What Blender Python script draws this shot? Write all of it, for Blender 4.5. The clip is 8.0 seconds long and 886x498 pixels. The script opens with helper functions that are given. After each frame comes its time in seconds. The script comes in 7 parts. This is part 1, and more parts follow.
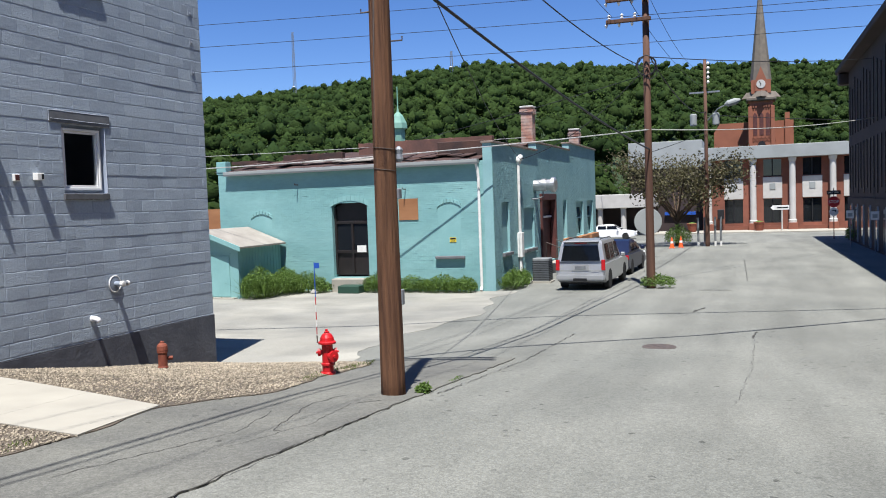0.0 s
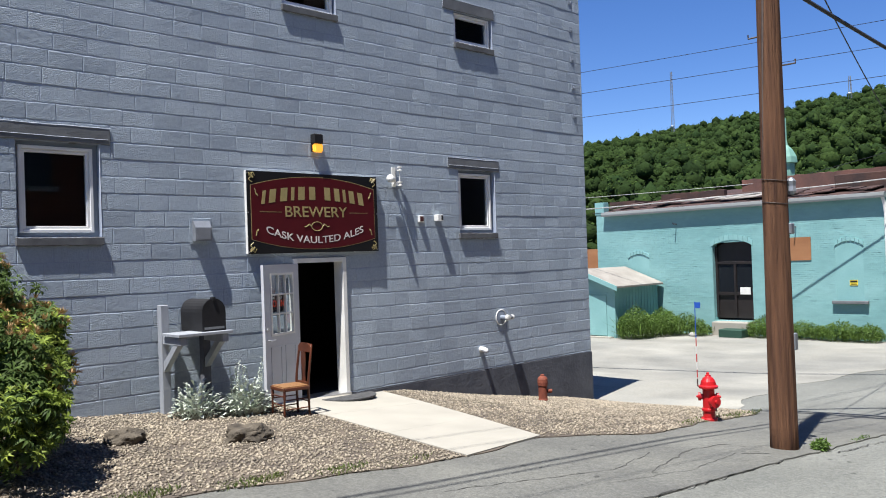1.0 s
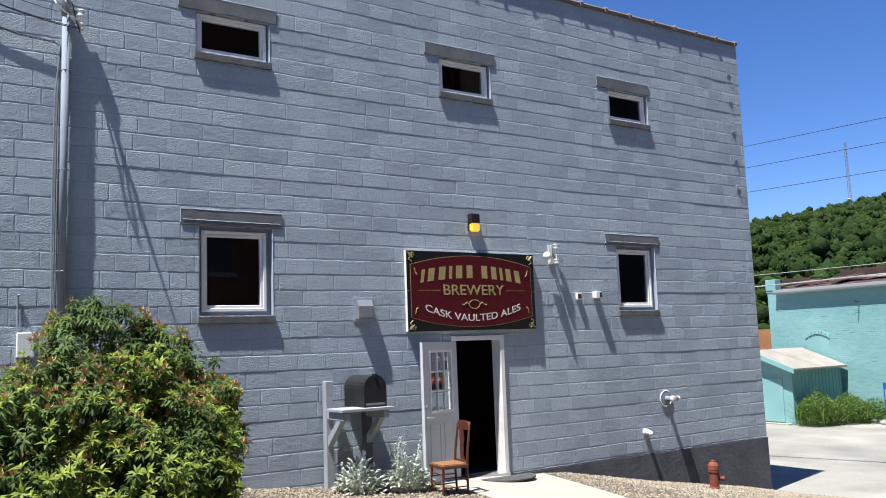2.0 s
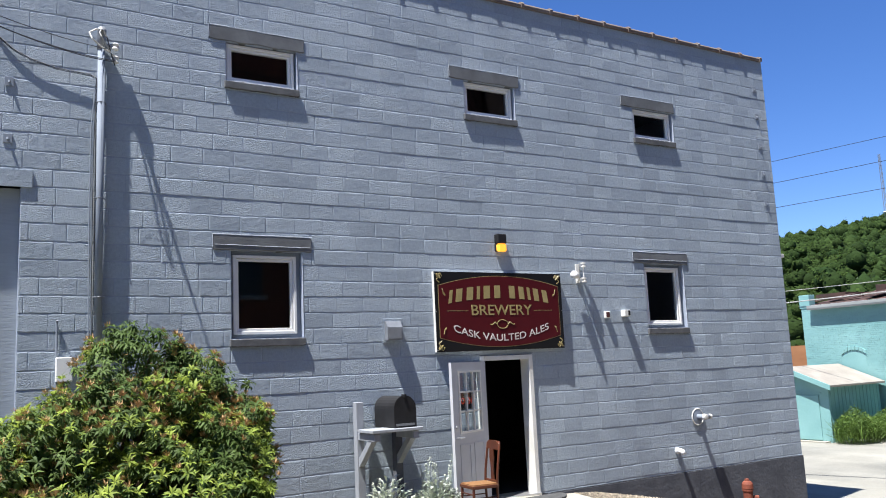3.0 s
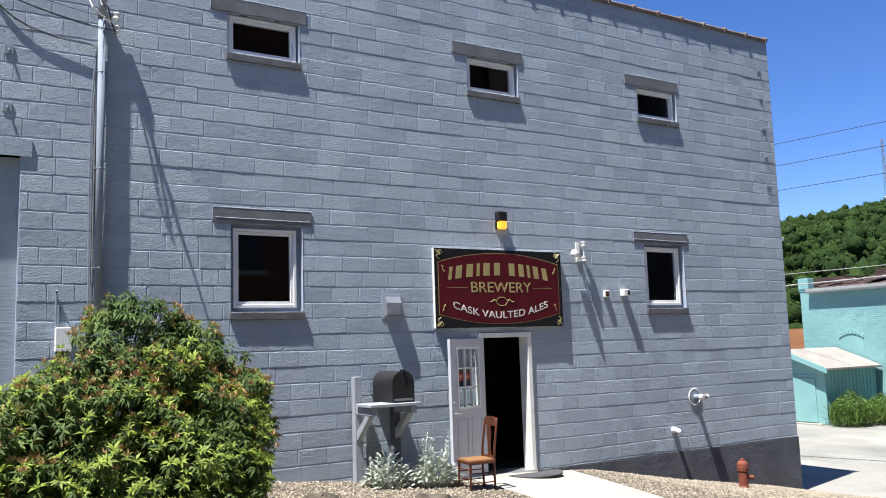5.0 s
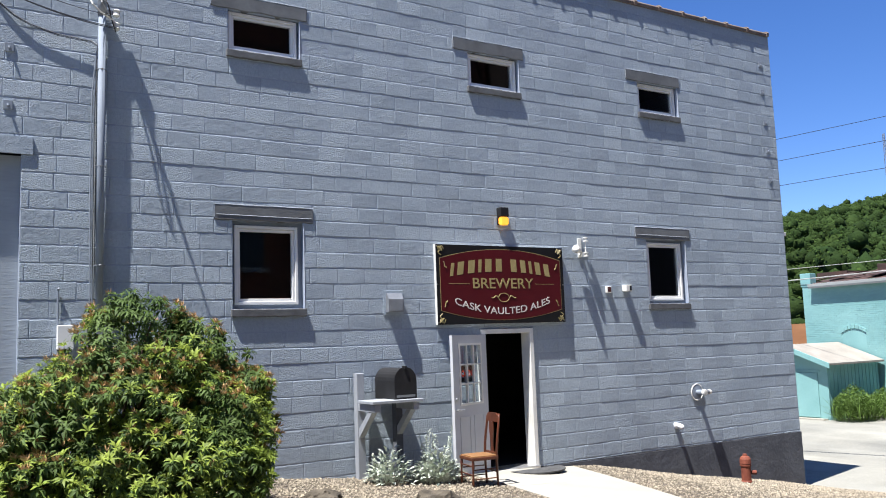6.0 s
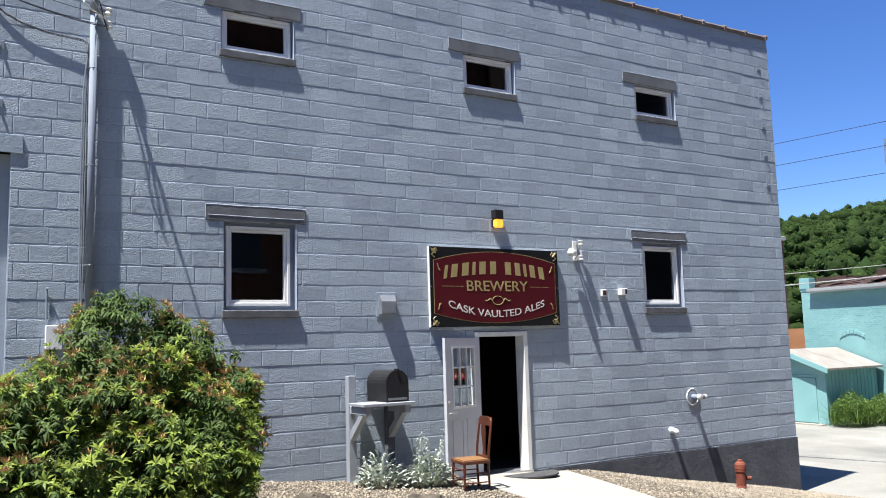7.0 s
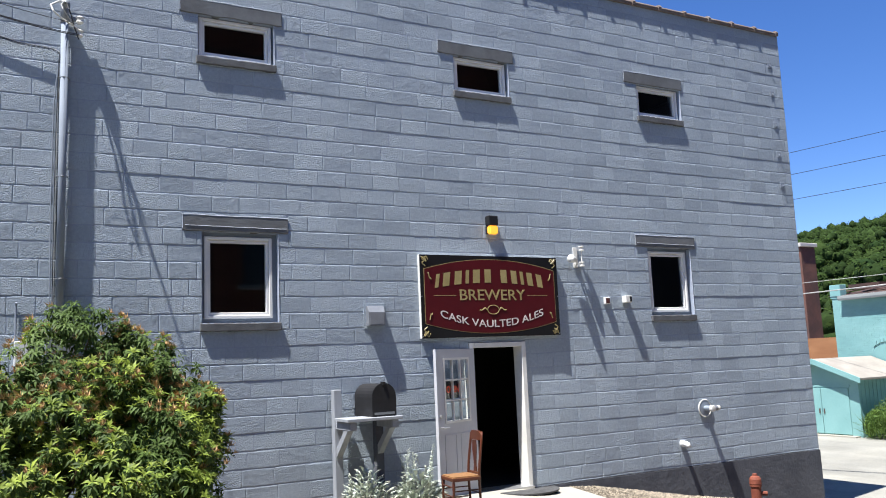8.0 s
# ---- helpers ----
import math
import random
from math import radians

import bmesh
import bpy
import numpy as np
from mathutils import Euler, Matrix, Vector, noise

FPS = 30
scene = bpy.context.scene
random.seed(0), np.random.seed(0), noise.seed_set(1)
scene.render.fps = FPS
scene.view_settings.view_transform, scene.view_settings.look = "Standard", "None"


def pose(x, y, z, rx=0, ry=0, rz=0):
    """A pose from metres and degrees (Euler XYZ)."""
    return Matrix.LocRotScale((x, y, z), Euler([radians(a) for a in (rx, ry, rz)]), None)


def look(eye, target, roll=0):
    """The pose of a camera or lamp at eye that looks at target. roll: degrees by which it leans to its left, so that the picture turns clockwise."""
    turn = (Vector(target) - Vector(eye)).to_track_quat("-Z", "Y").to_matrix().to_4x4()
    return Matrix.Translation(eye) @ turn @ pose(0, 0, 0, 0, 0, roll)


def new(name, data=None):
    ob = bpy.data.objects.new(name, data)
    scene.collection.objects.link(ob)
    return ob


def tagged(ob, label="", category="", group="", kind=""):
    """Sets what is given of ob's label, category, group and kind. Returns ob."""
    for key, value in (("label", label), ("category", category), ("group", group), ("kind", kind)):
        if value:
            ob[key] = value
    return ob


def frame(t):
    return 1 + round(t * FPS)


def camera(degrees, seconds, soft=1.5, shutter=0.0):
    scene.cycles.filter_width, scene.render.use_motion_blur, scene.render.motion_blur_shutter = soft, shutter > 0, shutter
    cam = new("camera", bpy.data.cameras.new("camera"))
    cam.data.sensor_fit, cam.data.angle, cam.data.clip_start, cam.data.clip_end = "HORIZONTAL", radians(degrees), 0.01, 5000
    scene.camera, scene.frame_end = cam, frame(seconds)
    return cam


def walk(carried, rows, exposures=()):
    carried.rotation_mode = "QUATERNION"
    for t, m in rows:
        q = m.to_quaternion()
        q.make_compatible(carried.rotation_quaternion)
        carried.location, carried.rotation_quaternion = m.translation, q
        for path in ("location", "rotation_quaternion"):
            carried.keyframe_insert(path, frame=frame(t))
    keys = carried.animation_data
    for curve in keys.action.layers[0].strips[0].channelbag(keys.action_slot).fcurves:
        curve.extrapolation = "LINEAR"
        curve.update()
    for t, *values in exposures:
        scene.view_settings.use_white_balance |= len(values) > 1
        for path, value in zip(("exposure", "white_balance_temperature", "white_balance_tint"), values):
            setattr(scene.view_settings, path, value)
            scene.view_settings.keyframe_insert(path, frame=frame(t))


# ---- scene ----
cam = camera(56.4, 8.0, soft=1.0)
PATH = [
    (0, (-6.997, -10.491, 2.117), (-5.126, -9.795, 2.006), -2.0),
    (0.5, (-6.961, -10.449, 2.092), (-5.293, -9.346, 2.064), -2.0),
    (1, (-6.959, -10.419, 2.062), (-5.568, -8.982, 2.082), -2.0),
    (1.5, (-6.956, -10.415, 2.042), (-5.779, -8.801, 2.148), -2.0),
    (2, (-6.948, -10.441, 1.98), (-5.857, -8.781, 2.213), -2.1),
    (2.2, (-6.952, -10.473, 1.968), (-5.887, -8.802, 2.233), -2.2),
    (3.3, (-6.986, -10.565, 1.979), (-5.959, -8.873, 2.265), -2.8),
    (3.5, (-6.973, -10.525, 1.944), (-5.945, -8.834, 2.232), -2.8),
    (4, (-6.977, -10.518, 1.937), (-5.953, -8.822, 2.212), -2.2),
    (4.5, (-6.981, -10.519, 1.94), (-5.952, -8.822, 2.19), -2.0),
    (4.7, (-6.978, -10.523, 1.942), (-5.947, -8.827, 2.184), -1.9),
    (5.8, (-6.978, -10.567, 1.959), (-5.951, -8.864, 2.182), -2.0),
    (6, (-6.971, -10.522, 1.942), (-5.943, -8.821, 2.167), -2.1),
    (6.5, (-6.97, -10.512, 1.943), (-5.931, -8.818, 2.166), -2.0),
    (7, (-6.846, -10.514, 1.948), (-5.82, -8.813, 2.178), -1.7),
    (7.5, (-6.525, -10.481, 1.917), (-5.532, -8.763, 2.163), -1.6),
    (8, (-6.092, -10.441, 1.864), (-5.138, -8.705, 2.135), -2.5),
]
walk(cam, [(t, look(eye, target, roll)) for t, eye, target, roll in PATH],
     exposures=[(0, 0.91), (1, 1.0), (1.5, 1.09), (2.2, 1.19), (3.5, 1.29), (8, 1.29)])

# ---- world, sun, exposure ----
SUN = Vector((-0.37, -0.11, 1.0)).normalized()
world = bpy.data.worlds.new("sky")
scene.world = world
world.use_nodes = True
wn = world.node_tree.nodes
sky = wn.new("ShaderNodeTexSky")
sky.sky_type = "NISHITA"
sky.sun_disc = False
sky.sun_elevation = math.asin(SUN.z)
sky.sun_rotation = math.atan2(SUN.x, SUN.y)
sky.altitude = 800
sky.air_density = 0.8
sky.dust_density = 0.1
sky.ozone_density = 3.0
tone = wn.new("ShaderNodeHueSaturation")
tone.inputs["Hue"].default_value = 0.512
tone.inputs["Saturation"].default_value = 1.24
world.node_tree.links.new(sky.outputs["Color"], tone.inputs["Color"])
world.node_tree.links.new(tone.outputs["Color"], wn["Background"].inputs["Color"])
wn["Background"].inputs["Strength"].default_value = 0.083
sun_data = bpy.data.lights.new("sun", "SUN")
sun_data.energy = 5.0
sun_data.angle = radians(0.53)
sun_data.color = (1.0, 0.985, 0.965)
sun_ob = new("sun", sun_data)
sun_ob.matrix_world = look(SUN * 60, (0, 0, 0))


# ---- materials ----
def surf(name, c1, c2=None, scale=2.0, rough=0.8, bump=0.0, bscale=40.0, metal=0.0, grain=0.12, rand=0.0, island=0.0, spec=0.4, stretch=(1, 1, 1), streak=None):
    """A surface with large stains (c1 to c2), fine grain, relief and, if wanted, a random shade by object or island."""
    m = bpy.data.materials.new(name)
    m.use_nodes = True
    n, ln = m.node_tree.nodes, m.node_tree.links
    b = n["Principled BSDF"]
    geo = n.new("ShaderNodeNewGeometry")
    mp = n.new("ShaderNodeMapping")
    mp.inputs["Scale"].default_value = stretch
    ln.new(geo.outputs["Position"], mp.inputs["Vector"])
    n1 = n.new("ShaderNodeTexNoise")
    n1.inputs["Scale"].default_value, n1.inputs["Detail"].default_value = scale, 5
    n2 = n.new("ShaderNodeTexNoise")
    n2.inputs["Scale"].default_value, n2.inputs["Detail"].default_value = bscale, 8
    n2.inputs["Roughness"].default_value = 0.62
    ln.new(mp.outputs[0], n1.inputs["Vector"])
    ln.new(mp.outputs[0], n2.inputs["Vector"])
    ramp = n.new("ShaderNodeMapRange")
    ramp.inputs[1].default_value, ramp.inputs[2].default_value = 0.32, 0.68
    ln.new(n1.outputs["Fac"], ramp.inputs[0])
    mix = n.new("ShaderNodeMix")
    mix.data_type = "RGBA"
    mix.inputs[6].default_value = (*c1, 1)
    mix.inputs[7].default_value = (*(c2 or [v * 0.82 for v in c1]), 1)
    ln.new(ramp.outputs[0], mix.inputs[0])
    hsv = n.new("ShaderNodeHueSaturation")
    ln.new(mix.outputs[2], hsv.inputs["Color"])
    val = n.new("ShaderNodeMath")
    val.operation = "MULTIPLY_ADD"
    ln.new(n2.outputs["Fac"], val.inputs[0])
    val.inputs[1].default_value, val.inputs[2].default_value = grain * 2, 1 - grain
    last = val
    if streak:
        size, amount, way = streak
        m3 = n.new("ShaderNodeMapping")
        m3.inputs["Scale"].default_value = way
        ln.new(geo.outputs["Position"], m3.inputs["Vector"])
        n3 = n.new("ShaderNodeTexNoise")
        n3.inputs["Scale"].default_value, n3.inputs["Detail"].default_value = size, 6
        ln.new(m3.outputs[0], n3.inputs["Vector"])
        r3 = n.new("ShaderNodeMapRange")
        r3.inputs[1].default_value, r3.inputs[2].default_value = 0.3, 0.7
        r3.inputs[3].default_value, r3.inputs[4].default_value = -amount, amount
        ln.new(n3.outputs["Fac"], r3.inputs[0])
        both = n.new("ShaderNodeMath")
        ln.new(val.outputs[0], both.inputs[0])
        ln.new(r3.outputs[0], both.inputs[1])
        val = last = both
    if rand or island:
        add = n.new("ShaderNodeMath")
        add.operation = "MULTIPLY_ADD"
        if rand:
            src = n.new("ShaderNodeObjectInfo").outputs["Random"]
        else:
            src = geo.outputs["Random Per Island"]
        k = rand or island
        ln.new(src, add.inputs[0])
        add.inputs[1].default_value, add.inputs[2].default_value = 2 * k, 1 - k
        mul = n.new("ShaderNodeMath")
        mul.operation = "MULTIPLY"
        ln.new(add.outputs[0], mul.inputs[0])
        ln.new(val.outputs[0], mul.inputs[1])
        last = mul
    ln.new(last.outputs[0], hsv.inputs["Value"])
    ln.new(hsv.outputs[0], b.inputs["Base Color"])
    b.inputs["Roughness"].default_value = rough
    b.inputs["Metallic"].default_value = metal
    b.inputs["Specular IOR Level"].default_value = spec
    if bump:
        bp = n.new("ShaderNodeBump")
        bp.inputs["Strength"].default_value = 1.0
        bp.inputs["Distance"].default_value = bump
        ln.new(n2.outputs["Fac"], bp.inputs["Height"])
        ln.new(bp.outputs[0], b.inputs["Normal"])
    return m


def leafy(m, share):
    """Lets part of the light through a leaf."""
    n, ln = m.node_tree.nodes, m.node_tree.links
    b = n["Principled BSDF"]
    thin, mix = n.new("ShaderNodeBsdfTranslucent"), n.new("ShaderNodeMixShader")
    ln.new(b.inputs["Base Color"].links[0].from_socket, thin.inputs["Color"])
    mix.inputs[0].default_value = share
    ln.new(b.outputs[0], mix.inputs[1])
    ln.new(thin.outputs[0], mix.inputs[2])
    ln.new(mix.outputs[0], n["Material Output"].inputs["Surface"])
    return m


def glass(name, tint=(0.9, 0.95, 0.95), rough=0.0):
    m = bpy.data.materials.new(name)
    m.use_nodes = True
    b = m.node_tree.nodes["Principled BSDF"]
    b.inputs["Base Color"].default_value = (*tint, 1)
    b.inputs["Roughness"].default_value = rough
    b.inputs["Transmission Weight"].default_value = 1.0
    b.inputs["IOR"].default_value = 1.45
    return m


def glow(name, col, strength):
    m = bpy.data.materials.new(name)
    m.use_nodes = True
    b = m.node_tree.nodes["Principled BSDF"]
    b.inputs["Base Color"].default_value = (*col, 1)
    b.inputs["Emission Color"].default_value = (*col, 1)
    b.inputs["Emission Strength"].default_value = strength
    b.inputs["Roughness"].default_value = 0.25
    return m


def block_paint(name, c1, c2, joined):
    """Thick paint on pitted concrete blocks; each block has a roughness and a shade of its own."""
    m = bpy.data.materials.new(name)
    m.use_nodes = True
    n, ln = m.node_tree.nodes, m.node_tree.links
    b = n["Principled BSDF"]
    geo = n.new("ShaderNodeNewGeometry")
    pick = geo.outputs["Random Per Island"] if joined else n.new("ShaderNodeObjectInfo").outputs["Random"]

    def tex(scale, detail, rough=0.5):
        t = n.new("ShaderNodeTexNoise")
        t.inputs["Scale"].default_value, t.inputs["Detail"].default_value, t.inputs["Roughness"].default_value = scale, detail, rough
        ln.new(geo.outputs["Position"], t.inputs["Vector"])
        return t.outputs["Fac"]

    def span(src, a, b_, c, d):
        r = n.new("ShaderNodeMapRange")
        for k, v in zip((1, 2, 3, 4), (a, b_, c, d)):
            r.inputs[k].default_value = v
        ln.new(src, r.inputs[0])
        return r.outputs[0]

    def calc(op, x, y):
        k = n.new("ShaderNodeMath")
        k.operation = op
        for q, v in zip(k.inputs, (x, y)):
            if isinstance(v, (int, float)):
                q.default_value = v
            else:
                ln.new(v, q)
        return k.outputs[0]
    mix = n.new("ShaderNodeMix")
    mix.data_type = "RGBA"
    mix.inputs[6].default_value, mix.inputs[7].default_value = (*c1, 1), (*c2, 1)
    ln.new(span(tex(1.1, 5), 0.32, 0.68, 0, 1), mix.inputs[0])
    hsv = n.new("ShaderNodeHueSaturation")
    ln.new(mix.outputs[2], hsv.inputs["Color"])
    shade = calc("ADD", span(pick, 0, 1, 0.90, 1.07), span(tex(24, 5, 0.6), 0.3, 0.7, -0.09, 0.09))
    ln.new(shade, hsv.inputs["Value"])
    ln.new(hsv.outputs[0], b.inputs["Base Color"])
    b.inputs["Roughness"].default_value, b.inputs["Specular IOR Level"].default_value = 0.72, 0.35
    rough = calc("ADD", calc("MULTIPLY", calc("POWER", pick, 3.0), 1.1), span(tex(3.0, 2), 0.35, 0.68, 0.04, 0.85))
    pits = calc("MULTIPLY", span(tex(58, 3, 0.6), 0.34, 0.60, 0, 1), rough)
    high = calc("ADD", calc("MULTIPLY", pits, 0.0042), calc("MULTIPLY", tex(13, 2), 0.006))
    bp = n.new("ShaderNodeBump")
    bp.inputs["Strength"].default_value, bp.inputs["Distance"].default_value = 1.0, 1.0
    ln.new(high, bp.inputs["Height"])
    ln.new(bp.outputs[0], b.inputs["Normal"])
    return m


M_WALL = block_paint("grey_block_paint", (0.341, 0.395, 0.450), (0.297, 0.348, 0.402), False)
M_WALLJ = block_paint("grey_block_paint_rest", (0.341, 0.395, 0.450), (0.297, 0.348, 0.402), True)
M_JOINT = surf("painted_joint", (0.32, 0.365, 0.44), (0.27, 0.31, 0.385), 3, 0.8, 0.003, 60)
# paler than the wall paint; also carries the sunlight on the window jambs
M_BEAD = surf("paint_and_sunlit_edge", (0.50, 0.54, 0.60), (0.38, 0.42, 0.48), 14, 0.7, 0.002, 60)
M_STUCCO = surf("painted_render", (0.335, 0.378, 0.425), (0.295, 0.335, 0.38), 1.6, 0.75, 0.003, 14, stretch=(0.4, 1, 3))
M_FOUND = surf("dark_foundation_paint", (0.105, 0.111, 0.127), (0.068, 0.072, 0.085), 2.2, 0.85, 0.009, 12, grain=0.2)
M_LINTEL = surf("weathered_lintel", (0.16, 0.168, 0.176), (0.104, 0.108, 0.112), 3, 0.9, 0.004, 26)
M_SILL = surf("dark_stone_sill", (0.126, 0.131, 0.135), (0.081, 0.081, 0.0855), 5, 0.9, 0.004, 30)
M_VINYL = surf("white_vinyl", (0.78, 0.78, 0.76), (0.70, 0.70, 0.69), 3, 0.4, grain=0.03)
M_WHITE = surf("white_paint", (0.76, 0.75, 0.71), (0.62, 0.61, 0.57), 4, 0.55, 0.0006, 60, grain=0.05)
M_GLASS = glass("window_glass")
# lack of light indoors is put into this near-black colour
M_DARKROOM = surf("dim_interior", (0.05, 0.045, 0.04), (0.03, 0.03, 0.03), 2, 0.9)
M_TERRA = surf("terracotta_coping", (0.165, 0.112, 0.085), (0.225, 0.192, 0.165), 3, 0.7, 0.002, 40, grain=0.25, island=0.35)
M_GALV = surf("grey_galvanised", (0.264, 0.28, 0.304), (0.2, 0.212, 0.232), 5, 0.45, 0.0005, 60, metal=0.35)
M_CONDUIT = surf("painted_conduit", (0.235, 0.268, 0.315), (0.195, 0.225, 0.27), 4, 0.85)
M_BLACK = surf("black_plastic", (0.018, 0.018, 0.02), (0.012, 0.012, 0.013), 6, 0.62, spec=0.25)
M_CABLE = surf("black_cable", (0.02, 0.02, 0.022), None, 6, 0.6)
M_WCABLE = surf("pale_cable", (0.44, 0.44, 0.416), (0.32, 0.32, 0.304), 2, 0.6)
M_MAROON = surf("maroon_sign_paint", (0.085, 0.0065, 0.0105), (0.07, 0.0055, 0.009), 2, 0.35, grain=0.04)
M_SIGNBLACK = surf("black_sign_paint", (0.012, 0.012, 0.013), None, 3, 0.35)
M_GOLD = surf("gold_sign_paint", (0.37, 0.30, 0.135), (0.29, 0.235, 0.095), 8, 0.45)
M_SIGNWHITE = surf("cream_sign_paint", (0.68, 0.64, 0.60), (0.55, 0.50, 0.48), 8, 0.5)
M_ALU = surf("aluminium", (0.6, 0.6, 0.6), (0.5, 0.5, 0.5), 6, 0.35, metal=0.8)
M_DOOR = surf("pale_steel_door", (0.527, 0.535, 0.561), (0.468, 0.476, 0.501), 3, 0.5, grain=0.04)
M_CHAIR = surf("red_brown_wood", (0.105, 0.030, 0.013), (0.06, 0.018, 0.009), 9, 0.35, 0.0004, 60, stretch=(1, 1, 0.3))
M_CANE = surf("woven_cane", (0.25, 0.125, 0.048), (0.18, 0.088, 0.034), 30, 0.6, 0.002, 120)
M_GREYWOOD = surf("grey_painted_wood", (0.306, 0.323, 0.348), (0.238, 0.255, 0.281), 7, 0.75, 0.001, 40, stretch=(1, 1, 0.2))
M_MAT = surf("dark_rubber_mat", (0.075, 0.075, 0.075), (0.04, 0.04, 0.041), 14, 0.9, 0.006, 45)
def asphalt(name, c1, c2, chip, long=0.16, patch=0.3):
    """Worn asphalt: stone chips that show singly, pale wheel tracks along the street, and dull patches."""
    m = surf(name, c1, c2, patch, 0.92, 0.010, 60, grain=0.3, streak=(1.1, long, (0.16, 1, 1)))
    n, ln = m.node_tree.nodes, m.node_tree.links
    b = n["Principled BSDF"]
    geo = n.new("ShaderNodeNewGeometry")
    old = b.inputs["Base Color"].links[0].from_socket
    val = None
    for size, low, high, thin in ((75, 1 - chip, 1 + chip, 0), (30, 1 - chip * 0.6, 1 + chip * 0.6, 0), (16, 0.45, 1.0, 0.009)):
        v = n.new("ShaderNodeTexVoronoi")
        v.inputs["Scale"].default_value = size
        ln.new(geo.outputs["Position"], v.inputs["Vector"])
        sep = n.new("ShaderNodeSeparateColor")
        ln.new(v.outputs["Color"], sep.inputs[0])
        r = n.new("ShaderNodeMapRange")
        r.inputs[1].default_value, r.inputs[2].default_value = (0, thin) if thin else (0, 1)
        r.inputs[3].default_value, r.inputs[4].default_value = low, high
        ln.new(sep.outputs[0], r.inputs[0])
        if val is None:
            val = r.outputs[0]
        else:
            k = n.new("ShaderNodeMath")
            k.operation = "MULTIPLY"
            ln.new(val, k.inputs[0])
            ln.new(r.outputs[0], k.inputs[1])
            val = k.outputs[0]
    hsv = n.new("ShaderNodeHueSaturation")
    ln.new(old, hsv.inputs["Color"])
    ln.new(val, hsv.inputs["Value"])
    ln.new(hsv.outputs[0], b.inputs["Base Color"])
    return m


M_ROAD = asphalt("worn_pale_asphalt", (0.184, 0.185, 0.162), (0.138, 0.141, 0.125), 0.20)
M_WALK = asphalt("patched_dark_asphalt", (0.150, 0.148, 0.128), (0.103, 0.102, 0.092), 0.20, 0.14, 0.9)
M_LOT = surf("dusty_concrete_lot", (0.290, 0.278, 0.236), (0.192, 0.188, 0.166), 0.4, 0.93, 0.008, 22, grain=0.35, streak=(0.8, 0.2, (1, 0.5, 1)))
M_CONC = surf("new_concrete", (0.352, 0.330, 0.278), (0.300, 0.281, 0.237), 1.2, 0.9, 0.002, 70, grain=0.05)
M_GRAVEL = surf("gravel_bed", (0.15, 0.12, 0.09), (0.0975, 0.0788, 0.0622), 2.5, 0.95, 0.02, 45, grain=0.3)
M_PEBBLE = surf("pebbles", (0.3, 0.254, 0.187), (0.203, 0.172, 0.129), 2.5, 0.9, 0.002, 60, island=0.45)
M_ROCK = surf("brown_rock", (0.126, 0.105, 0.078), (0.048, 0.0396, 0.03), 7, 0.95, 0.03, 22, grain=0.25)
M_CRACK = surf("crack_filler", (0.035, 0.034, 0.032), (0.07, 0.066, 0.06), 3, 0.95)
M_HYDRANT = surf("red_hydrant_paint", (0.496, 0.0144, 0.0176), (0.416, 0.0112, 0.0144), 6, 0.32, 0.0006, 50, grain=0.05)
M_RUST = surf("rusty_red_iron", (0.225, 0.0638, 0.0338), (0.15, 0.0375, 0.0225), 9, 0.75, 0.002, 50)
M_IRON = surf("brown_cast_iron", (0.12, 0.095, 0.08), (0.08, 0.065, 0.06), 8, 0.7, 0.003, 60, metal=0.3)
M_POLE = surf("creosote_pole_wood", (0.204, 0.102, 0.0553), (0.0638, 0.0314, 0.0204), 20, 0.9, 0.05, 40, grain=0.6, stretch=(1, 1, 0.045), spec=0.2)
M_POLE2 = surf("weathered_pole_wood", (0.115, 0.056, 0.034), (0.066, 0.033, 0.022), 5, 0.85, 0.01, 18, grain=0.3, stretch=(1, 1, 0.06))
M_TEAL = surf("teal_painted_brick", (0.222, 0.414, 0.407), (0.189, 0.37, 0.363), 0.8, 0.75, 0.004, 9, grain=0.07, rand=0.06)
M_TEALJ = surf("teal_painted_brick_rest", (0.229, 0.422, 0.414), (0.167, 0.34, 0.337), 0.9, 0.75, 0.006, 9, grain=0.16, island=0.02, stretch=(1, 0.35, 1))
M_TEALBLUE = surf("blue_teal_painted_brick", (0.245, 0.425, 0.43), (0.195, 0.355, 0.37), 0.8, 0.75, 0.003, 14, grain=0.09, island=0.07)
M_TEALFLAT = surf("teal_painted_board", (0.215, 0.407, 0.4), (0.178, 0.355, 0.351), 1.2, 0.7, 0.001, 20)
M_RUSTROOF = surf("rusted_roof_sheet", (0.08, 0.04, 0.0288), (0.036, 0.024, 0.0224), 1.6, 0.85, 0.01, 12, grain=0.3)
M_PALEROOF = surf("pale_peeling_roof", (0.3, 0.277, 0.24), (0.225, 0.203, 0.176), 1.5, 0.9, 0.004, 15)
M_BRICK = surf("red_brick", (0.225, 0.0788, 0.0488), (0.173, 0.0638, 0.0413), 1.2, 0.88, 0.006, 18, grain=0.15, island=0.2)
M_OLDBRICK = surf("sooty_brick", (0.16, 0.075, 0.055), (0.09, 0.05, 0.042), 1.0, 0.9, 0.01, 10, grain=0.25, island=0.25)
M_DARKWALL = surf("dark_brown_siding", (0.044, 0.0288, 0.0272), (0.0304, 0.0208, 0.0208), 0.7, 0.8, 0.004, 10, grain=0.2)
M_PLY = surf("weathered_plywood", (0.315, 0.15, 0.0675), (0.24, 0.105, 0.045), 2.5, 0.85, 0.001, 20, stretch=(0.3, 0.3, 1))
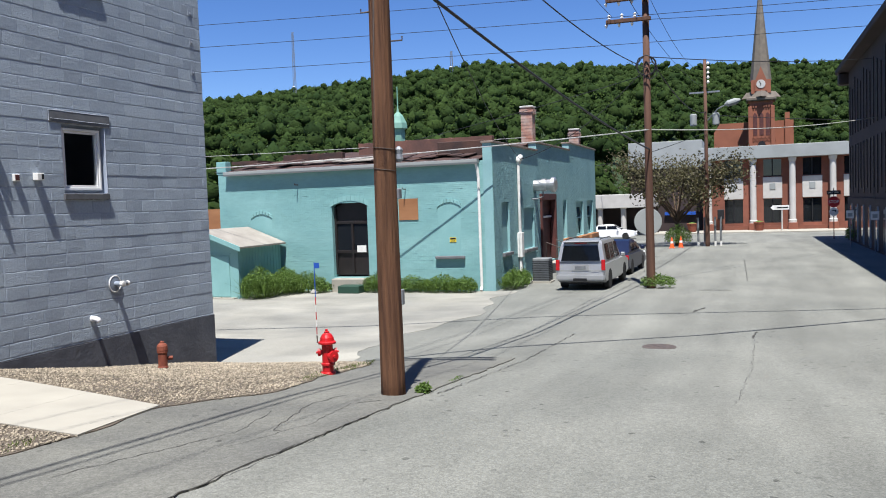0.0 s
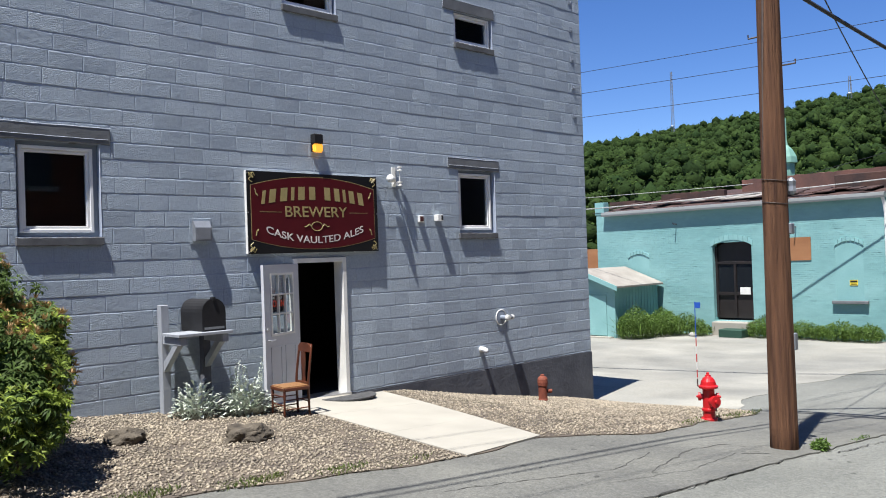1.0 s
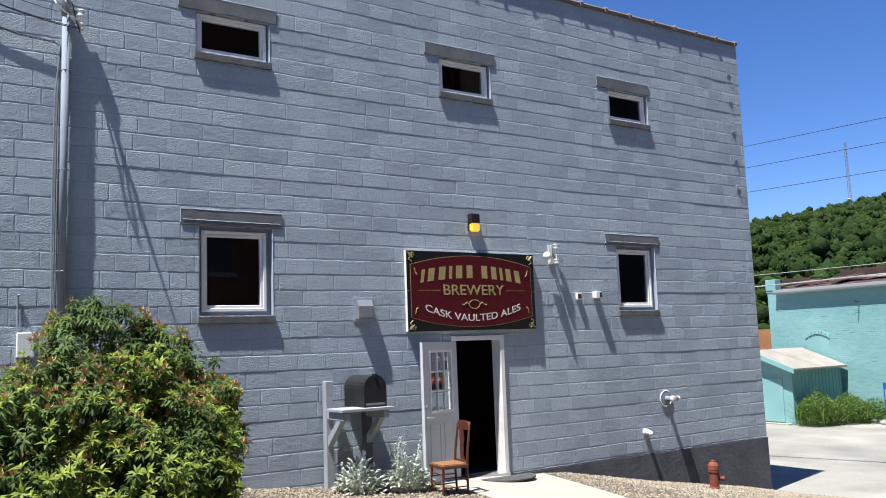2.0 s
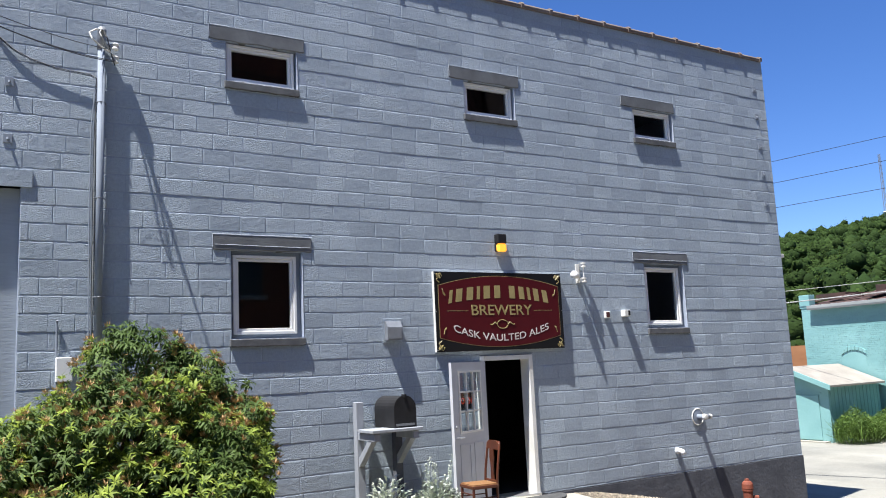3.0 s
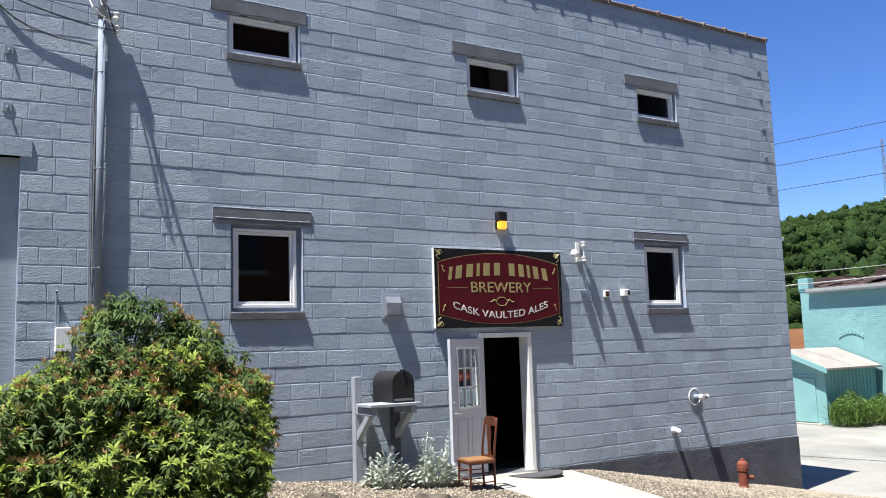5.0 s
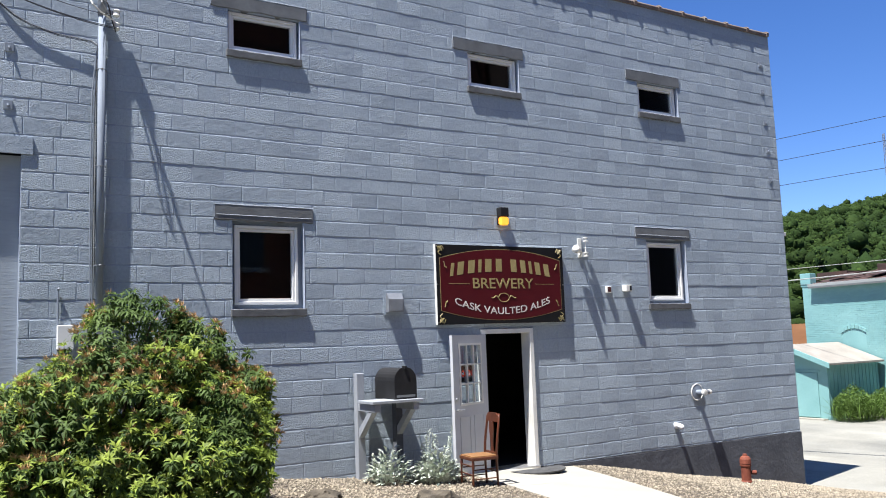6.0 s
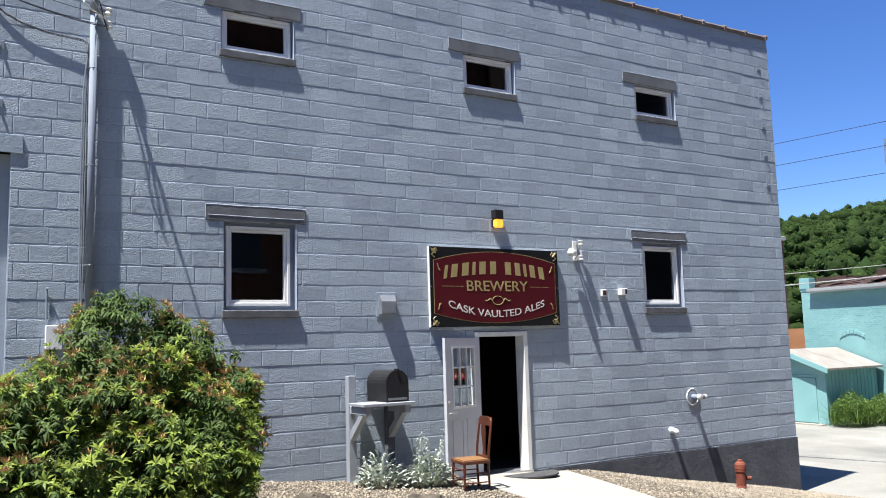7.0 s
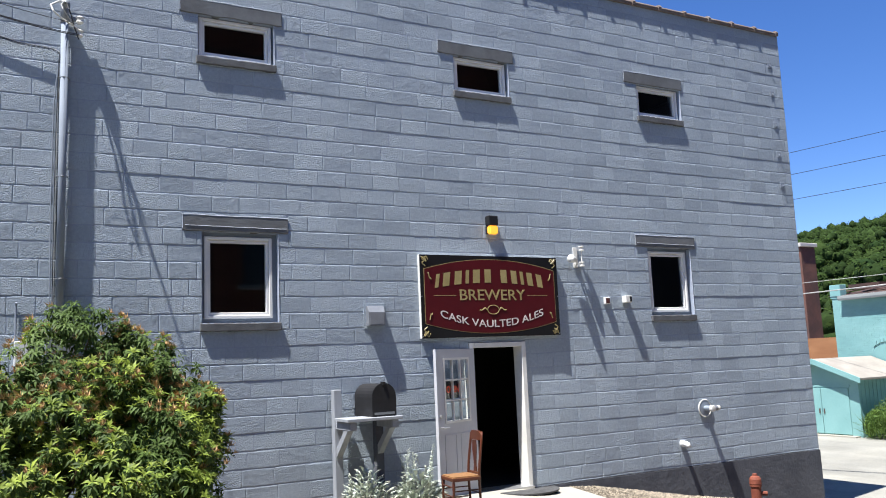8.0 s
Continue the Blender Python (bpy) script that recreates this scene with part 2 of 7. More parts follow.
M_DARKDOOR = surf("dark_brown_door", (0.022, 0.017, 0.016), (0.014, 0.012, 0.012), 3, 0.4)
M_REDDOOR = surf("dark_red_wood", (0.10, 0.03, 0.025), (0.06, 0.02, 0.018), 3, 0.7)
M_LIME = surf("pale_precast", (0.496, 0.48, 0.448), (0.416, 0.4, 0.368), 1.0, 0.85)
M_GREYROOF = surf("grey_fascia", (0.3, 0.315, 0.307), (0.247, 0.262, 0.255), 0.6, 0.7)
M_ORANGE = surf("orange_red_brick", (0.27, 0.0975, 0.0562), (0.225, 0.0825, 0.0488), 0.5, 0.9, grain=0.15)
M_SLATE = surf("slate_spire", (0.169, 0.144, 0.112), (0.122, 0.101, 0.0828), 1.2, 0.85, grain=0.25)
M_COPPER = surf("green_copper", (0.165, 0.315, 0.247), (0.12, 0.247, 0.203), 2, 0.7)
M_GREEN1 = surf("new_leaf", (0.285, 0.345, 0.060), (0.165, 0.230, 0.042), 3, 0.5, grain=0.1, island=0.35, spec=0.2)
M_GREEN0 = surf("old_leaf", (0.100, 0.148, 0.040), (0.058, 0.096, 0.028), 3, 0.55, grain=0.1, island=0.45, spec=0.15)
M_GREEN2 = surf("bright_weed_leaf", (0.115, 0.19, 0.032), (0.07, 0.13, 0.022), 4, 0.6, island=0.35)
M_BLOOM = surf("spent_bloom", (0.56, 0.37, 0.18), (0.42, 0.25, 0.11), 9, 0.8, island=0.4)
M_SILVER = surf("woolly_silver_leaf", (0.54, 0.57, 0.49), (0.43, 0.48, 0.40), 9, 0.9, island=0.25)
# crown cores: shade inside the trees is coloured in, darker than the sprays
M_WOODS = surf("shaded_crown_leaf", (0.030, 0.049, 0.013), (0.013, 0.026, 0.008), 0.10, 0.9, 0.3, 1.3, grain=0.6, island=0.25, spec=0.05)
M_WOODLEAF = surf("woodland_leaf_sprays", (0.052, 0.082, 0.020), (0.020, 0.041, 0.012), 0.12, 0.9, grain=0.2, bscale=0.5, island=0.45, spec=0.05)
M_HILL = surf("wooded_hillside", (0.022, 0.042, 0.012), (0.016, 0.032, 0.009), 0.05, 0.95)
M_STEM = surf("brown_stem", (0.10, 0.065, 0.04), (0.07, 0.045, 0.03), 12, 0.9)
M_DULLLEAF = surf("dull_purple_brown_leaf", (0.112, 0.105, 0.045), (0.075, 0.0638, 0.0338), 3, 0.7, island=0.4)
M_GRASS = surf("roadside_grass", (0.09, 0.143, 0.03), (0.128, 0.143, 0.045), 3, 0.8, island=0.35)
M_CARSILVER = surf("silver_car_paint", (0.425, 0.433, 0.442), (0.408, 0.416, 0.425), 1, 0.28, metal=0.5, grain=0.01)
M_CARBLUE = surf("dark_blue_car_paint", (0.010, 0.016, 0.045), (0.008, 0.013, 0.038), 1, 0.35, grain=0.01, spec=0.3)
M_CARWHITE = surf("white_car_paint", (0.80, 0.80, 0.80), (0.78, 0.78, 0.78), 1, 0.25, grain=0.01)
M_TINT = surf("tinted_car_glass", (0.012, 0.014, 0.016), None, 1, 0.06, grain=0.0, spec=0.6)
M_TYRE = surf("tyre_rubber", (0.02, 0.02, 0.02), None, 9, 0.85)
M_REDLAMP = surf("red_lamp_lens", (0.45, 0.01, 0.015), None, 4, 0.15)
M_CONE = surf("orange_cone_plastic", (0.80, 0.13, 0.03), (0.7, 0.1, 0.025), 3, 0.5)
M_SIGNRED = surf("red_sign_sheet", (0.50, 0.02, 0.025), None, 2, 0.4)
M_BLUE = surf("blue_marker", (0.02, 0.09, 0.42), None, 3, 0.5)
M_AMBER = glow("amber_lamp_glass", (1.0, 0.44, 0.05), 0.42)
M_YELLOW = surf("yellow_notice", (0.72, 0.55, 0.05), None, 3, 0.6)
for m in (M_GREEN0, M_GREEN1, M_GREEN2, M_WOODLEAF, M_DULLLEAF, M_GRASS):
    leafy(m, 0.35)
M_HOSE = surf("grey_unit", (0.19, 0.20, 0.205), (0.14, 0.147, 0.15), 4, 0.55)


# ---- shape helpers ----
def thing(name, loc, label, category, group="", turn=0.0, kind=""):
    e = new(name)
    e.empty_display_size = 0.1
    e.location = loc
    e.rotation_euler = (0, 0, radians(turn))
    return tagged(e, label, category, group, kind)


def part(name, bm, material, parent, label="", smooth=False, kind=""):
    me = bpy.data.meshes.new(name)
    bm.normal_update()
    bm.to_mesh(me)
    bm.free()
    me.materials.append(material)
    if smooth:
        me.polygons.foreach_set("use_smooth", [True] * len(me.polygons))
    ob = new(name, me)
    ob.parent = parent
    return tagged(ob, label, kind=kind)


def single(name, bm, material, loc, label, category, group="", kind="", smooth=False, turn=0.0):
    """A thing that is one mesh."""
    ob = part(name, bm, material, None, smooth=smooth)
    ob.location = loc
    ob.rotation_euler = (0, 0, radians(turn))
    return tagged(ob, label, category, group, kind)


def box(x0, x1, y0, y1, z0, z1, bm=None, bev=0.0, seg=1):
    """A box, bevelled if wanted, added to bm or in a new bmesh."""
    out = bm or bmesh.new()
    t = bmesh.new() if bev else out
    v = [t.verts.new((x, y, z)) for z in (z0, z1) for y in (y0, y1) for x in (x0, x1)]
    for f in ((0, 2, 3, 1), (4, 5, 7, 6), (0, 1, 5, 4), (2, 6, 7, 3), (0, 4, 6, 2), (1, 3, 7, 5)):
        t.faces.new([v[i] for i in f])
    if bev:
        bmesh.ops.bevel(t, geom=t.edges[:], offset=bev, segments=seg, affect="EDGES")
        if bm is None:
            out.free()
            return t
        join(out, t)
    return out


def join(out, t):
    vm = {v: out.verts.new(v.co) for v in t.verts}
    for f in t.faces:
        out.faces.new([vm[v] for v in f.verts])
    t.free()


def cyl(p0, p1, r0, r1=None, n=12, bm=None):
    out = bm or bmesh.new()
    tube([p0, p1], [r0, r0 if r1 is None else r1], n, out)
    return out


def tube(pts, r, n=6, bm=None, cap=True):
    """A round tube along points; r is one radius or one for each point."""
    out = bm or bmesh.new()
    pts = [Vector(p) for p in pts]
    rs = r if isinstance(r, (list, tuple)) else [r] * len(pts)
    rings = []
    side = None
    for i, p in enumerate(pts):
        d = (pts[min(i + 1, len(pts) - 1)] - pts[max(i - 1, 0)]).normalized()
        if side is None:
            side = d.orthogonal().normalized()
        side = (side - d * side.dot(d)).normalized()
        up = d.cross(side)
        rings.append([out.verts.new(p + (side * math.cos(a) + up * math.sin(a)) * max(rs[i], 1e-4)) for a in [2 * math.pi * k / n for k in range(n)]])
    for a, b in zip(rings, rings[1:]):
        for k in range(n):
            out.faces.new((a[k], a[(k + 1) % n], b[(k + 1) % n], b[k]))
    if cap:
        out.faces.new(list(reversed(rings[0])))
        out.faces.new(rings[-1])
    return out


def lathe(prof, n=16, at=(0, 0, 0), bm=None):
    """A body turned round the z axis from (radius, height) pairs."""
    return tube([(at[0], at[1], at[2] + z + 1e-5 * i) for i, (r, z) in enumerate(prof)], [r for r, z in prof], n, bm)


def slab(pts, y0, y1, bm=None, axis="y"):
    """A plate from an outline (x, z), or (y, z) for axis x, (x, y) for axis z, between two places on the axis."""
    out = bm or bmesh.new()

    def put(a, b, d):
        return {"y": (a, d, b), "x": (d, a, b), "z": (a, b, d)}[axis]
    lo = [out.verts.new(put(a, b, y0)) for a, b in pts]
    hi = [out.verts.new(put(a, b, y1)) for a, b in pts]
    out.faces.new(lo)
    out.faces.new(list(reversed(hi)))
    k = len(pts)
    for i in range(k):
        out.faces.new((lo[i], hi[i], hi[(i + 1) % k], lo[(i + 1) % k]))
    bmesh.ops.recalc_face_normals(out, faces=out.faces[:])
    return out


def arch(x0, x1, z0, z1, rise, n=8):
    """The outline of an opening with a flat segmental arch on top."""
    pts = [(x0, z0), (x1, z0)]
    for i in range(n + 1):
        u = i / n
        pts.append((x1 + (x0 - x1) * u, z1 - rise + rise * math.sin(math.pi * u) ** 0.8))
    return pts


def cut(rects, holes):
    """Rectangles (x0, x1, z0, z1) with holes taken out of them."""
    for h in holes:
        out = []
        for r in rects:
            x0, x1, z0, z1 = max(r[0], h[0]), min(r[1], h[1]), max(r[2], h[2]), min(r[3], h[3])
            if x0 >= x1 - 1e-6 or z0 >= z1 - 1e-6:
                out.append(r)
                continue
            for q in ((r[0], x0, r[2], r[3]), (x1, r[1], r[2], r[3]), (x0, x1, r[2], z0), (x0, x1, z1, r[3])):
                if q[1] - q[0] > 0.004 and q[3] - q[2] > 0.004:
                    out.append(q)
        rects = out
    return rects


def grid_wall(rect, holes, d0, d1):
    """One connected wall with openings through it, between y = d0 and y = d1."""
    hx = sorted({rect[0], rect[1], *[min(max(v, rect[0]), rect[1]) for h in holes for v in h[:2]]})
    hz = sorted({rect[2], rect[3], *[min(max(v, rect[2]), rect[3]) for h in holes for v in h[2:]]})

    def solid(i, j):
        if not (0 <= i < len(hx) - 1 and 0 <= j < len(hz) - 1):
            return False
        cx, cz = (hx[i] + hx[i + 1]) / 2, (hz[j] + hz[j + 1]) / 2
        return not any(h[0] < cx < h[1] and h[2] < cz < h[3] for h in holes)
    bm, got = bmesh.new(), {}

    def vert(i, j, d):
        if (i, j, d) not in got:
            got[i, j, d] = bm.verts.new((hx[i], d, hz[j]))
        return got[i, j, d]
    for i in range(len(hx) - 1):
        for j in range(len(hz) - 1):
            if not solid(i, j):
                continue
            bm.faces.new([vert(i, j, d0), vert(i + 1, j, d0), vert(i + 1, j + 1, d0), vert(i, j + 1, d0)])
            bm.faces.new([vert(i, j + 1, d1), vert(i + 1, j + 1, d1), vert(i + 1, j, d1), vert(i, j, d1)])
            for a, b, q in (((i, j), (i + 1, j), (i, j - 1)), ((i + 1, j + 1), (i, j + 1), (i, j + 1)), ((i, j + 1), (i, j), (i - 1, j)), ((i + 1, j), (i + 1, j + 1), (i + 1, j))):
                if not solid(*q):
                    bm.faces.new([vert(*b, d0), vert(*a, d0), vert(*a, d1), vert(*b, d1)])
    return bm


def words(text, size, mat, parent, centre, name="lettering", extrude=0.002, bend=0.0, stretch=1.0, turn=None):
    """Writing in the built-in font as a mesh on a plane that faces -y; bend bows the line upward in the middle."""
    cu = bpy.data.curves.new(name, "FONT")
    cu.body, cu.size, cu.align_x, cu.align_y, cu.extrude, cu.offset = text, size, "CENTER", "CENTER", extrude, size * 0.006
    ob = bpy.data.objects.new(name, cu)
    scene.collection.objects.link(ob)
    me = bpy.data.meshes.new_from_object(ob.evaluated_get(bpy.context.evaluated_depsgraph_get()))
    bpy.data.objects.remove(ob)
    for v in me.vertices:
        x, y, z = v.co
        x *= stretch
        p = Vector((x, -z, y + bend * (1 - (x / (size * 4)) ** 2)))
        v.co = (turn @ p if turn else p) + Vector(centre)
    me.materials.clear()
    me.materials.append(mat)
    out = new(name, me)
    out.parent = parent
    return out


def mesh_np(name, verts, faces, material):
    """A mesh from numpy arrays, all faces with the same number of corners."""
    me = bpy.data.meshes.new(name)
    k = faces.shape[1]
    me.vertices.add(len(verts))
    me.vertices.foreach_set("co", np.ascontiguousarray(verts, dtype=np.float32).ravel())
    me.loops.add(faces.size)
    me.loops.foreach_set("vertex_index", np.ascontiguousarray(faces, dtype=np.int32).ravel())
    me.polygons.add(len(faces))
    me.polygons.foreach_set("loop_start", np.arange(0, faces.size, k, dtype=np.int32))
    me.update(calc_edges=True)
    me.materials.append(material)
    return new(name, me)


# ---- ground ----
ROAD_X = (-2500, -60, -30, -6.8, -2.1, 2.4, 7.15, 12, 24, 50, 80, 2500)
ROAD_Z = (3.0, 3.0, 2.0, 0.40, 0.01, -0.33, -0.74, -1.00, -1.20, -1.34, -1.5, -1.5)
WALL_X = (-30, -3.4, -2.1, 0, 2.0, 4.0, 6.4, 7.4, 10.9, 20, 30)
WALL_D = (0.14, 0.14, 0.11, 0.14, 0.16, -0.04, -0.21, -0.33, -0.22, -0.08, 0.0)


def ground_z(x, y):
    k = min(max((y + 6.46) / 6.46, 0.0), 1.0)
    return float(np.interp(x, ROAD_X, ROAD_Z) + np.interp(x, WALL_X, WALL_D) * k * k * (3 - 2 * k))


def steps(a, b, d):
    return list(np.linspace(a, b, max(2, int(round((b - a) / d)) + 1)))


def sheet(xs, ys, lift, keep=None, edge=None):
    """A sheet over the ground; edge(x, j) may shift the rows, keep(x, y) chooses cells."""
    bm = bmesh.new()
    grid = [[bm.verts.new((x, y, ground_z(x, y) + lift)) for x in xs] for y in ys]
    for j in range(len(ys) - 1):
        for i in range(len(xs) - 1):
            if keep is None or keep((xs[i] + xs[i + 1]) / 2, (ys[j] + ys[j + 1]) / 2):
                bm.faces.new((grid[j][i], grid[j][i + 1], grid[j + 1][i + 1], grid[j + 1][i]))
    loose = [v for v in bm.verts if not v.link_faces]
    bmesh.ops.delete(bm, geom=loose, context="VERTS")
    return bm


xs = [-2500, -900, -300, -100, -60] + steps(-30, 60, 0.6) + [80, 120, 300, 900, 2500]
ys = [-2500, -900, -300, -100, -50] + steps(-25, 30, 0.6) + [50, 100, 300, 900, 2500]
single("ground", sheet(xs, ys, 0.0), M_ROAD, (0, 0, 0), "worn pale grey asphalt street falling gently away", "ground", kind="structure", smooth=True)


def bed_edge(x):
    """Where the gravel bed meets the pavement."""
    return float(np.interp(x, (-14, -3.9, -2.4, -0.8, 0.7, 1.15, 1.93, 2.6, 4.0, 5.6, 6.3, 6.9, 7.3, 7.5), (-4.0, -4.15, -4.23, -4.33, -4.03, -4.2, -4.6, -4.66, -4.35, -4.3, -4.1, -3.1, -1.9, -0.6)))


def ribbon(xs, low, high, rows, lift, skirt=0.03):
    """A sheet between two edges low(x) and high(x), with a skirt that goes into the ground."""
    bm = bmesh.new()
    cols = []
    for x in xs:
        a, b = low(x), high(x)
        ps = [a] + [a + (b - a) * i / rows for i in range(rows + 1)] + [b]
        cols.append([bm.verts.new((x, y, ground_z(x, y) + (lift if 0 < i < rows + 2 else -skirt))) for i, y in enumerate(ps)])
    for p, q in zip(cols, cols[1:]):
        for i in range(len(p) - 1):
            bm.faces.new((p[i], q[i], q[i + 1], p[i + 1]))
    return bm


rag = random.Random(3)
kerb_rag = [rag.uniform(-0.035, 0.035) for _ in range(400)]
walk_edge = lambda x: -6.46 + kerb_rag[int((x + 20) * 5) % 400]
single("pavement", ribbon(steps(-14, 7.4, 0.2), walk_edge, lambda x: bed_edge(x) + 0.1, 8, 0.018), M_WALK, (0, 0, 0), "darker patched asphalt pavement beside the gravel bed", "pavement", kind="structure")
single("parking_lot", ribbon(steps(7.4, 22.3, 0.3), lambda x: -2.7 + 0.4 * math.sin(x * 0.7) + 0.15 * math.sin(x * 2.3) + kerb_rag[int(x * 7) % 400], lambda x: 26.0, 40, 0.008), M_LOT, (0, 0, 0), "pale dusty concrete parking lot", "parking lot", kind="structure")
single("gravel_bed", ribbon(steps(-14, 7.45, 0.25), lambda x: bed_edge(x) + 0.04 * math.sin(x * 5), lambda x: 0.02, 14, 0.03), M_GRAVEL, (0, 0, 0), "brown pea gravel bed along the grey building", "gravel", kind="structure")


# ---- grey block building ----
COURSE, JOINT_Z, BLOCK_L = 0.2152, 2.801, 0.409
TOP, EAST, WEST = 7.93, 7.37, -14.0
WINDOWS = [(-3.80, -2.82, 2.47, 3.628), (3.57, 4.53, 2.49, 3.628), (-3.84, -2.83, 5.93, 6.49), (-0.03, 0.95, 5.93, 6.49), (3.60, 4.60, 5.93, 6.49)]
LINTELS = [(-4.04, -2.68, 3.628, 3.83), (3.31, 4.66, 3.628, 3.83), (-4.07, -2.72, 6.49, 6.69), (-0.30, 1.05, 6.49, 6.69), (3.32, 4.66, 6.49, 6.69)]
DOOR = (-0.01, 0.975, -0.6, 2.125)
RECESS = (-11.0, -6.27, -0.5, 4.29)
building = thing("brewery_building", (0, 0, 0), "grey-blue painted concrete block building with a dark foundation", "building")
holes = WINDOWS + [DOOR, RECESS]
bm = grid_wall((WEST, EAST, -0.03, TOP), holes, 0.0042, 0.3)
wall = part("wall", bm, M_JOINT, building, "painted grey-blue block wall")
bm = grid_wall((WEST, EAST + 0.012, -1.6, -0.03), [DOOR], -0.012, 0.3)
part("foundation", bm, M_FOUND, building, "dark grey rendered foundation")
part("side_wall", box(EAST - 0.3, EAST, 0.3, 14, -1.6, TOP), M_WALL, building)
part("side_wall", box(WEST, WEST + 0.3, 0.3, 14, -1.6, TOP), M_WALL, building)
part("back_wall", box(WEST, EAST, 14, 14.3, -1.6, TOP), M_WALL, building)
# roof, floors and partition coloured near black so the rooms look unlit
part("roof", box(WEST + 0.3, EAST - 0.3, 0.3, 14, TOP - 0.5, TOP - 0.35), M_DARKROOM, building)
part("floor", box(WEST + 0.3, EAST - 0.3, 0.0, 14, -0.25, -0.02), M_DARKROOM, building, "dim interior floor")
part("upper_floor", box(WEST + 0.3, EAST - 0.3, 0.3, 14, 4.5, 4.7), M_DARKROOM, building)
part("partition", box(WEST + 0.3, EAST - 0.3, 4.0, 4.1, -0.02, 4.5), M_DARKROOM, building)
part("infill_panel", box(RECESS[0], RECESS[1], 0.115, 0.29, RECESS[2], RECESS[3]), M_STUCCO, building, "recessed rendered infill of an old opening")
bm = box(RECESS[0], RECESS[1] + 0.12, -0.018, 0.2, 4.29, 4.49)
part("lintel", bm, M_WALL, building)

# blocks: those round the door and windows are pieces, the rest one joined mesh
brand = random.Random(11)


def block_mesh(w, h, r):
    """One painted block with a worn, uneven rim, its face in the plane y = 0 and its corner at the origin."""
    bm = bmesh.new()
    g, gx, e = 0.0052, 0.0026, 0.0085
    nx = 6 if w > 0.25 else 3
    rim = [(i / nx, 0.0) for i in range(nx)] + [(1.0, 0.0), (1.0, 0.5)] + [(1 - i / nx, 1.0) for i in range(nx)] + [(0.0, 1.0), (0.0, 0.5)]

    def ring(ix, iz, y, jx, jy, jz):
        return [bm.verts.new((ix + u * (w - 2 * ix) + r.uniform(-jx, jx), y + r.uniform(-jy, jy), iz + v * (h - 2 * iz) + r.uniform(-jz, jz))) for u, v in rim]
    back = ring(gx, g, 0.025, 0, 0, 0)
    mid = ring(gx, g, 0.0036, 0.0016, 0.0010, 0.0042)
    front = ring(gx + e * 0.75, g + e, 0.0, 0.0028, 0.0006, 0.0062)
    for a, b in ((back, mid), (mid, front)):
        for k in range(len(rim)):
            bm.faces.new((a[k], a[(k + 1) % len(rim)], b[(k + 1) % len(rim)], b[k]))
    c = bm.verts.new((w / 2, r.uniform(-0.0004, 0.0002), h / 2))
    for k in range(len(rim)):
        bm.faces.new((front[k], front[(k + 1) % len(rim)], c))
    return bm


def wander(x, z):
    """How far a joint strays from level."""
    return 0.016 * noise.noise(Vector((x * 0.45, z * 0.9, 4.2))) + 0.005 * noise.noise(Vector((x * 2.1, z * 4.7, 8.8)))


def to_mesh(name, bm, mat):
    me = bpy.data.meshes.new(name)
    bm.normal_update()
    bm.to_mesh(me)
    bm.free()
    me.materials.append(mat)
    return me


FULL = [to_mesh("block", block_mesh(BLOCK_L, COURSE, brand), M_WALL) for _ in range(8)]
rest = bmesh.new()
near_blocks = []
k0 = math.floor((-0.03 - JOINT_Z) / COURSE)
for k in range(k0, int((TOP - JOINT_Z) / COURSE) + 1):
    z0 = JOINT_Z + k * COURSE
    x = WEST + (BLOCK_L / 2 if k % 2 else 0.0) + brand.uniform(-0.03, 0.03)
    x += EAST - WEST - math.floor((EAST - WEST) / BLOCK_L) * BLOCK_L - BLOCK_L
    while x < EAST:
        w = BLOCK_L
        if brand.random() < 0.09:
            w = BLOCK_L * brand.choice((0.5, 0.72, 0.85))
        elif brand.random() < 0.05:
            w = BLOCK_L * 2
        for r in cut([(max(x, WEST), min(x + w, EAST), max(z0, -0.03), min(z0 + COURSE, TOP))], holes + LINTELS):
            if r[1] - r[0] < 0.03 or r[3] - r[2] < 0.03:
                continue
            dy = brand.gauss(0, 0.0006) + 0.0046 * noise.noise(Vector((r[0] * 0.42, k * 5.37, 1.7)))
            whole = abs(r[1] - r[0] - BLOCK_L) < 1e-4 and abs(r[3] - r[2] - COURSE) < 1e-4
            if -2.75 < r[0] < 3.5 and 0.2 < r[2] < 3.55 and len(near_blocks) < 300:
                near_blocks.append((r, dy, whole))
            else:
                t = block_mesh(r[1] - r[0], r[3] - r[2], brand)
                for v in t.verts:
                    v.co += Vector((r[0], dy, r[2]))
                    v.co.z += wander(v.co.x, v.co.z)
                join(rest, t)
        x += w
part("blockwork", rest, M_WALLJ, building, "painted grey-blue concrete blocks", kind="stuff")


def lintel(r, bm=None):
    bm = box(r[0], r[1], -0.014, 0.28, r[2] + 0.004, r[3] - 0.004, bev=0.008)
    bmesh.ops.subdivide_edges(bm, edges=[e for e in bm.edges if abs(e.verts[0].co.x - e.verts[1].co.x) > 0.5], cuts=22)
    for v in bm.verts:
        n = noise.noise(v.co * 4)
        v.co += Vector((0, 0, 0.012 * n + 0.006 * noise.noise(Vector((v.co.x * 9, 0, v.co.z)))))
    return bm


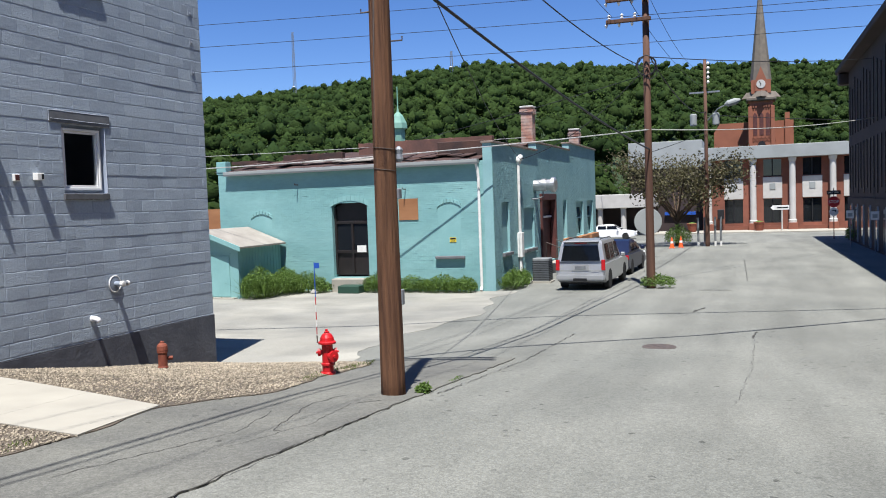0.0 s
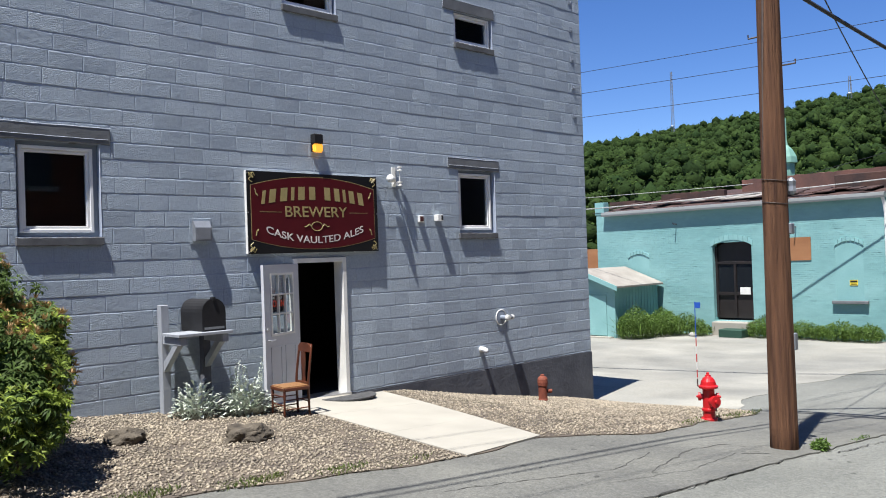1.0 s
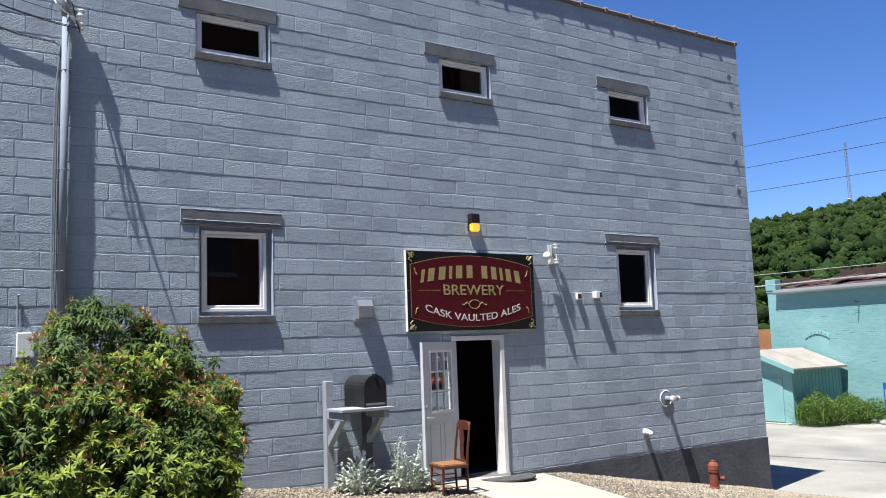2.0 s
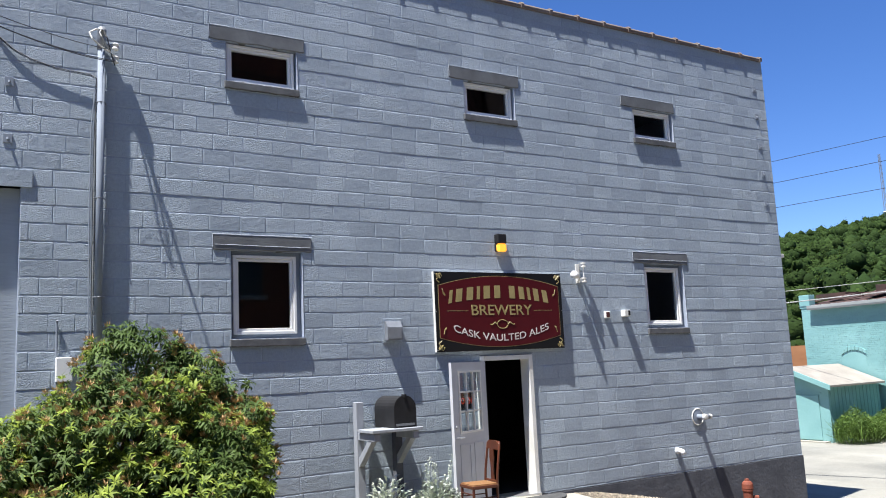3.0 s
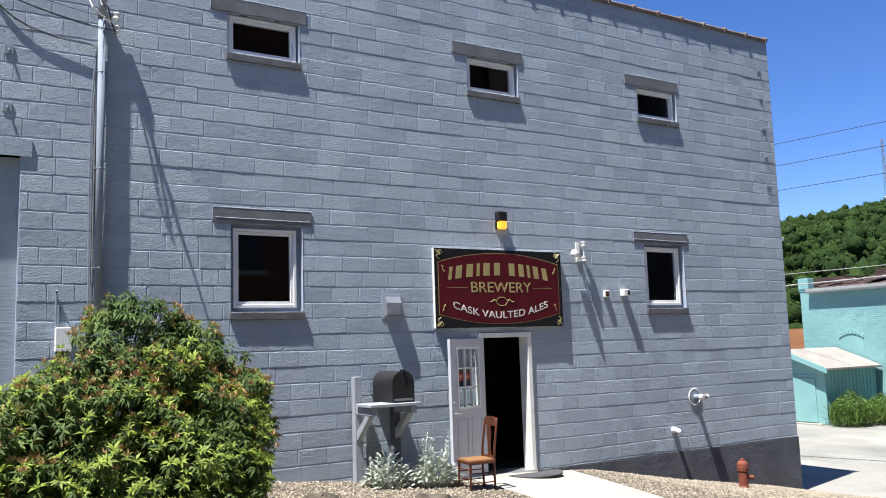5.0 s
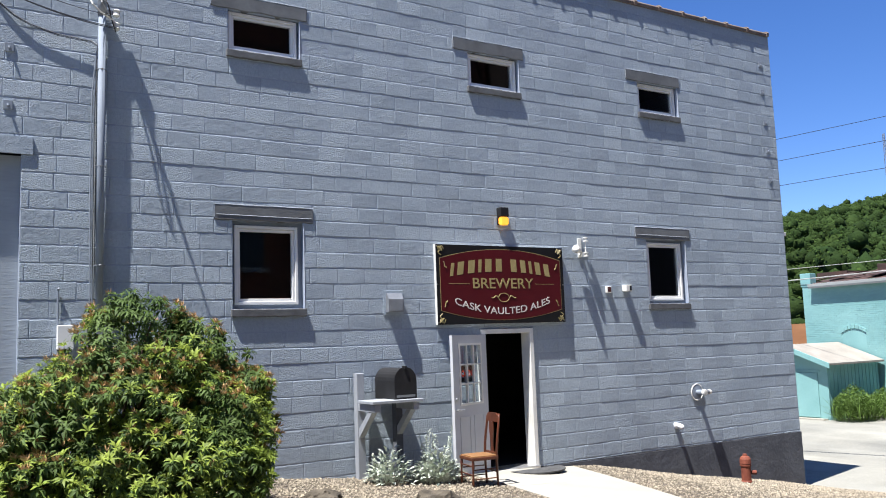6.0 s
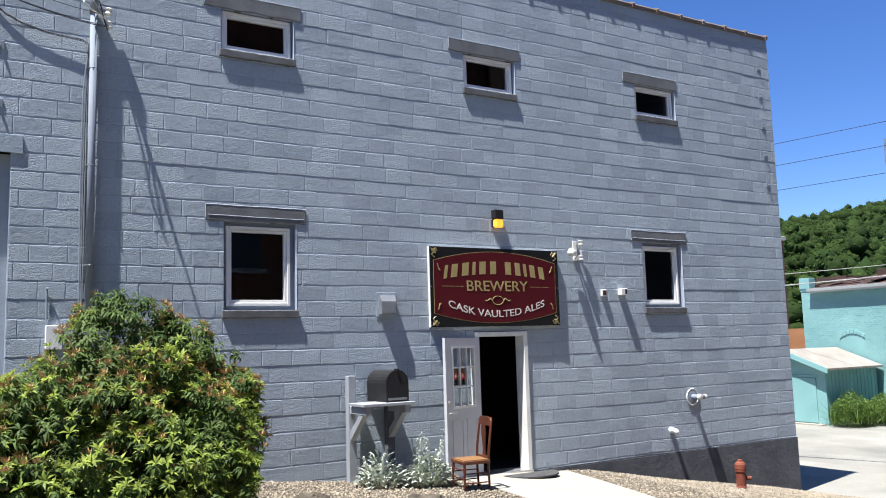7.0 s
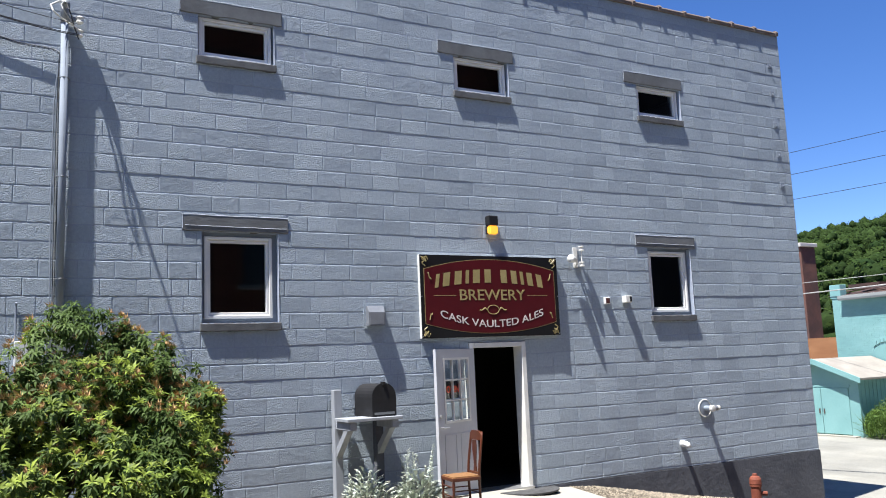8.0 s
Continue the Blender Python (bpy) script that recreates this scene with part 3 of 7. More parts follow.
def rough_block(x0, x1, y0, y1, z0, z1, amount, seed):
    """A stone with broken, uneven edges."""
    bm = box(x0, x1, y0, y1, z0, z1, bev=0.008)
    bmesh.ops.subdivide_edges(bm, edges=[e for e in bm.edges if abs(e.verts[0].co.x - e.verts[1].co.x) > 0.3], cuts=34)
    for v in bm.verts:
        q = Vector((v.co.x * 11 + seed, v.co.y * 30, v.co.z * 16))
        v.co += Vector((0, amount * 0.16 * noise.noise(q), amount * noise.noise(q * 1.7)))
    return bm


def paint_bead(pts, r, seed):
    """A wavering ridge along an edge: thick paint, or a jamb edge drawn pale as sunlit."""
    line = []
    for a, b_ in zip(pts, pts[1:]):
        a, b_ = Vector(a), Vector(b_)
        n = max(3, int((b_ - a).length / 0.05))
        line += [a.lerp(b_, i / n) for i in range(n)]
    line.append(Vector(pts[-1]))
    line = [p + Vector((0, 0, 0.007 * noise.noise(p * 9 + Vector((seed, 0, 0))))) for p in line]
    return tube(line, [r * (0.75 + 0.6 * abs(noise.noise(p * 14))) for p in line], 5)


for i, (w, l) in enumerate(zip(WINDOWS, LINTELS)):
    x0, x1, z0, z1 = w
    big = z1 - z0 > 0.8
    # the white frame sits in a grey filler that closes the old opening
    fx0, fx1, fz0, fz1 = (x0 + 0.035, x1 - 0.07, z0 + 0.055, z1 - 0.055) if big else (x0 + 0.015, x1 - 0.03, z0 + 0.004, z1 - 0.012)
    b = grid_wall((x0 + 0.002, x1 - 0.002, z0 + 0.001, z1 - 0.001), [(fx0 + 0.02, fx1 - 0.02, fz0 + 0.02, fz1 - 0.02)], 0.085, 0.16)
    filler = part("window_filler", b, M_CONDUIT, building, "grey painted timber filler round the window")
    b = bmesh.new()
    f = 0.042
    for q in ((fx0, fx0 + f, fz0, fz1), (fx1 - f, fx1, fz0, fz1), (fx0 + f, fx1 - f, fz0, fz0 + f), (fx0 + f, fx1 - f, fz1 - f, fz1)):
        box(q[0], q[1], 0.045, 0.15, q[2], q[3], b, bev=0.006)
    win = part("window", b, M_VINYL, building, "white vinyl window frame")
    b = bmesh.new()
    a0, a1, c0, c1, s = fx0 + f + 0.002, fx1 - f - 0.002, fz0 + f + 0.002, fz1 - f - 0.002, 0.036
    for q in ((a0, a0 + s, c0, c1), (a1 - s, a1, c0, c1), (a0 + s, a1 - s, c0, c0 + s), (a0 + s, a1 - s, c1 - s, c1)):
        box(q[0], q[1], 0.065, 0.13, q[2], q[3], b, bev=0.004)
    part("sash", b, M_VINYL, win)
    part("pane", box(a0 + s, a1 - s, 0.10, 0.106, c0 + s, c1 - s), M_GLASS, win).visible_shadow = False
    part("sill", rough_block(x0 - 0.03, x1 + 0.02, -0.040, 0.055, z0 - 0.105, z0 - 0.006, 0.011, i * 3.1), M_SILL, win, "rough dark stone sill")
    part("lintel", lintel(l), M_LINTEL, win, "weathered grey lintel")
    part("paint_edge", paint_bead([(l[0], -0.012, l[2] + 0.03), (l[0] - 0.002, -0.012, l[3] + 0.004), (l[1], -0.012, l[3] + 0.004)], 0.006 if big else 0.005, i * 2.3), M_BEAD, win, "thick pale paint along the lintel")
    if big:
        part("paint_edge", paint_bead([(l[0] + 0.03, -0.016, l[2] + 0.07), (l[1] - 0.03, -0.016, l[2] + 0.06)], 0.004, i * 5.3 + 1), M_BEAD, win, "pale crack along the lintel")
    # sunlit edge of the right jamb, put in as a pale bead
    part("paint_edge", paint_bead([(x1 + 0.002, 0.0, z0 + 0.01), (x1 + 0.002, 0.0, z1 - 0.04)], 0.007, i * 4.1), M_BEAD, win)

# coping tiles
x = WEST
while x < EAST - 0.05:
    l = min(0.61, EAST + 0.02 - x)
    b = bmesh.new()
    prof = [(-0.030, 0.0), (-0.038, 0.05), (-0.01, 0.085), (0.15, 0.115), (0.31, 0.085), (0.334, 0.05), (0.328, 0.0)]
    slab(prof, x + 0.004, x + l - 0.06, b, "x")
    big = [(y + (-0.016 if y < 0.1 else 0.016 if y > 0.2 else 0), z + (0.018 if z > 0 else 0)) for y, z in prof]
    slab(big, x + l - 0.06, x + l + 0.0, b, "x")
    for v in b.verts:
        v.co.z += TOP
    part("coping_tile", b, M_TERRA, building)
    x += 0.61

# ---- the door ----
door = thing("door", (0, 0, 0), "open pale steel entrance door with nine small panes", "door")
b = bmesh.new()
box(-0.01, 0.065, -0.03, 0.2, 0.0, 2.12, b, bev=0.005)
box(0.90, 0.975, -0.03, 0.2, 0.0, 2.12, b, bev=0.005)
box(0.065, 0.90, -0.03, 0.2, 2.05, 2.12, b, bev=0.005)
part("door_frame", b, M_WHITE, door, "white painted door frame")
part("threshold", box(-0.01, 0.975, -0.06, 0.3, -0.03, 0.012, bev=0.004), M_ALU, door)
LEAF = pose(0.02, -0.035, 0, 0, 0, 180 + 23.5)


def leaf(name, bm, mat, label="", up=None):
    for v in bm.verts:
        v.co = LEAF @ v.co
    bmesh.ops.recalc_face_normals(bm, faces=bm.faces[:])
    return part(name, bm, mat, up or door, label)


b = bmesh.new()
W, T = 0.89, 0.045
for r in cut([(0.0, W, 0.03, 2.04)], [(0.17, 0.72, 1.05, 1.90)]):
    box(r[0], r[1], 0.0, T, r[2], r[3], b)
panel = leaf("leaf", b, M_DOOR, "pale grey steel door leaf")
b = bmesh.new()
for x0, x1 in ((0.13, 0.40), (0.49, 0.76)):
    for q in ((x0, x1, 0.22, 0.24), (x0, x1, 0.86, 0.88), (x0, x0 + 0.02, 0.24, 0.86), (x1 - 0.02, x1, 0.24, 0.86)):
        box(q[0], q[1], T, T + 0.008, q[2], q[3], b)
leaf("raised_panel", b, M_DOOR, up=panel)
b = bmesh.new()
for q in ((0.15, 0.74, 1.03, 1.06), (0.15, 0.74, 1.89, 1.92), (0.15, 0.18, 1.06, 1.89), (0.71, 0.74, 1.06, 1.89)):
    box(q[0], q[1], -0.01, T + 0.012, q[2], q[3], b)
for i in (1, 2):
    box(0.18 + i * 0.177 - 0.01, 0.18 + i * 0.177 + 0.01, 0.01, T + 0.008, 1.06, 1.89, b)
    box(0.18, 0.71, 0.01, T + 0.008, 1.06 + i * 0.277 - 0.01, 1.06 + i * 0.277 + 0.01, b)
leaf("glazing_bars", b, M_WHITE, up=panel)
leaf("pane", box(0.18, 0.71, 0.018, 0.024, 1.06, 1.89), M_GLASS, up=panel)
leaf("notice", box(0.34, 0.66, -0.004, 0.008, 1.36, 1.60), M_SIGNBLACK, "black notice with glowing red letters", up=panel)
# the letters get a faint red glow of their own
words("OPEN", 0.13, glow("glowing_red_letters", (0.7, 0.07, 0.03), 0.14), panel, LEAF @ Vector((0.50, 0.012, 1.48)), extrude=0.001, turn=pose(0, 0, 0, 0, 0, 23.5 - 0).to_3x3(), stretch=0.85)
b = cyl((0.83, T, 0.98), (0.83, T + 0.06, 0.98), 0.012)
cyl((0.84, T + 0.055, 0.98), (0.72, T + 0.055, 0.98), 0.011, bm=b)
cyl((0.83, T, 1.13), (0.83, T + 0.02, 1.13), 0.027, bm=b)
leaf("door_handle", b, M_ALU, "brushed metal lever handle", up=panel)


# ---- in front of the grey building ----
def gz(x, y, dz=0.0):
    return (x, y, ground_z(x, y) + dz)


# concrete path in three slabs
path = thing("path", (0, 0, 0), "new pale concrete path to the door", "path", kind="structure")
def path_x(y):
    """The path's two sides; it narrows and bends towards the street."""
    return -0.46 + 0.08 * y, 1.62 + 0.215 * y


for k0, k1 in ((0.0, 0.3355), (0.3363, 0.6685), (0.6693, 1.0)):
    b = bmesh.new()
    rows = [k0 + (k1 - k0) * i / 5 for i in range(6)]
    top = []
    for k in rows:
        row = []
        for i in range(7):
            y = -0.06 - k * (4.26 - 0.30 * i / 6)
            x = path_x(y)[0] + (path_x(y)[1] - path_x(y)[0]) * i / 6
            row.append(b.verts.new((x, y, ground_z(x, y) + 0.042)))
        top.append(row)
    for p, q in zip(top, top[1:]):
        for i in range(6):
            b.faces.new((p[i], q[i], q[i + 1], p[i + 1]))
    ext = bmesh.ops.extrude_face_region(b, geom=b.faces[:])
    for v in ext["geom"]:
        if isinstance(v, bmesh.types.BMVert):
            v.co.z -= 0.1
    bmesh.ops.recalc_face_normals(b, faces=b.faces[:])
    part("slab", b, M_CONC, path)

b = slab([(0.72 + 0.46 * math.cos(a), -0.09 - 0.42 * math.sin(a)) for a in [math.pi * i / 16 for i in range(17)]], 0.0, 0.02, axis="z")
single("doormat", b, M_MAT, (-0.07, -0.27, 0.008), "dark half-round rubber doormat on the concrete", "doormat")

# sign
sign = thing("sign_board", (0.413, 0, 2.80), "maroon and black painted sign with gold lettering", "sign")
W2, H2 = 1.197, 0.598
part("backing", box(-W2, W2, -0.0570, -0.002, -H2, H2, bev=0.004), M_WHITE, sign, "pale timber backing")
part("black_panel", box(-W2 + 0.004, W2 + 0.002, -0.0650, -0.0570, -H2, H2, bev=0.002), M_SIGNBLACK, sign)


def lens(w, side, peak, n=24):
    pts = [(-w + 2 * w * i / n, side + (peak - side) * (1 - (2 * i / n - 1) ** 2)) for i in range(n + 1)]
    return pts + [(x, -z) for x, z in reversed(pts)]


part("gold_line", slab(lens(1.135, 0.395, 0.548), -0.0665, -0.0650), M_GOLD, sign)
part("maroon_panel", slab(lens(1.127, 0.388, 0.541), -0.0680, -0.0665), M_MAROON, sign)
glyphs = [0.075, 0.155, 0.165, 0.075, 0.165, 0.155, 0.0, 0.155, 0.14, 0.075, 0.14, 0.14]
tot = sum(g for g in glyphs) + 0.035 * 11 + 0.09
x = -tot / 2
for g in glyphs:
    if g == 0.0:
        x += 0.09
        continue
    xc = x + g / 2
    zc = 0.235 + 0.085 * (1 - (xc / 0.95) ** 2) - 0.02
    h, w, tilt = 0.098, max(g * 0.35, 0.028), -0.18 * xc
    o = [(-w, -h), (w, -h), (w, h), (-w, h)]
    part("gold_bar", slab([(xc + px + pz * tilt, zc + pz + px * tilt) for px, pz in o], -0.0705, -0.0680), M_GOLD, sign)
    x += g + 0.035
words("BREWERY", 0.225, M_GOLD, sign, (0, -0.0695, 0.01), stretch=1.16)
words("CASK VAULTED ALES", 0.15, M_SIGNWHITE, sign, (0, -0.0695, -0.335), bend=-0.075, stretch=1.26)
for s in (-1, 1):
    part("rule", box(min(s * 0.62, s * 0.99), max(s * 0.62, s * 0.99), -0.0695, -0.0680, 0.006, 0.012), M_GOLD, sign)
b = tube([(0.10 * math.cos(a), -0.0690, -0.20 + 0.066 * math.sin(a)) for a in [2 * math.pi * i / 24 for i in range(25)]], 0.005, 5)
for s in (-1, 1):
    for k in (0.7, 1.0):
        tube([(s * (0.11 + 0.12 * u), -0.0690, -0.20 + 0.045 * k * math.sin(u * 5) * (1 - u)) for u in [i / 10 for i in range(11)]], 0.006, 5, b)
part("emblem", b, M_GOLD, sign)
for sx in (-1, 1):
    for sz in (-1, 1):
        b = tube([(sx * (1.16 - 0.10 * u), -0.0670, sz * (0.565 - 0.02 - 0.03 * math.sin(u * 7))) for u in [i / 12 for i in range(13)]], 0.007, 5)
        tube([(sx * (1.155 - 0.03 - 0.03 * math.sin(u * 7)), -0.0670, sz * (0.565 - 0.13 * u)) for u in [i / 12 for i in range(13)]], 0.007, 5, b)
        part("flourish", tube([(sx * (1.07 - 0.05 * u), -0.0695, sz * (0.33 - 0.10 * u + 0.02 * math.sin(u * 9))) for u in [i / 10 for i in range(11)]], 0.007, 5), M_GOLD, sign)
        tube([(sx * 1.16, -0.0670, sz * 0.565), (sx * 1.09, -0.0670, sz * 0.50)], 0.012, 5, b)
        part("corner_scroll", b, M_GOLD, sign)
    for z in (-0.57, 0.0, 0.57):
        part("screw", cyl((sx * 1.18, -0.0700, z), (sx * 1.18, -0.0640, z), 0.008, n=8), M_ALU, sign)

# wall fittings
lamp = thing("wall_lamp", (0.47, 0, 3.78), "black wall lamp with a lit amber lens", "lamp")
part("housing", box(-0.085, 0.085, -0.11, 0.0, 0.08, 0.23, bev=0.012), M_BLACK, lamp)
part("back_plate", box(-0.085, 0.085, -0.03, 0.0, -0.04, 0.079, bev=0.006), M_BLACK, lamp)
part("lens", box(-0.078, 0.078, -0.115, -0.031, -0.05, 0.078, bev=0.018, seg=2), M_AMBER, lamp, "lit amber glass lens")

flood = thing("floodlight", (2.03, 0, 3.42), "white twin floodlight bracket on the wall", "light")
part("back_plate", box(-0.04, 0.04, -0.02, 0, -0.16, 0.16, bev=0.004), M_WHITE, flood)
part("arm", tube([(0.0, -0.01, -0.13), (-0.03, -0.09, -0.09), (-0.07, -0.10, -0.06)], 0.016, 8), M_WHITE, flood)
part("rod", cyl((0.07, -0.085, -0.14), (0.07, -0.085, 0.17), 0.008, n=8), M_WHITE, flood)
for z0_ in (-0.15, 0.10):
    part("spool_bracket", box(0.03, 0.045, -0.10, -0.012, z0_, z0_ + 0.07, bev=0.003), M_GALV, flood)
    part("spool", lathe([(0.042, 0), (0.042, 0.02), (0.022, 0.03), (0.022, 0.045), (0.042, 0.055), (0.042, 0.075)], 12), M_WHITE, flood).matrix_basis = pose(0.07, -0.085, z0_)
part("lamp_head", lathe([(0.025, 0), (0.045, 0.05), (0.062, 0.12), (0.066, 0.15)], 14), M_WHITE, flood, smooth=True).matrix_basis = pose(-0.05, -0.10, -0.06, 14, -80, 0)

for x, z, w, d, m in ((2.60, 2.73, 0.10, 0.05, M_REDDOOR), (3.0, 2.75, 0.13, 0.105, M_BLACK)):
    cam_box = thing("wall_sensor", (x, 0, z), "small white sensor box on the block wall", "sensor", "wall sensors")
    part("body", box(-w / 2, w / 2, -d, 0, -0.055, 0.055, bev=0.006), M_WHITE, cam_box)
    part("dark_face", box(-w * 0.36 if w < 0.11 else 0.012, w / 2 - 0.012, -d - 0.006, -d, -0.042, 0.042), m, cam_box)

vent = thing("dryer_vent", (-1.48, 0, 2.53), "dull galvanised vent hood on the block wall", "vent")
part("hood", slab([(0.0, -0.13), (-0.01, 0.14), (-0.04, 0.14), (-0.10, 0.05), (-0.10, -0.13)], -0.12, 0.12, axis="x"), M_GALV, vent)
part("flange", box(-0.16, 0.16, -0.008, 0.0, -0.17, 0.18, bev=0.003), M_WALLJ, vent)
part("damper", box(-0.10, 0.10, -0.106, -0.100, -0.11, 0.03), M_GALV, vent)

valve = thing("fire_connection", (4.57, 0, 0.90), "painted wall pipe connection with round flange", "valve")
part("flange", lathe([(0.135, 0), (0.135, 0.012), (0.11, 0.018), (0.06, 0.022)], 24), M_CONDUIT, valve).matrix_basis = pose(0, 0, 0, 90, 0, 0)
part("flange_rim", tube([(0.14 * math.cos(a), -0.012, 0.14 * math.sin(a)) for a in [2 * math.pi * i / 28 for i in range(29)]], 0.011, 6), M_WHITE, valve, "raised white ring round the flange")
part("pipe", cyl((0, 0, 0), (0, -0.16, 0), 0.045, n=14), M_CONDUIT, valve)
part("tee", cyl((-0.03, -0.15, 0.0), (0.14, -0.15, 0.0), 0.042, n=14), M_GALV, valve)
part("cap", lathe([(0.052, 0), (0.055, 0.02), (0.05, 0.055), (0.02, 0.06)], 14), M_WHITE, valve).matrix_basis = pose(0, -0.155, 0, 90, 0, 0)
part("cap", lathe([(0.045, 0), (0.047, 0.02), (0.04, 0.05)], 14), M_WHITE, valve).matrix_basis = pose(0.13, -0.15, 0, 0, 90, 0)

elbow = thing("drain_pipe", (4.0, 0, 0.36), "white plastic pipe elbow out of the wall", "pipe")
part("elbow", tube([(0, 0, 0), (0, -0.08, 0), (0.01, -0.11, -0.01), (0.02, -0.125, -0.06)], [0.045, 0.045, 0.045, 0.05], 12), M_VINYL, elbow, smooth=True)
part("collar", cyl((0, 0, 0), (0, -0.035, 0), 0.056, n=14), M_VINYL, elbow)

for x, z in ((7.05, 7.30), (7.05, 6.72), (7.06, 6.10), (7.07, 5.52), (7.08, 4.92), (-6.42, 5.55), (-6.42, 4.86)):
    a = thing("wall_anchor", (x, 0, z), "small painted iron anchor on the wall", "anchor", "wall anchors")
    part("plate", box(-0.05, 0.05, -0.012, 0, -0.055, 0.055, bev=0.003), M_CONDUIT, a)
    part("bolt", tube([(0, -0.006, 0.0), (0, -0.024, 0.0), (0.0, -0.027, -0.02)], 0.014, 7), M_CONDUIT, a)

mast = thing("service_mast", (-5.42, 0, 2.5), "painted conduit service mast with weatherhead", "conduit")
part("conduit", tube([(0, -0.065, -0.1), (0, -0.065, 3.62)], 0.042, 14), M_CONDUIT, mast, smooth=True)
part("weatherhead", tube([(0, -0.065, 3.58), (0.0, -0.068, 3.74), (0.0, -0.085, 3.81), (0.0, -0.125, 3.82)], [0.05, 0.052, 0.056, 0.05], 12), M_GALV, mast, smooth=True)
for z in (0.5, 1.7, 2.9):
    part("strap", tube([(-0.07, -0.006, z), (-0.05, -0.07, z), (0.0, -0.113, z), (0.05, -0.07, z), (0.07, -0.006, z)], 0.008, 5), M_GALV, mast)
part("bracket", box(0.03, 0.20, -0.10, -0.05, 3.62, 3.66), M_GALV, mast)
for z in (3.63, 3.46):
    part("insulator", lathe([(0.02, 0), (0.045, 0.02), (0.03, 0.05), (0.045, 0.08), (0.02, 0.10)], 10), M_WHITE, mast).matrix_basis = pose(0.16, -0.10, z - 0.05)
for k, (out, low, side) in enumerate(((0.20, 3.60, -0.17), (0.25, 3.62, -0.06), (0.17, 3.66, 0.02))):
    bow = [(0, -0.12, 3.82), (side * 0.5, -0.10 - out * 0.55, 3.78), (side, -0.10 - out * 0.85, 3.70), (side * 0.9 + 0.01, -0.10 - out, low + 0.02), (side * 0.5 + 0.05, -0.10 - out * 0.75, low - 0.05), (0.09, -0.17, 3.52), (0.15, -0.12, 3.50 - 0.06 * k)]
    part("lead", tube(bow, 0.011 if k == 0 else 0.007, 6), M_WHITE if k == 0 else M_WCABLE if k == 1 else M_CABLE, mast)
for dx in (-0.075, -0.10):
    part("side_cable", tube([(dx + 0.06, -0.03, 3.3), (dx, -0.03, 2.6), (dx - 0.01, -0.025, 1.4), (dx, -0.03, 0.0), (dx, -0.03, -0.5)], 0.009, 5), M_CONDUIT, mast)
for k, (dy, dz) in enumerate(((0.0, 0.0), (0.006, 0.012), (-0.004, -0.014))):
    part("tied_cable", tube([(-1.32, -0.006, 3.89), (-1.22, -0.009, 3.72 + dz), (-1.10, -0.015 + dy, 3.56 + dz), (-0.96, -0.022 + dy, 3.44 + dz), (-0.78, -0.030 + dy, 3.35 + dz), (-0.5, -0.036 + dy, 3.275 + dz), (-0.12, -0.045 + dy, 3.245 + dz), (-0.055, -0.075, 3.20 + dz), (-0.05 - 0.012 * k, -0.05, 2.2), (-0.055 - 0.012 * k, -0.03, 0.0)], 0.004, 5), M_WCABLE if k == 1 else M_CABLE, mast)
part("anchor", lathe([(0.03, 0), (0.03, 0.02), (0.012, 0.03), (0.012, 0.05)], 8), M_WHITE, mast).matrix_basis = pose(-1.32, -0.004, 3.89, 90)
part("meter_box", box(-0.14, 0.16, -0.14, 0, -0.75, -0.11, bev=0.01), M_GALV, mast, "grey meter box")
ebox = single("junction_box", box(-0.09, 0.09, -0.09, 0.0, -0.14, 0.14, bev=0.008), M_VINYL, (-5.78, 0, 2.16), "small pale junction box on the wall", "box")
single("wall_pipe", tube([(0, -0.02, -0.5), (0, -0.02, 0.5), (0, -0.05, 0.53)], 0.012, 6), M_CONDUIT, (-5.86, 0, 2.2), "thin painted vertical pipe on the wall", "pipe")

# mailbox on its stand
stand = thing("mailbox_stand", gz(-1.73, -0.35), "grey painted timber stand with two posts", "stand")
g0 = ground_z(-1.65, -0.35)
for px in (-0.38, 0.20):
    part("post", box(px - 0.055, px + 0.055, 0.17, 0.28, -0.15, (1.56 if px < 0 else 1.15) - g0, bev=0.006), M_GREYWOOD if px < 0 else M_FOUND, stand)
    part("arm", box(px - 0.045, px + 0.045, -0.34, 0.165, 1.06 - g0, 1.16 - g0, bev=0.005), M_GREYWOOD, stand)
    part("brace", slab([(0.165, 0.70 - g0), (0.165, 0.82 - g0), (-0.12, 1.055 - g0), (-0.24, 1.055 - g0)], px - 0.04, px + 0.04, axis="x"), M_GREYWOOD, stand)
part("shelf", box(-0.46, 0.30, -0.36, 0.10, 1.165 - g0, 1.205 - g0, bev=0.005), M_GREYWOOD, stand)
mb = thing("mailbox", (-1.65, -0.62, 1.205), "large black metal mailbox with arched top", "mailbox")
hoop = [(-0.16, 0.0), (-0.16, 0.25)] + [(-0.16 * math.cos(a), 0.25 + 0.17 * math.sin(a)) for a in [math.pi * i / 12 for i in range(1, 12)]] + [(0.16, 0.25), (0.16, 0.0)]
part("body", slab(hoop, 0.02, 0.60), M_BLACK, mb)
part("door", slab([(x * 1.05, z * 1.02 if z else 0.004) for x, z in hoop], 0.0, 0.02), M_BLACK, mb)
part("latch", box(-0.02, 0.02, -0.02, 0.06, 0.40, 0.445, bev=0.004), M_BLACK, mb)
part("plate", box(-0.14, 0.14, -0.005, 0.0, 0.03, 0.06), M_HOSE, mb)

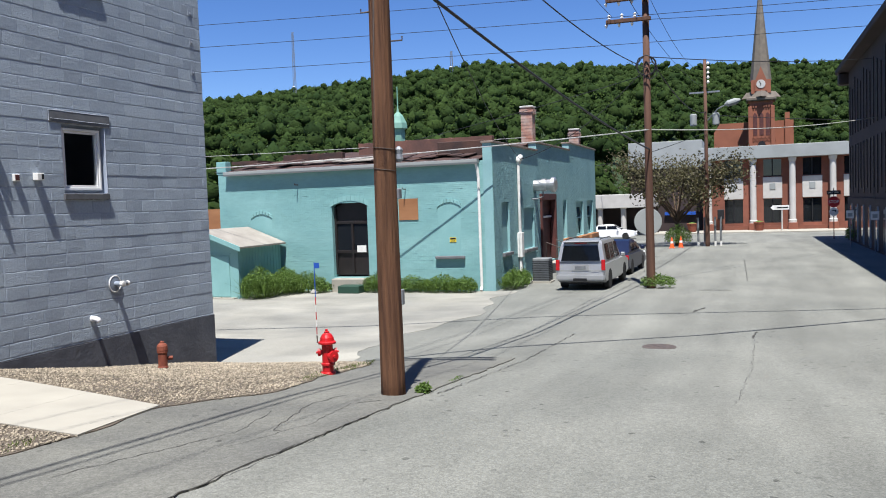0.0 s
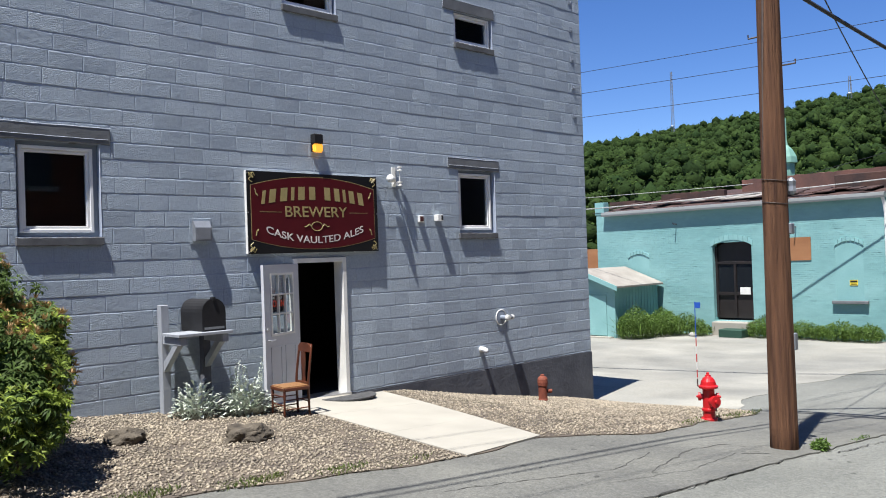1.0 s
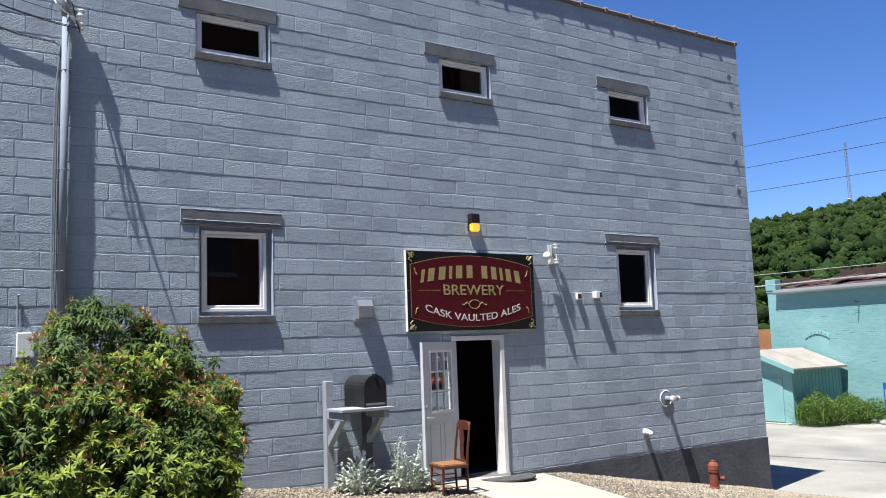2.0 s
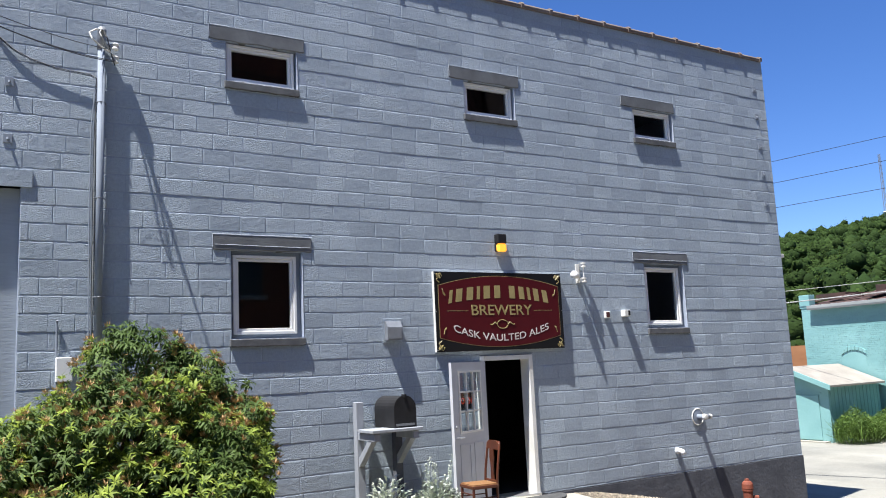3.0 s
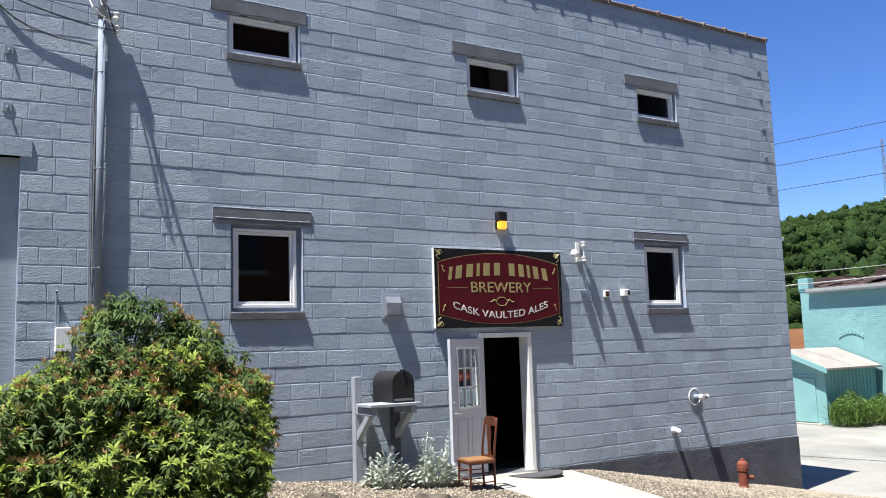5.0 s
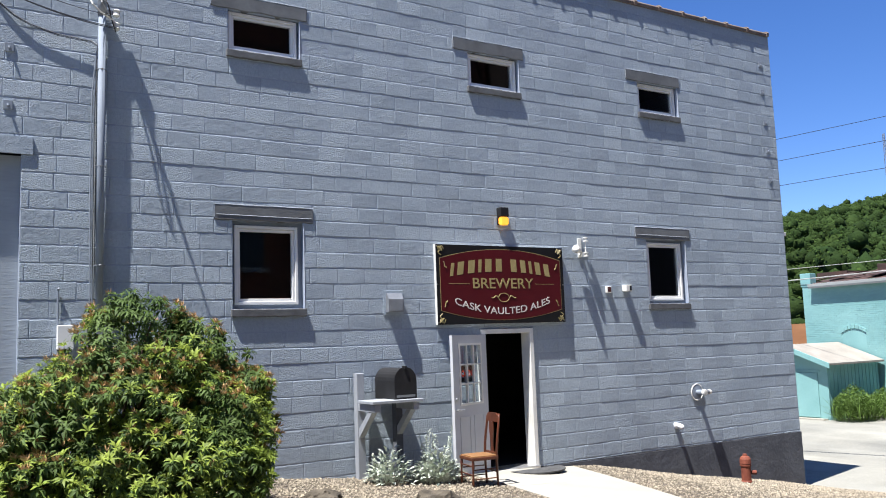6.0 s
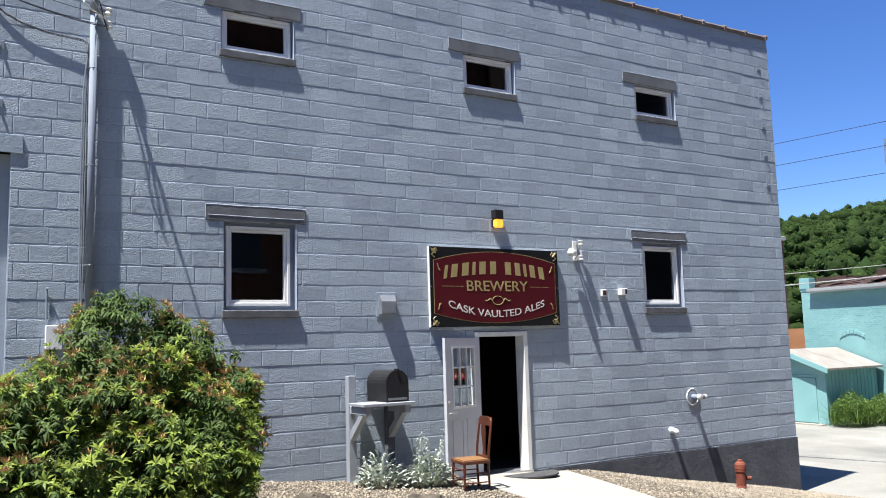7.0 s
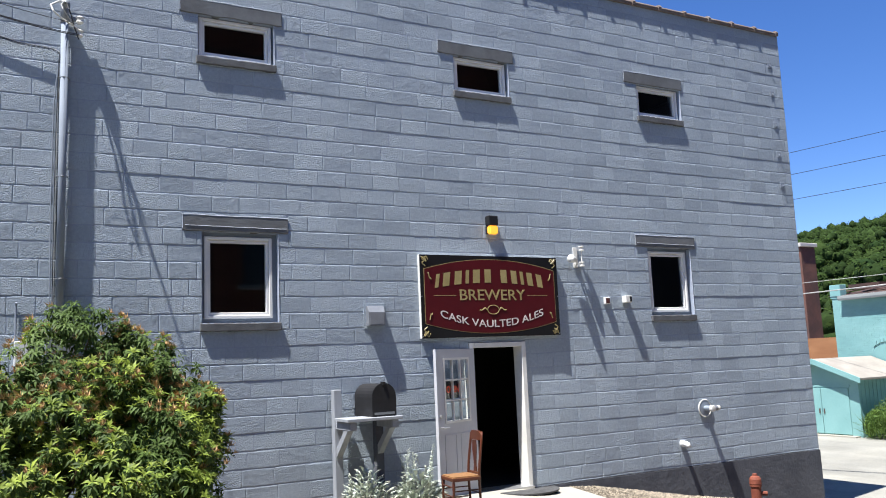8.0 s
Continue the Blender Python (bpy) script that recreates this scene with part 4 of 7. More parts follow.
# chair
chair = thing("chair", gz(-0.88, -1.16, 0.0), "red-brown wooden chair with a caned seat", "chair", turn=-97)
chair.scale = (0.93, 0.93, 0.93)
part("seat", box(-0.21, 0.21, -0.20, 0.20, 0.425, 0.455, bev=0.012, seg=2), M_CANE, chair, "woven caned seat")
b = bmesh.new()
for q in ((-0.215, 0.215, -0.205, -0.18), (-0.215, 0.215, 0.18, 0.205), (-0.215, -0.19, -0.18, 0.18), (0.19, 0.215, -0.18, 0.18)):
    box(q[0], q[1], q[2], q[3], 0.395, 0.44, b, bev=0.005)
part("seat_frame", b, M_CHAIR, chair)
for sx in (-1, 1):
    part("leg", tube([(sx * 0.185, -0.18, 0.42), (sx * 0.188, -0.182, 0.30), (sx * 0.19, -0.185, 0.27), (sx * 0.19, -0.188, 0.1), (sx * 0.192, -0.19, -0.03)], [0.019, 0.022, 0.015, 0.018, 0.012], 10), M_CHAIR, chair, smooth=True)
    part("back_post", tube([(sx * 0.175, 0.205, -0.03), (sx * 0.18, 0.19, 0.40), (sx * 0.185, 0.205, 0.60), (sx * 0.18, 0.255, 0.95), (sx * 0.15, 0.268, 1.01)], [0.015, 0.02, 0.019, 0.017, 0.02], 10), M_CHAIR, chair, smooth=True)
    for z in (0.14, 0.27):
        part("stretcher", tube([(sx * 0.188, -0.185, z), (sx * 0.18, 0.195, z)], 0.009, 8), M_CHAIR, chair)
for y, z in ((-0.185, 0.20), (-0.185, 0.32), (0.195, 0.22)):
    part("stretcher", tube([(-0.188, y, z), (0.188, y, z)], 0.009, 8), M_CHAIR, chair)
part("crest_rail", slab([(-0.19, 0.90), (0.19, 0.90), (0.185, 0.98), (0.10, 1.025), (-0.10, 1.025), (-0.185, 0.98)], 0.242, 0.266), M_CHAIR, chair)
part("splat", slab([(-0.055, 0.47), (0.055, 0.47), (0.03, 0.56), (0.04, 0.66), (0.065, 0.78), (0.055, 0.90), (-0.055, 0.90), (-0.065, 0.78), (-0.04, 0.66), (-0.03, 0.56)], 0.215, 0.228), M_CHAIR, chair)
part("back_rail", box(-0.17, 0.17, 0.195, 0.215, 0.455, 0.485, bev=0.004), M_CHAIR, chair)


def rock(name, loc, size, seed, label):
    b = bmesh.new()
    bmesh.ops.create_icosphere(b, subdivisions=4, radius=1)
    o = Vector((seed * 7.1, seed * 3.3, 0))
    for v in b.verts:
        p = v.co.normalized()
        k = 1 + 0.32 * noise.noise(p * 1.3 + o) + 0.16 * noise.noise(p * 3.2 + o) + 0.06 * noise.noise(p * 9 + o)
        v.co = Vector((p.x * size[0], p.y * size[1], max(p.z, -0.45) * size[2])) * k
    return single(name, b, M_ROCK, loc, label, "rock", "rocks on the gravel")


rock("rock", gz(-3.42, -1.93, 0.05), (0.21, 0.16, 0.12), 1, "rough brown rock lying on the gravel")
rock("rock", gz(-2.22, -2.34, 0.06), (0.27, 0.19, 0.15), 2, "larger mottled brown rock on the gravel")


# leaves
def leaf_set(n, rnd, place, length, width, fold=0.25, droop=0.3):
    """Folded leaves of four corners each: place() gives foot, direction and up."""
    v, f = [], []
    for _ in range(n):
        p, d, u, k = place()
        s = d.cross(u).normalized()
        u = s.cross(d).normalized()
        l, w = length * k, width * k
        i = len(v)
        mid = p + d * l * 0.5 + u * l * 0.06
        tip = p + d * l - u * l * droop
        v += [p, mid - s * w + u * w * fold, tip, mid + s * w + u * w * fold, mid]
        f += [(i, i + 1, i + 4), (i + 1, i + 2, i + 4), (i + 2, i + 3, i + 4), (i + 3, i, i + 4)]
    return v, f


def leaf_bm(vs, fs):
    return np.array([tuple(p) for p in vs]), np.array(fs)


lr = random.Random(5)
BUSH = Vector((-5.72, -2.2, 0))
bush_lobes = [((0.32, 0.1, 1.32), (0.66, 0.8, 0.68)), ((-0.75, 0.0, 0.54), (0.9, 0.9, 0.50)), ((1.02, 0.1, 0.98), (0.56, 0.7, 0.55)), ((0.1, -0.7, 0.75), (1.15, 0.75, 0.72)), ((0.95, -0.3, 0.55), (0.60, 0.7, 0.56)), ((0.1, 0.0, 0.7), (1.2, 1.0, 0.75)),
              ((-1.1, -0.45, 0.42), (0.8, 0.8, 0.5)), ((0.5, 0.7, 0.8), (0.95, 0.65, 0.8)), ((0.30, 0.2, 1.70), (0.44, 0.5, 0.40)), ((0.92, 0.1, 1.42), (0.40, 0.5, 0.30)), ((1.18, -0.2, 1.12), (0.36, 0.4, 0.26)), ((-0.35, -0.1, 1.22), (0.34, 0.4, 0.26)), ((1.22, -0.1, 1.10), (0.30, 0.4, 0.26)), ((0.35, -1.15, 0.48), (0.85, 0.5, 0.42)), ((-0.65, -1.05, 0.42), (0.75, 0.5, 0.38))]
bush = thing("rhododendron_bush", (BUSH.x, BUSH.y, ground_z(BUSH.x, BUSH.y)), "large leafy rhododendron with spent orange blooms", "bush")
rosettes = []
for _ in range(34):
    c, r = lr.choice(bush_lobes[:9])
    d = Vector((lr.gauss(0, 1), lr.gauss(-0.3, 1), lr.gauss(0.6, 0.8))).normalized()
    q = Vector((c[0] + d.x * r[0], c[1] + d.y * r[1], c[2] + d.z * r[2]))
    s = lr.uniform(0.16, 0.30)
    bush_lobes.append(((q.x, q.y, max(q.z, 0.3)), (s, s, s * 0.9)))
for c, r in bush_lobes:
    for _ in range(int(740 * r[0] * r[1])):
        d = Vector((lr.gauss(0, 1), lr.gauss(0, 1), lr.gauss(0.15, 1))).normalized()
        p = Vector((c[0] + d.x * r[0], c[1] + d.y * r[1], c[2] + d.z * r[2]))
        clump = noise.noise(p * 2.3) + 0.5 * noise.noise(p * 5.1 + Vector((3, 1, 7)))
        k = lr.uniform(0.94, 1.06) + 0.20 * clump
        if clump < -0.12:
            if lr.random() < 0.6:
                continue
            k -= 0.14
        p = Vector((c[0] + d.x * r[0] * k, c[1] + d.y * r[1] * k, c[2] + d.z * r[2] * k))
        if p.z > 0.06:
            rosettes.append((p, (d + Vector((0, 0, 0.35))).normalized()))
new_v, new_f, old_v, old_f, bv, bf = [], [], [], [], [], []


def whorl(p, d, n, low, high, length, width, droop, vs, fs):
    """A ring of leaves round a shoot at p that points along d."""
    side = d.orthogonal().normalized()
    up = d.cross(side)
    size, a = lr.uniform(0.75, 1.2), lr.uniform(0, 6.3)
    for _ in range(n):
        a += 2.4
        el = lr.uniform(low, high)
        way = ((side * math.cos(a) + up * math.sin(a)) * math.cos(el) + d * math.sin(el)).normalized()
        v, f = leaf_set(1, lr, lambda: (p, way, d, size * lr.uniform(0.75, 1.15)), length, width, fold=0.3, droop=droop)
        o = len(vs)
        vs += v
        fs += [tuple(i + o for i in t) for t in f]


for p, d in rosettes:
    up = (d + Vector((lr.gauss(0, 0.25), lr.gauss(0, 0.25), 0.75))).normalized()
    patch = noise.noise(p * 1.6 + Vector((9, 4, 1)))
    whorl(p - up * 0.03, up, lr.randint(7, 10), -0.7, 0.05, 0.080, 0.0130, 0.36, old_v, old_f)
    bloom = p.z > 0.45 and noise.noise(p * 1.9 + Vector((5, 0, 2))) > -0.02 and lr.random() < 0.36 + 0.24 * (p.z > 1.0)
    if patch + 0.35 * (0.9 - p.z) > -0.26 and not (bloom and lr.random() < 0.5):
        whorl(p, up, lr.randint(7, 11), 0.05, 0.95, 0.082, 0.0115, 0.16, new_v, new_f)
    else:
        whorl(p, up, lr.randint(4, 7), -0.2, 0.6, 0.086, 0.0130, 0.33, old_v, old_f)
    if bloom:
        for _ in range(24):
            way = (up + Vector((lr.gauss(0, 0.7), lr.gauss(0, 0.7), lr.gauss(0.0, 0.4)))).normalized()
            v, f = leaf_set(1, lr, lambda: (p + up * 0.025, way, way.orthogonal(), lr.uniform(0.6, 1.2)), 0.062, 0.0036)
            o = len(bv)
            bv += v
            bf += [tuple(i + o for i in t) for t in f]
for name, v, f, mat, label in (("foliage", new_v, new_f, M_GREEN1, "bright yellow-green new leaves in whorls"), ("old_foliage", old_v, old_f, M_GREEN0, "dark drooping older leaves"), ("spent_bloom", bv, bf, M_BLOOM, "dry orange-brown bloom clusters")):
    ob = mesh_np(name, *leaf_bm(v, f), mat)
    ob.parent = bush
    tagged(ob, label, kind="stuff")
for i in range(26):
    p, d = rosettes[lr.randrange(len(rosettes))]
    m = Vector((p.x * 0.5, p.y * 0.5, p.z * 0.6)) + Vector((lr.uniform(-0.1, 0.1), lr.uniform(-0.1, 0.1), 0))
    part("branch", tube([(p.x * 0.15, p.y * 0.15, -0.05), tuple(m * 0.6), tuple(m), tuple(p)], [0.03, 0.022, 0.016, 0.006], 6), M_STEM, bush)


def silver_plant(x, y, r, h, n, seed):
    rr = random.Random(seed)
    t = thing("lambs_ear", gz(x, y), "silvery woolly leaved plant with flower spikes", "plant", "silver plants at the wall")
    vs, fs = [], []
    for _ in range(n):
        a, k = rr.uniform(0, 6.28), rr.uniform(0.1, 1) ** 0.6
        foot = Vector((math.cos(a) * r * k, math.sin(a) * r * k * 0.7, rr.uniform(0.0, 0.50) * (1.2 - k)))
        d = Vector((math.cos(a) * 0.8, math.sin(a) * 0.8, rr.uniform(0.2, 1.3))).normalized()
        v, f = leaf_set(1, rr, lambda: (foot, d, Vector((0, 0, 1)) + d * 0.1, rr.uniform(0.7, 1.3)), 0.115, 0.020, droop=0.25)
        o = len(vs)
        vs += v
        fs += [tuple(i + o for i in q) for q in f]
    for _ in range(int(n / 48)):
        a, k = rr.uniform(0, 6.28), rr.uniform(0, 0.8)
        foot = Vector((math.cos(a) * r * k, math.sin(a) * r * k * 0.6, 0.05))
        top = foot + Vector((rr.uniform(-0.1, 0.1), rr.uniform(-0.1, 0.1), h * rr.uniform(0.65, 1.05)))
        for j in range(70):
            u = 0.3 + 0.7 * j / 70
            b_ = rr.uniform(0, 6.28)
            d = Vector((math.cos(b_), math.sin(b_), 0.5)).normalized()
            v, f = leaf_set(1, rr, lambda: (foot.lerp(top, u), d, Vector((0, 0, 1)), rr.uniform(0.6, 1.0)), 0.042, 0.013)
            o = len(vs)
            vs += v
            fs += [tuple(i + o for i in q) for q in f]
    ob = mesh_np("foliage", *leaf_bm(vs, fs), M_SILVER)
    ob.parent = t
    tagged(ob, kind="stuff")


silver_plant(-1.92, -0.62, 0.30, 0.40, 380, 1)
silver_plant(-1.28, -0.72, 0.35, 0.68, 700, 2)


def weeds(x, y, r, h, n, seed, label="patch of green roadside weeds", mat=None, leafy=True, leaf_l=0.12):
    rr = random.Random(seed)
    vs, fs = [], []
    for _ in range(n * 2 if leafy else n):
        a, k = rr.uniform(0, 6.28), rr.uniform(0, 1) ** 0.5
        px, py = math.cos(a) * r[0] * k, math.sin(a) * r[1] * k
        hh_ = h * (1.15 - 0.5 * k) * rr.uniform(0.3, 1.1)
        if leafy:
            foot = Vector((px, py, hh_))
            d = Vector((rr.gauss(0, 1), rr.gauss(0, 1), rr.gauss(0.25, 0.6))).normalized()
            l, w = leaf_l, leaf_l * 0.21
        else:
            foot = Vector((px, py, 0))
            d = Vector((rr.gauss(0, 0.35), rr.gauss(0, 0.35), 1)).normalized()
            l, w = h, leaf_l * 0.05
        v, f = leaf_set(1, rr, lambda: (foot, d, Vector((rr.gauss(0, 1), rr.gauss(0, 1), 0.6)), rr.uniform(0.5, 1.2)), l, w)
        o = len(vs)
        vs += v
        fs += [tuple(i + o for i in q) for q in f]
    ob = mesh_np("weeds", *leaf_bm(vs, fs), mat or M_GREEN2)
    ob.location = gz(x, y)
    return tagged(ob, label, "weeds", kind="stuff")


weeds(3.02, -6.42, (0.13, 0.08), 0.11, 260, 21, leaf_l=0.055)
weeds(4.2, -6.42, (0.4, 0.04), 0.03, 60, 22, leaf_l=0.035)
for i, (x, n) in enumerate(((-5.5, 420), (-4.4, 480), (-3.4, 560), (-2.5, 420), (-1.7, 160), (3.4, 160), (4.2, 220), (5.0, 240), (5.8, 220))):
    weeds(x, bed_edge(x) + 0.12, (0.55, 0.13), 0.055, n, 30 + i, "thin grass along the gravel edge", M_GRASS, leafy=False)

# hydrant
hyd = thing("fire_hydrant", gz(4.38, -4.27, 0.02), "bright red cast iron fire hydrant", "hydrant")
hyd.scale = (0.88, 0.88, 0.94)
part("barrel", lathe([(0.135, -0.05), (0.135, 0.03), (0.105, 0.05), (0.10, 0.15), (0.118, 0.16), (0.118, 0.19), (0.10, 0.20), (0.098, 0.50), (0.10, 0.51)], 22), M_HYDRANT, hyd, smooth=False)
part("bonnet", lathe([(0.10, 0.50), (0.158, 0.515), (0.162, 0.545), (0.13, 0.565), (0.118, 0.62), (0.085, 0.67), (0.05, 0.695), (0.045, 0.70), (0.05, 0.715), (0.025, 0.725)], 22), M_HYDRANT, hyd, smooth=False)
part("operating_nut", lathe([(0.028, 0.72), (0.026, 0.755), (0.012, 0.76)], 5), M_HYDRANT, hyd)
view_l, view_f = Vector((-0.45, 0.89, 0)).normalized(), Vector((-0.89, -0.45, 0)).normalized()
for nm, d, r, l in (("side_outlet", view_l, 0.058, 0.17), ("side_outlet", -view_l, 0.058, 0.17), ("front_outlet", (view_f - view_l * 0.75).normalized(), 0.085, 0.20)):
    z = 0.375 if nm == "side_outlet" else 0.315
    o = Vector((0, 0, z))
    part(nm, tube([o + d * 0.07, o + d * (l - 0.05), o + d * (l - 0.05), o + d * l, o + d * (l + 0.005), o + d * (l + 0.03)], [r * 0.8, r * 0.8, r * 1.12, r * 1.12, r * 0.35, r * 0.3], 14), M_HYDRANT, hyd)
chain = [Vector((0, 0, 0.28)) + (view_f - view_l * 0.75).normalized() * 0.20 + Vector((0, 0, -0.11 * math.sin(math.pi * i / 8))) - view_f * 0.012 * i for i in range(9)]
part("chain", tube(chain, 0.008, 5), M_IRON, hyd)
for i in range(8):
    a = 2 * math.pi * i / 8
    part("bolt", cyl((0.128 * math.cos(a), 0.128 * math.sin(a), 0.028), (0.128 * math.cos(a), 0.128 * math.sin(a), 0.05), 0.012, n=6), M_HYDRANT, hyd)
b0 = view_l * 0.17
part("marker_bracket", tube([(b0.x * 0.6, b0.y * 0.6, 0.53), (b0.x, b0.y, 0.54), (b0.x, b0.y, 0.66)], 0.012, 6), M_IRON, hyd)
for k in range(6):
    part("marker_rod", tube([(b0.x, b0.y, 0.55 + k * 0.125), (b0.x, b0.y, 0.674 + k * 0.125)], 0.008, 6), M_HYDRANT if k % 2 else M_WHITE, hyd)
part("marker_rod_top", tube([(b0.x, b0.y, 1.30), (b0.x, b0.y, 1.88)], 0.008, 6), M_BLUE, hyd)
part("marker_flag", box(b0.x - 0.006, b0.x + 0.006, b0.y - 0.10, b0.y - 0.005, 1.78, 1.87), M_BLUE, hyd, "blue marker flag")

stub = thing("standpipe", gz(4.45, -1.05, 0.0), "rusty red capped standpipe in the gravel", "pipe")
part("pipe", lathe([(0.088, -0.1), (0.088, 0.06), (0.078, 0.08), (0.078, 0.30), (0.09, 0.31), (0.09, 0.34)], 16), M_RUST, stub)
part("cap", lathe([(0.088, 0.34), (0.093, 0.35), (0.088, 0.42), (0.07, 0.455), (0.04, 0.47), (0.035, 0.50), (0.01, 0.505)], 16), M_RUST, stub)
part("outlet", cyl((0.07, -0.05, 0.2), (0.13, -0.1, 0.2), 0.035, n=10), M_RUST, stub)

# manhole, road joints
man = thing("manhole_cover", gz(9.61, -8.79), "brown iron manhole cover set in the street", "manhole")
man.scale = (0.82, 0.82, 1.0)
part("rim", lathe([(0.40, 0.004), (0.40, 0.014), (0.35, 0.014), (0.35, 0.006)], 32), M_IRON, man)
part("cover", lathe([(0.345, 0.004), (0.34, 0.012), (0.02, 0.013)], 32), M_IRON, man)


def crack(pts, w, seed, label="dark crack or flat mark in the asphalt"):
    rr = random.Random(seed)
    fine = []
    for (x0, y0), (x1, y1) in zip(pts, pts[1:]):
        n = max(2, int(math.hypot(x1 - x0, y1 - y0) / 0.12))
        fine += [(x0 + (x1 - x0) * i / n, y0 + (y1 - y0) * i / n) for i in range(n)]
    b = bmesh.new()
    row = None
    for i, (x, y) in enumerate(fine):
        x += rr.uniform(-0.02, 0.02)
        y += rr.uniform(-0.025, 0.025)
        ww = w * rr.uniform(0.25, 1.3)
        d = Vector((pts[-1][0] - pts[0][0], pts[-1][1] - pts[0][1])).normalized()
        up = 0.022 if y > -6.52 and x < 7.4 else 0.012
        cur = [b.verts.new((x - d.y * ww, y + d.x * ww, ground_z(x, y) + up)), b.verts.new((x + d.y * ww, y - d.x * ww, ground_z(x, y) + up))]
        if row:
            b.faces.new((row[0], row[1], cur[1], cur[0]))
        row = cur
    return single("road_crack", b, M_CRACK, (0, 0, 0), label, "crack", "cracks in the asphalt", kind="structure")


crack([(-9, -6.47), (2.6, -6.47)], 0.007, 1, "dark broken joint between pavement and street")
crack([(0.2, -5.9), (1.6, -5.5), (2.5, -5.6)], 0.007, 3)
crack([(-2.0, -5.2), (0.0, -5.6), (1.2, -5.3)], 0.006, 4)
crack([(1.9, -6.0), (2.4, -6.3)], 0.006, 5)
crack([(12.4, -10.56), (7.0, -10.5), (3.2, -10.3)], 0.0028, 6)
crack([(12.6, -10.6), (11.4, -10.5)], 0.022, 7)
# a small dark patch and a thin far manhole, drawn as short wide strips
crack([(17.3, -9.3), (16.2, -9.0)], 0.04, 8)
crack([(22.5, -9.9), (22.5, -8.7)], 0.05, 9)
crack([(3.0, -6.62), (7.5, -6.7), (11.8, -6.71)], 0.009, 10, "dark broken joint between pavement and street")
crack([(26.0, -10.4), (38.0, -10.2)], 0.012, 11)
crack([(-0.6, -5.9), (0.6, -6.1), (2.0, -5.9)], 0.004, 13)

# ---- teal building ----
def boxes_np(name, rects, thick, plane, axis, rnd, mat, jit=0.006):
    """Many thin boxes on a wall: rects (a0, a1, z0, z1); axis x: wall faces -x, axis y: wall faces -y."""
    r = np.array(rects)
    n = len(r)
    d = thick + rnd.normal(0, jit, n)
    a = np.stack([r[:, 0], r[:, 1], r[:, 1], r[:, 0]], 1)
    z = np.stack([r[:, 2], r[:, 2], r[:, 3], r[:, 3]], 1)
    v = np.zeros((n, 8, 3))
    ia, id_ = (1, 0) if axis == "x" else (0, 1)
    v[:, :4, ia], v[:, 4:, ia] = a, a
    v[:, :4, 2], v[:, 4:, 2] = z, z
    v[:, :4, id_] = plane
    v[:, 4:, id_] = plane - d[:, None]
    f = np.array([(4, 5, 6, 7), (0, 1, 5, 4), (1, 2, 6, 5), (2, 3, 7, 6), (3, 0, 4, 7)])
    if axis == "x":
        f = f[:, ::-1]
    faces = (np.arange(n)[:, None, None] * 8 + f[None]).reshape(-1, 4)
    ob = mesh_np(name, v.reshape(-1, 3), faces, mat)
    ob.data.shade_flat()
    return ob


def courses(a0, a1, z0, z1, holes, rnd, l=0.215, h=0.071, gap=0.006):
    out = []
    z, k = z0, 0
    while z < z1 - 0.02:
        a = a0 - (l / 2 if k % 2 else 0)
        while a < a1:
            p, q = max(a, a0), min(a + l, a1)
            c = (p + q) / 2
            for h0, h1, g0, g1 in holes:
                if g0 - h * 0.5 < z + h / 2 < g1 + h * 0.5:
                    if h0 <= c <= h1:
                        p, q = (p, min(q, h0)) if p < h0 else (max(p, h1), q)
                    else:
                        p, q = (p, min(q, h0)) if c < h0 else (max(p, h1), q)
            if q - p > 0.03:
                out.append((p + gap / 2, q - gap / 2, z + gap / 2, min(z + h, z1) - gap / 2))
            a += l
        z += h
        k += 1
    return out


def turned(bm):
    """A body built along x, laid along y instead."""
    for v in bm.verts:
        v.co = Vector((-v.co.y, v.co.x, v.co.z))
    return bm


TX, TY0, TY1, TX1 = 22.4, -1.6, 10.4, 44.2
nr = np.random.RandomState(4)
teal = thing("teal_building", (0, 0, 0), "old teal painted brick building with a rusted roof", "building")
T_DOOR = (3.57, 5.12, -0.70, 2.25)
bm = bmesh.new()
for r in cut([(TY0, TY1, -1.7, 3.66)], [T_DOOR]):
    box(TX, TX + 0.35, r[0], r[1], r[2], r[3], bm)
part("wall", bm, M_TEALJ, teal, "teal painted brick wall")
ob = boxes_np("brickwork", courses(TY0 - 0.02, TY1, -1.4, 3.62, [T_DOOR, (-0.31, 0.6, 0.1, 2.1), (7.9, 8.86, 0.2, 1.87)], nr), 0.0045, TX, "x", nr, M_TEALJ, 0.002)
ob.parent = teal
tagged(ob, "weathered teal painted brick courses", kind="stuff")
part("corner_pier", box(TX - 0.03, TX + 0.35, 10.0, 10.45, 3.62, 4.15, bev=0.01), M_TEALFLAT, teal)
SECT = [(TX - 0.02, 29.25, 4.28), (29.25, 36.4, 4.64), (36.4, TX1, 5.02)]
S_HOLES = [(23.5, 24.55, 0.12, 2.05), (26.75, 28.55, 0.05, 1.78), (29.8, 32.6, -0.75, 2.1), (34.6, 35.55, 0.1, 2.05), (38.0, 40.1, 0.05, 1.93), (41.2, 43.2, 0.05, 1.95)]
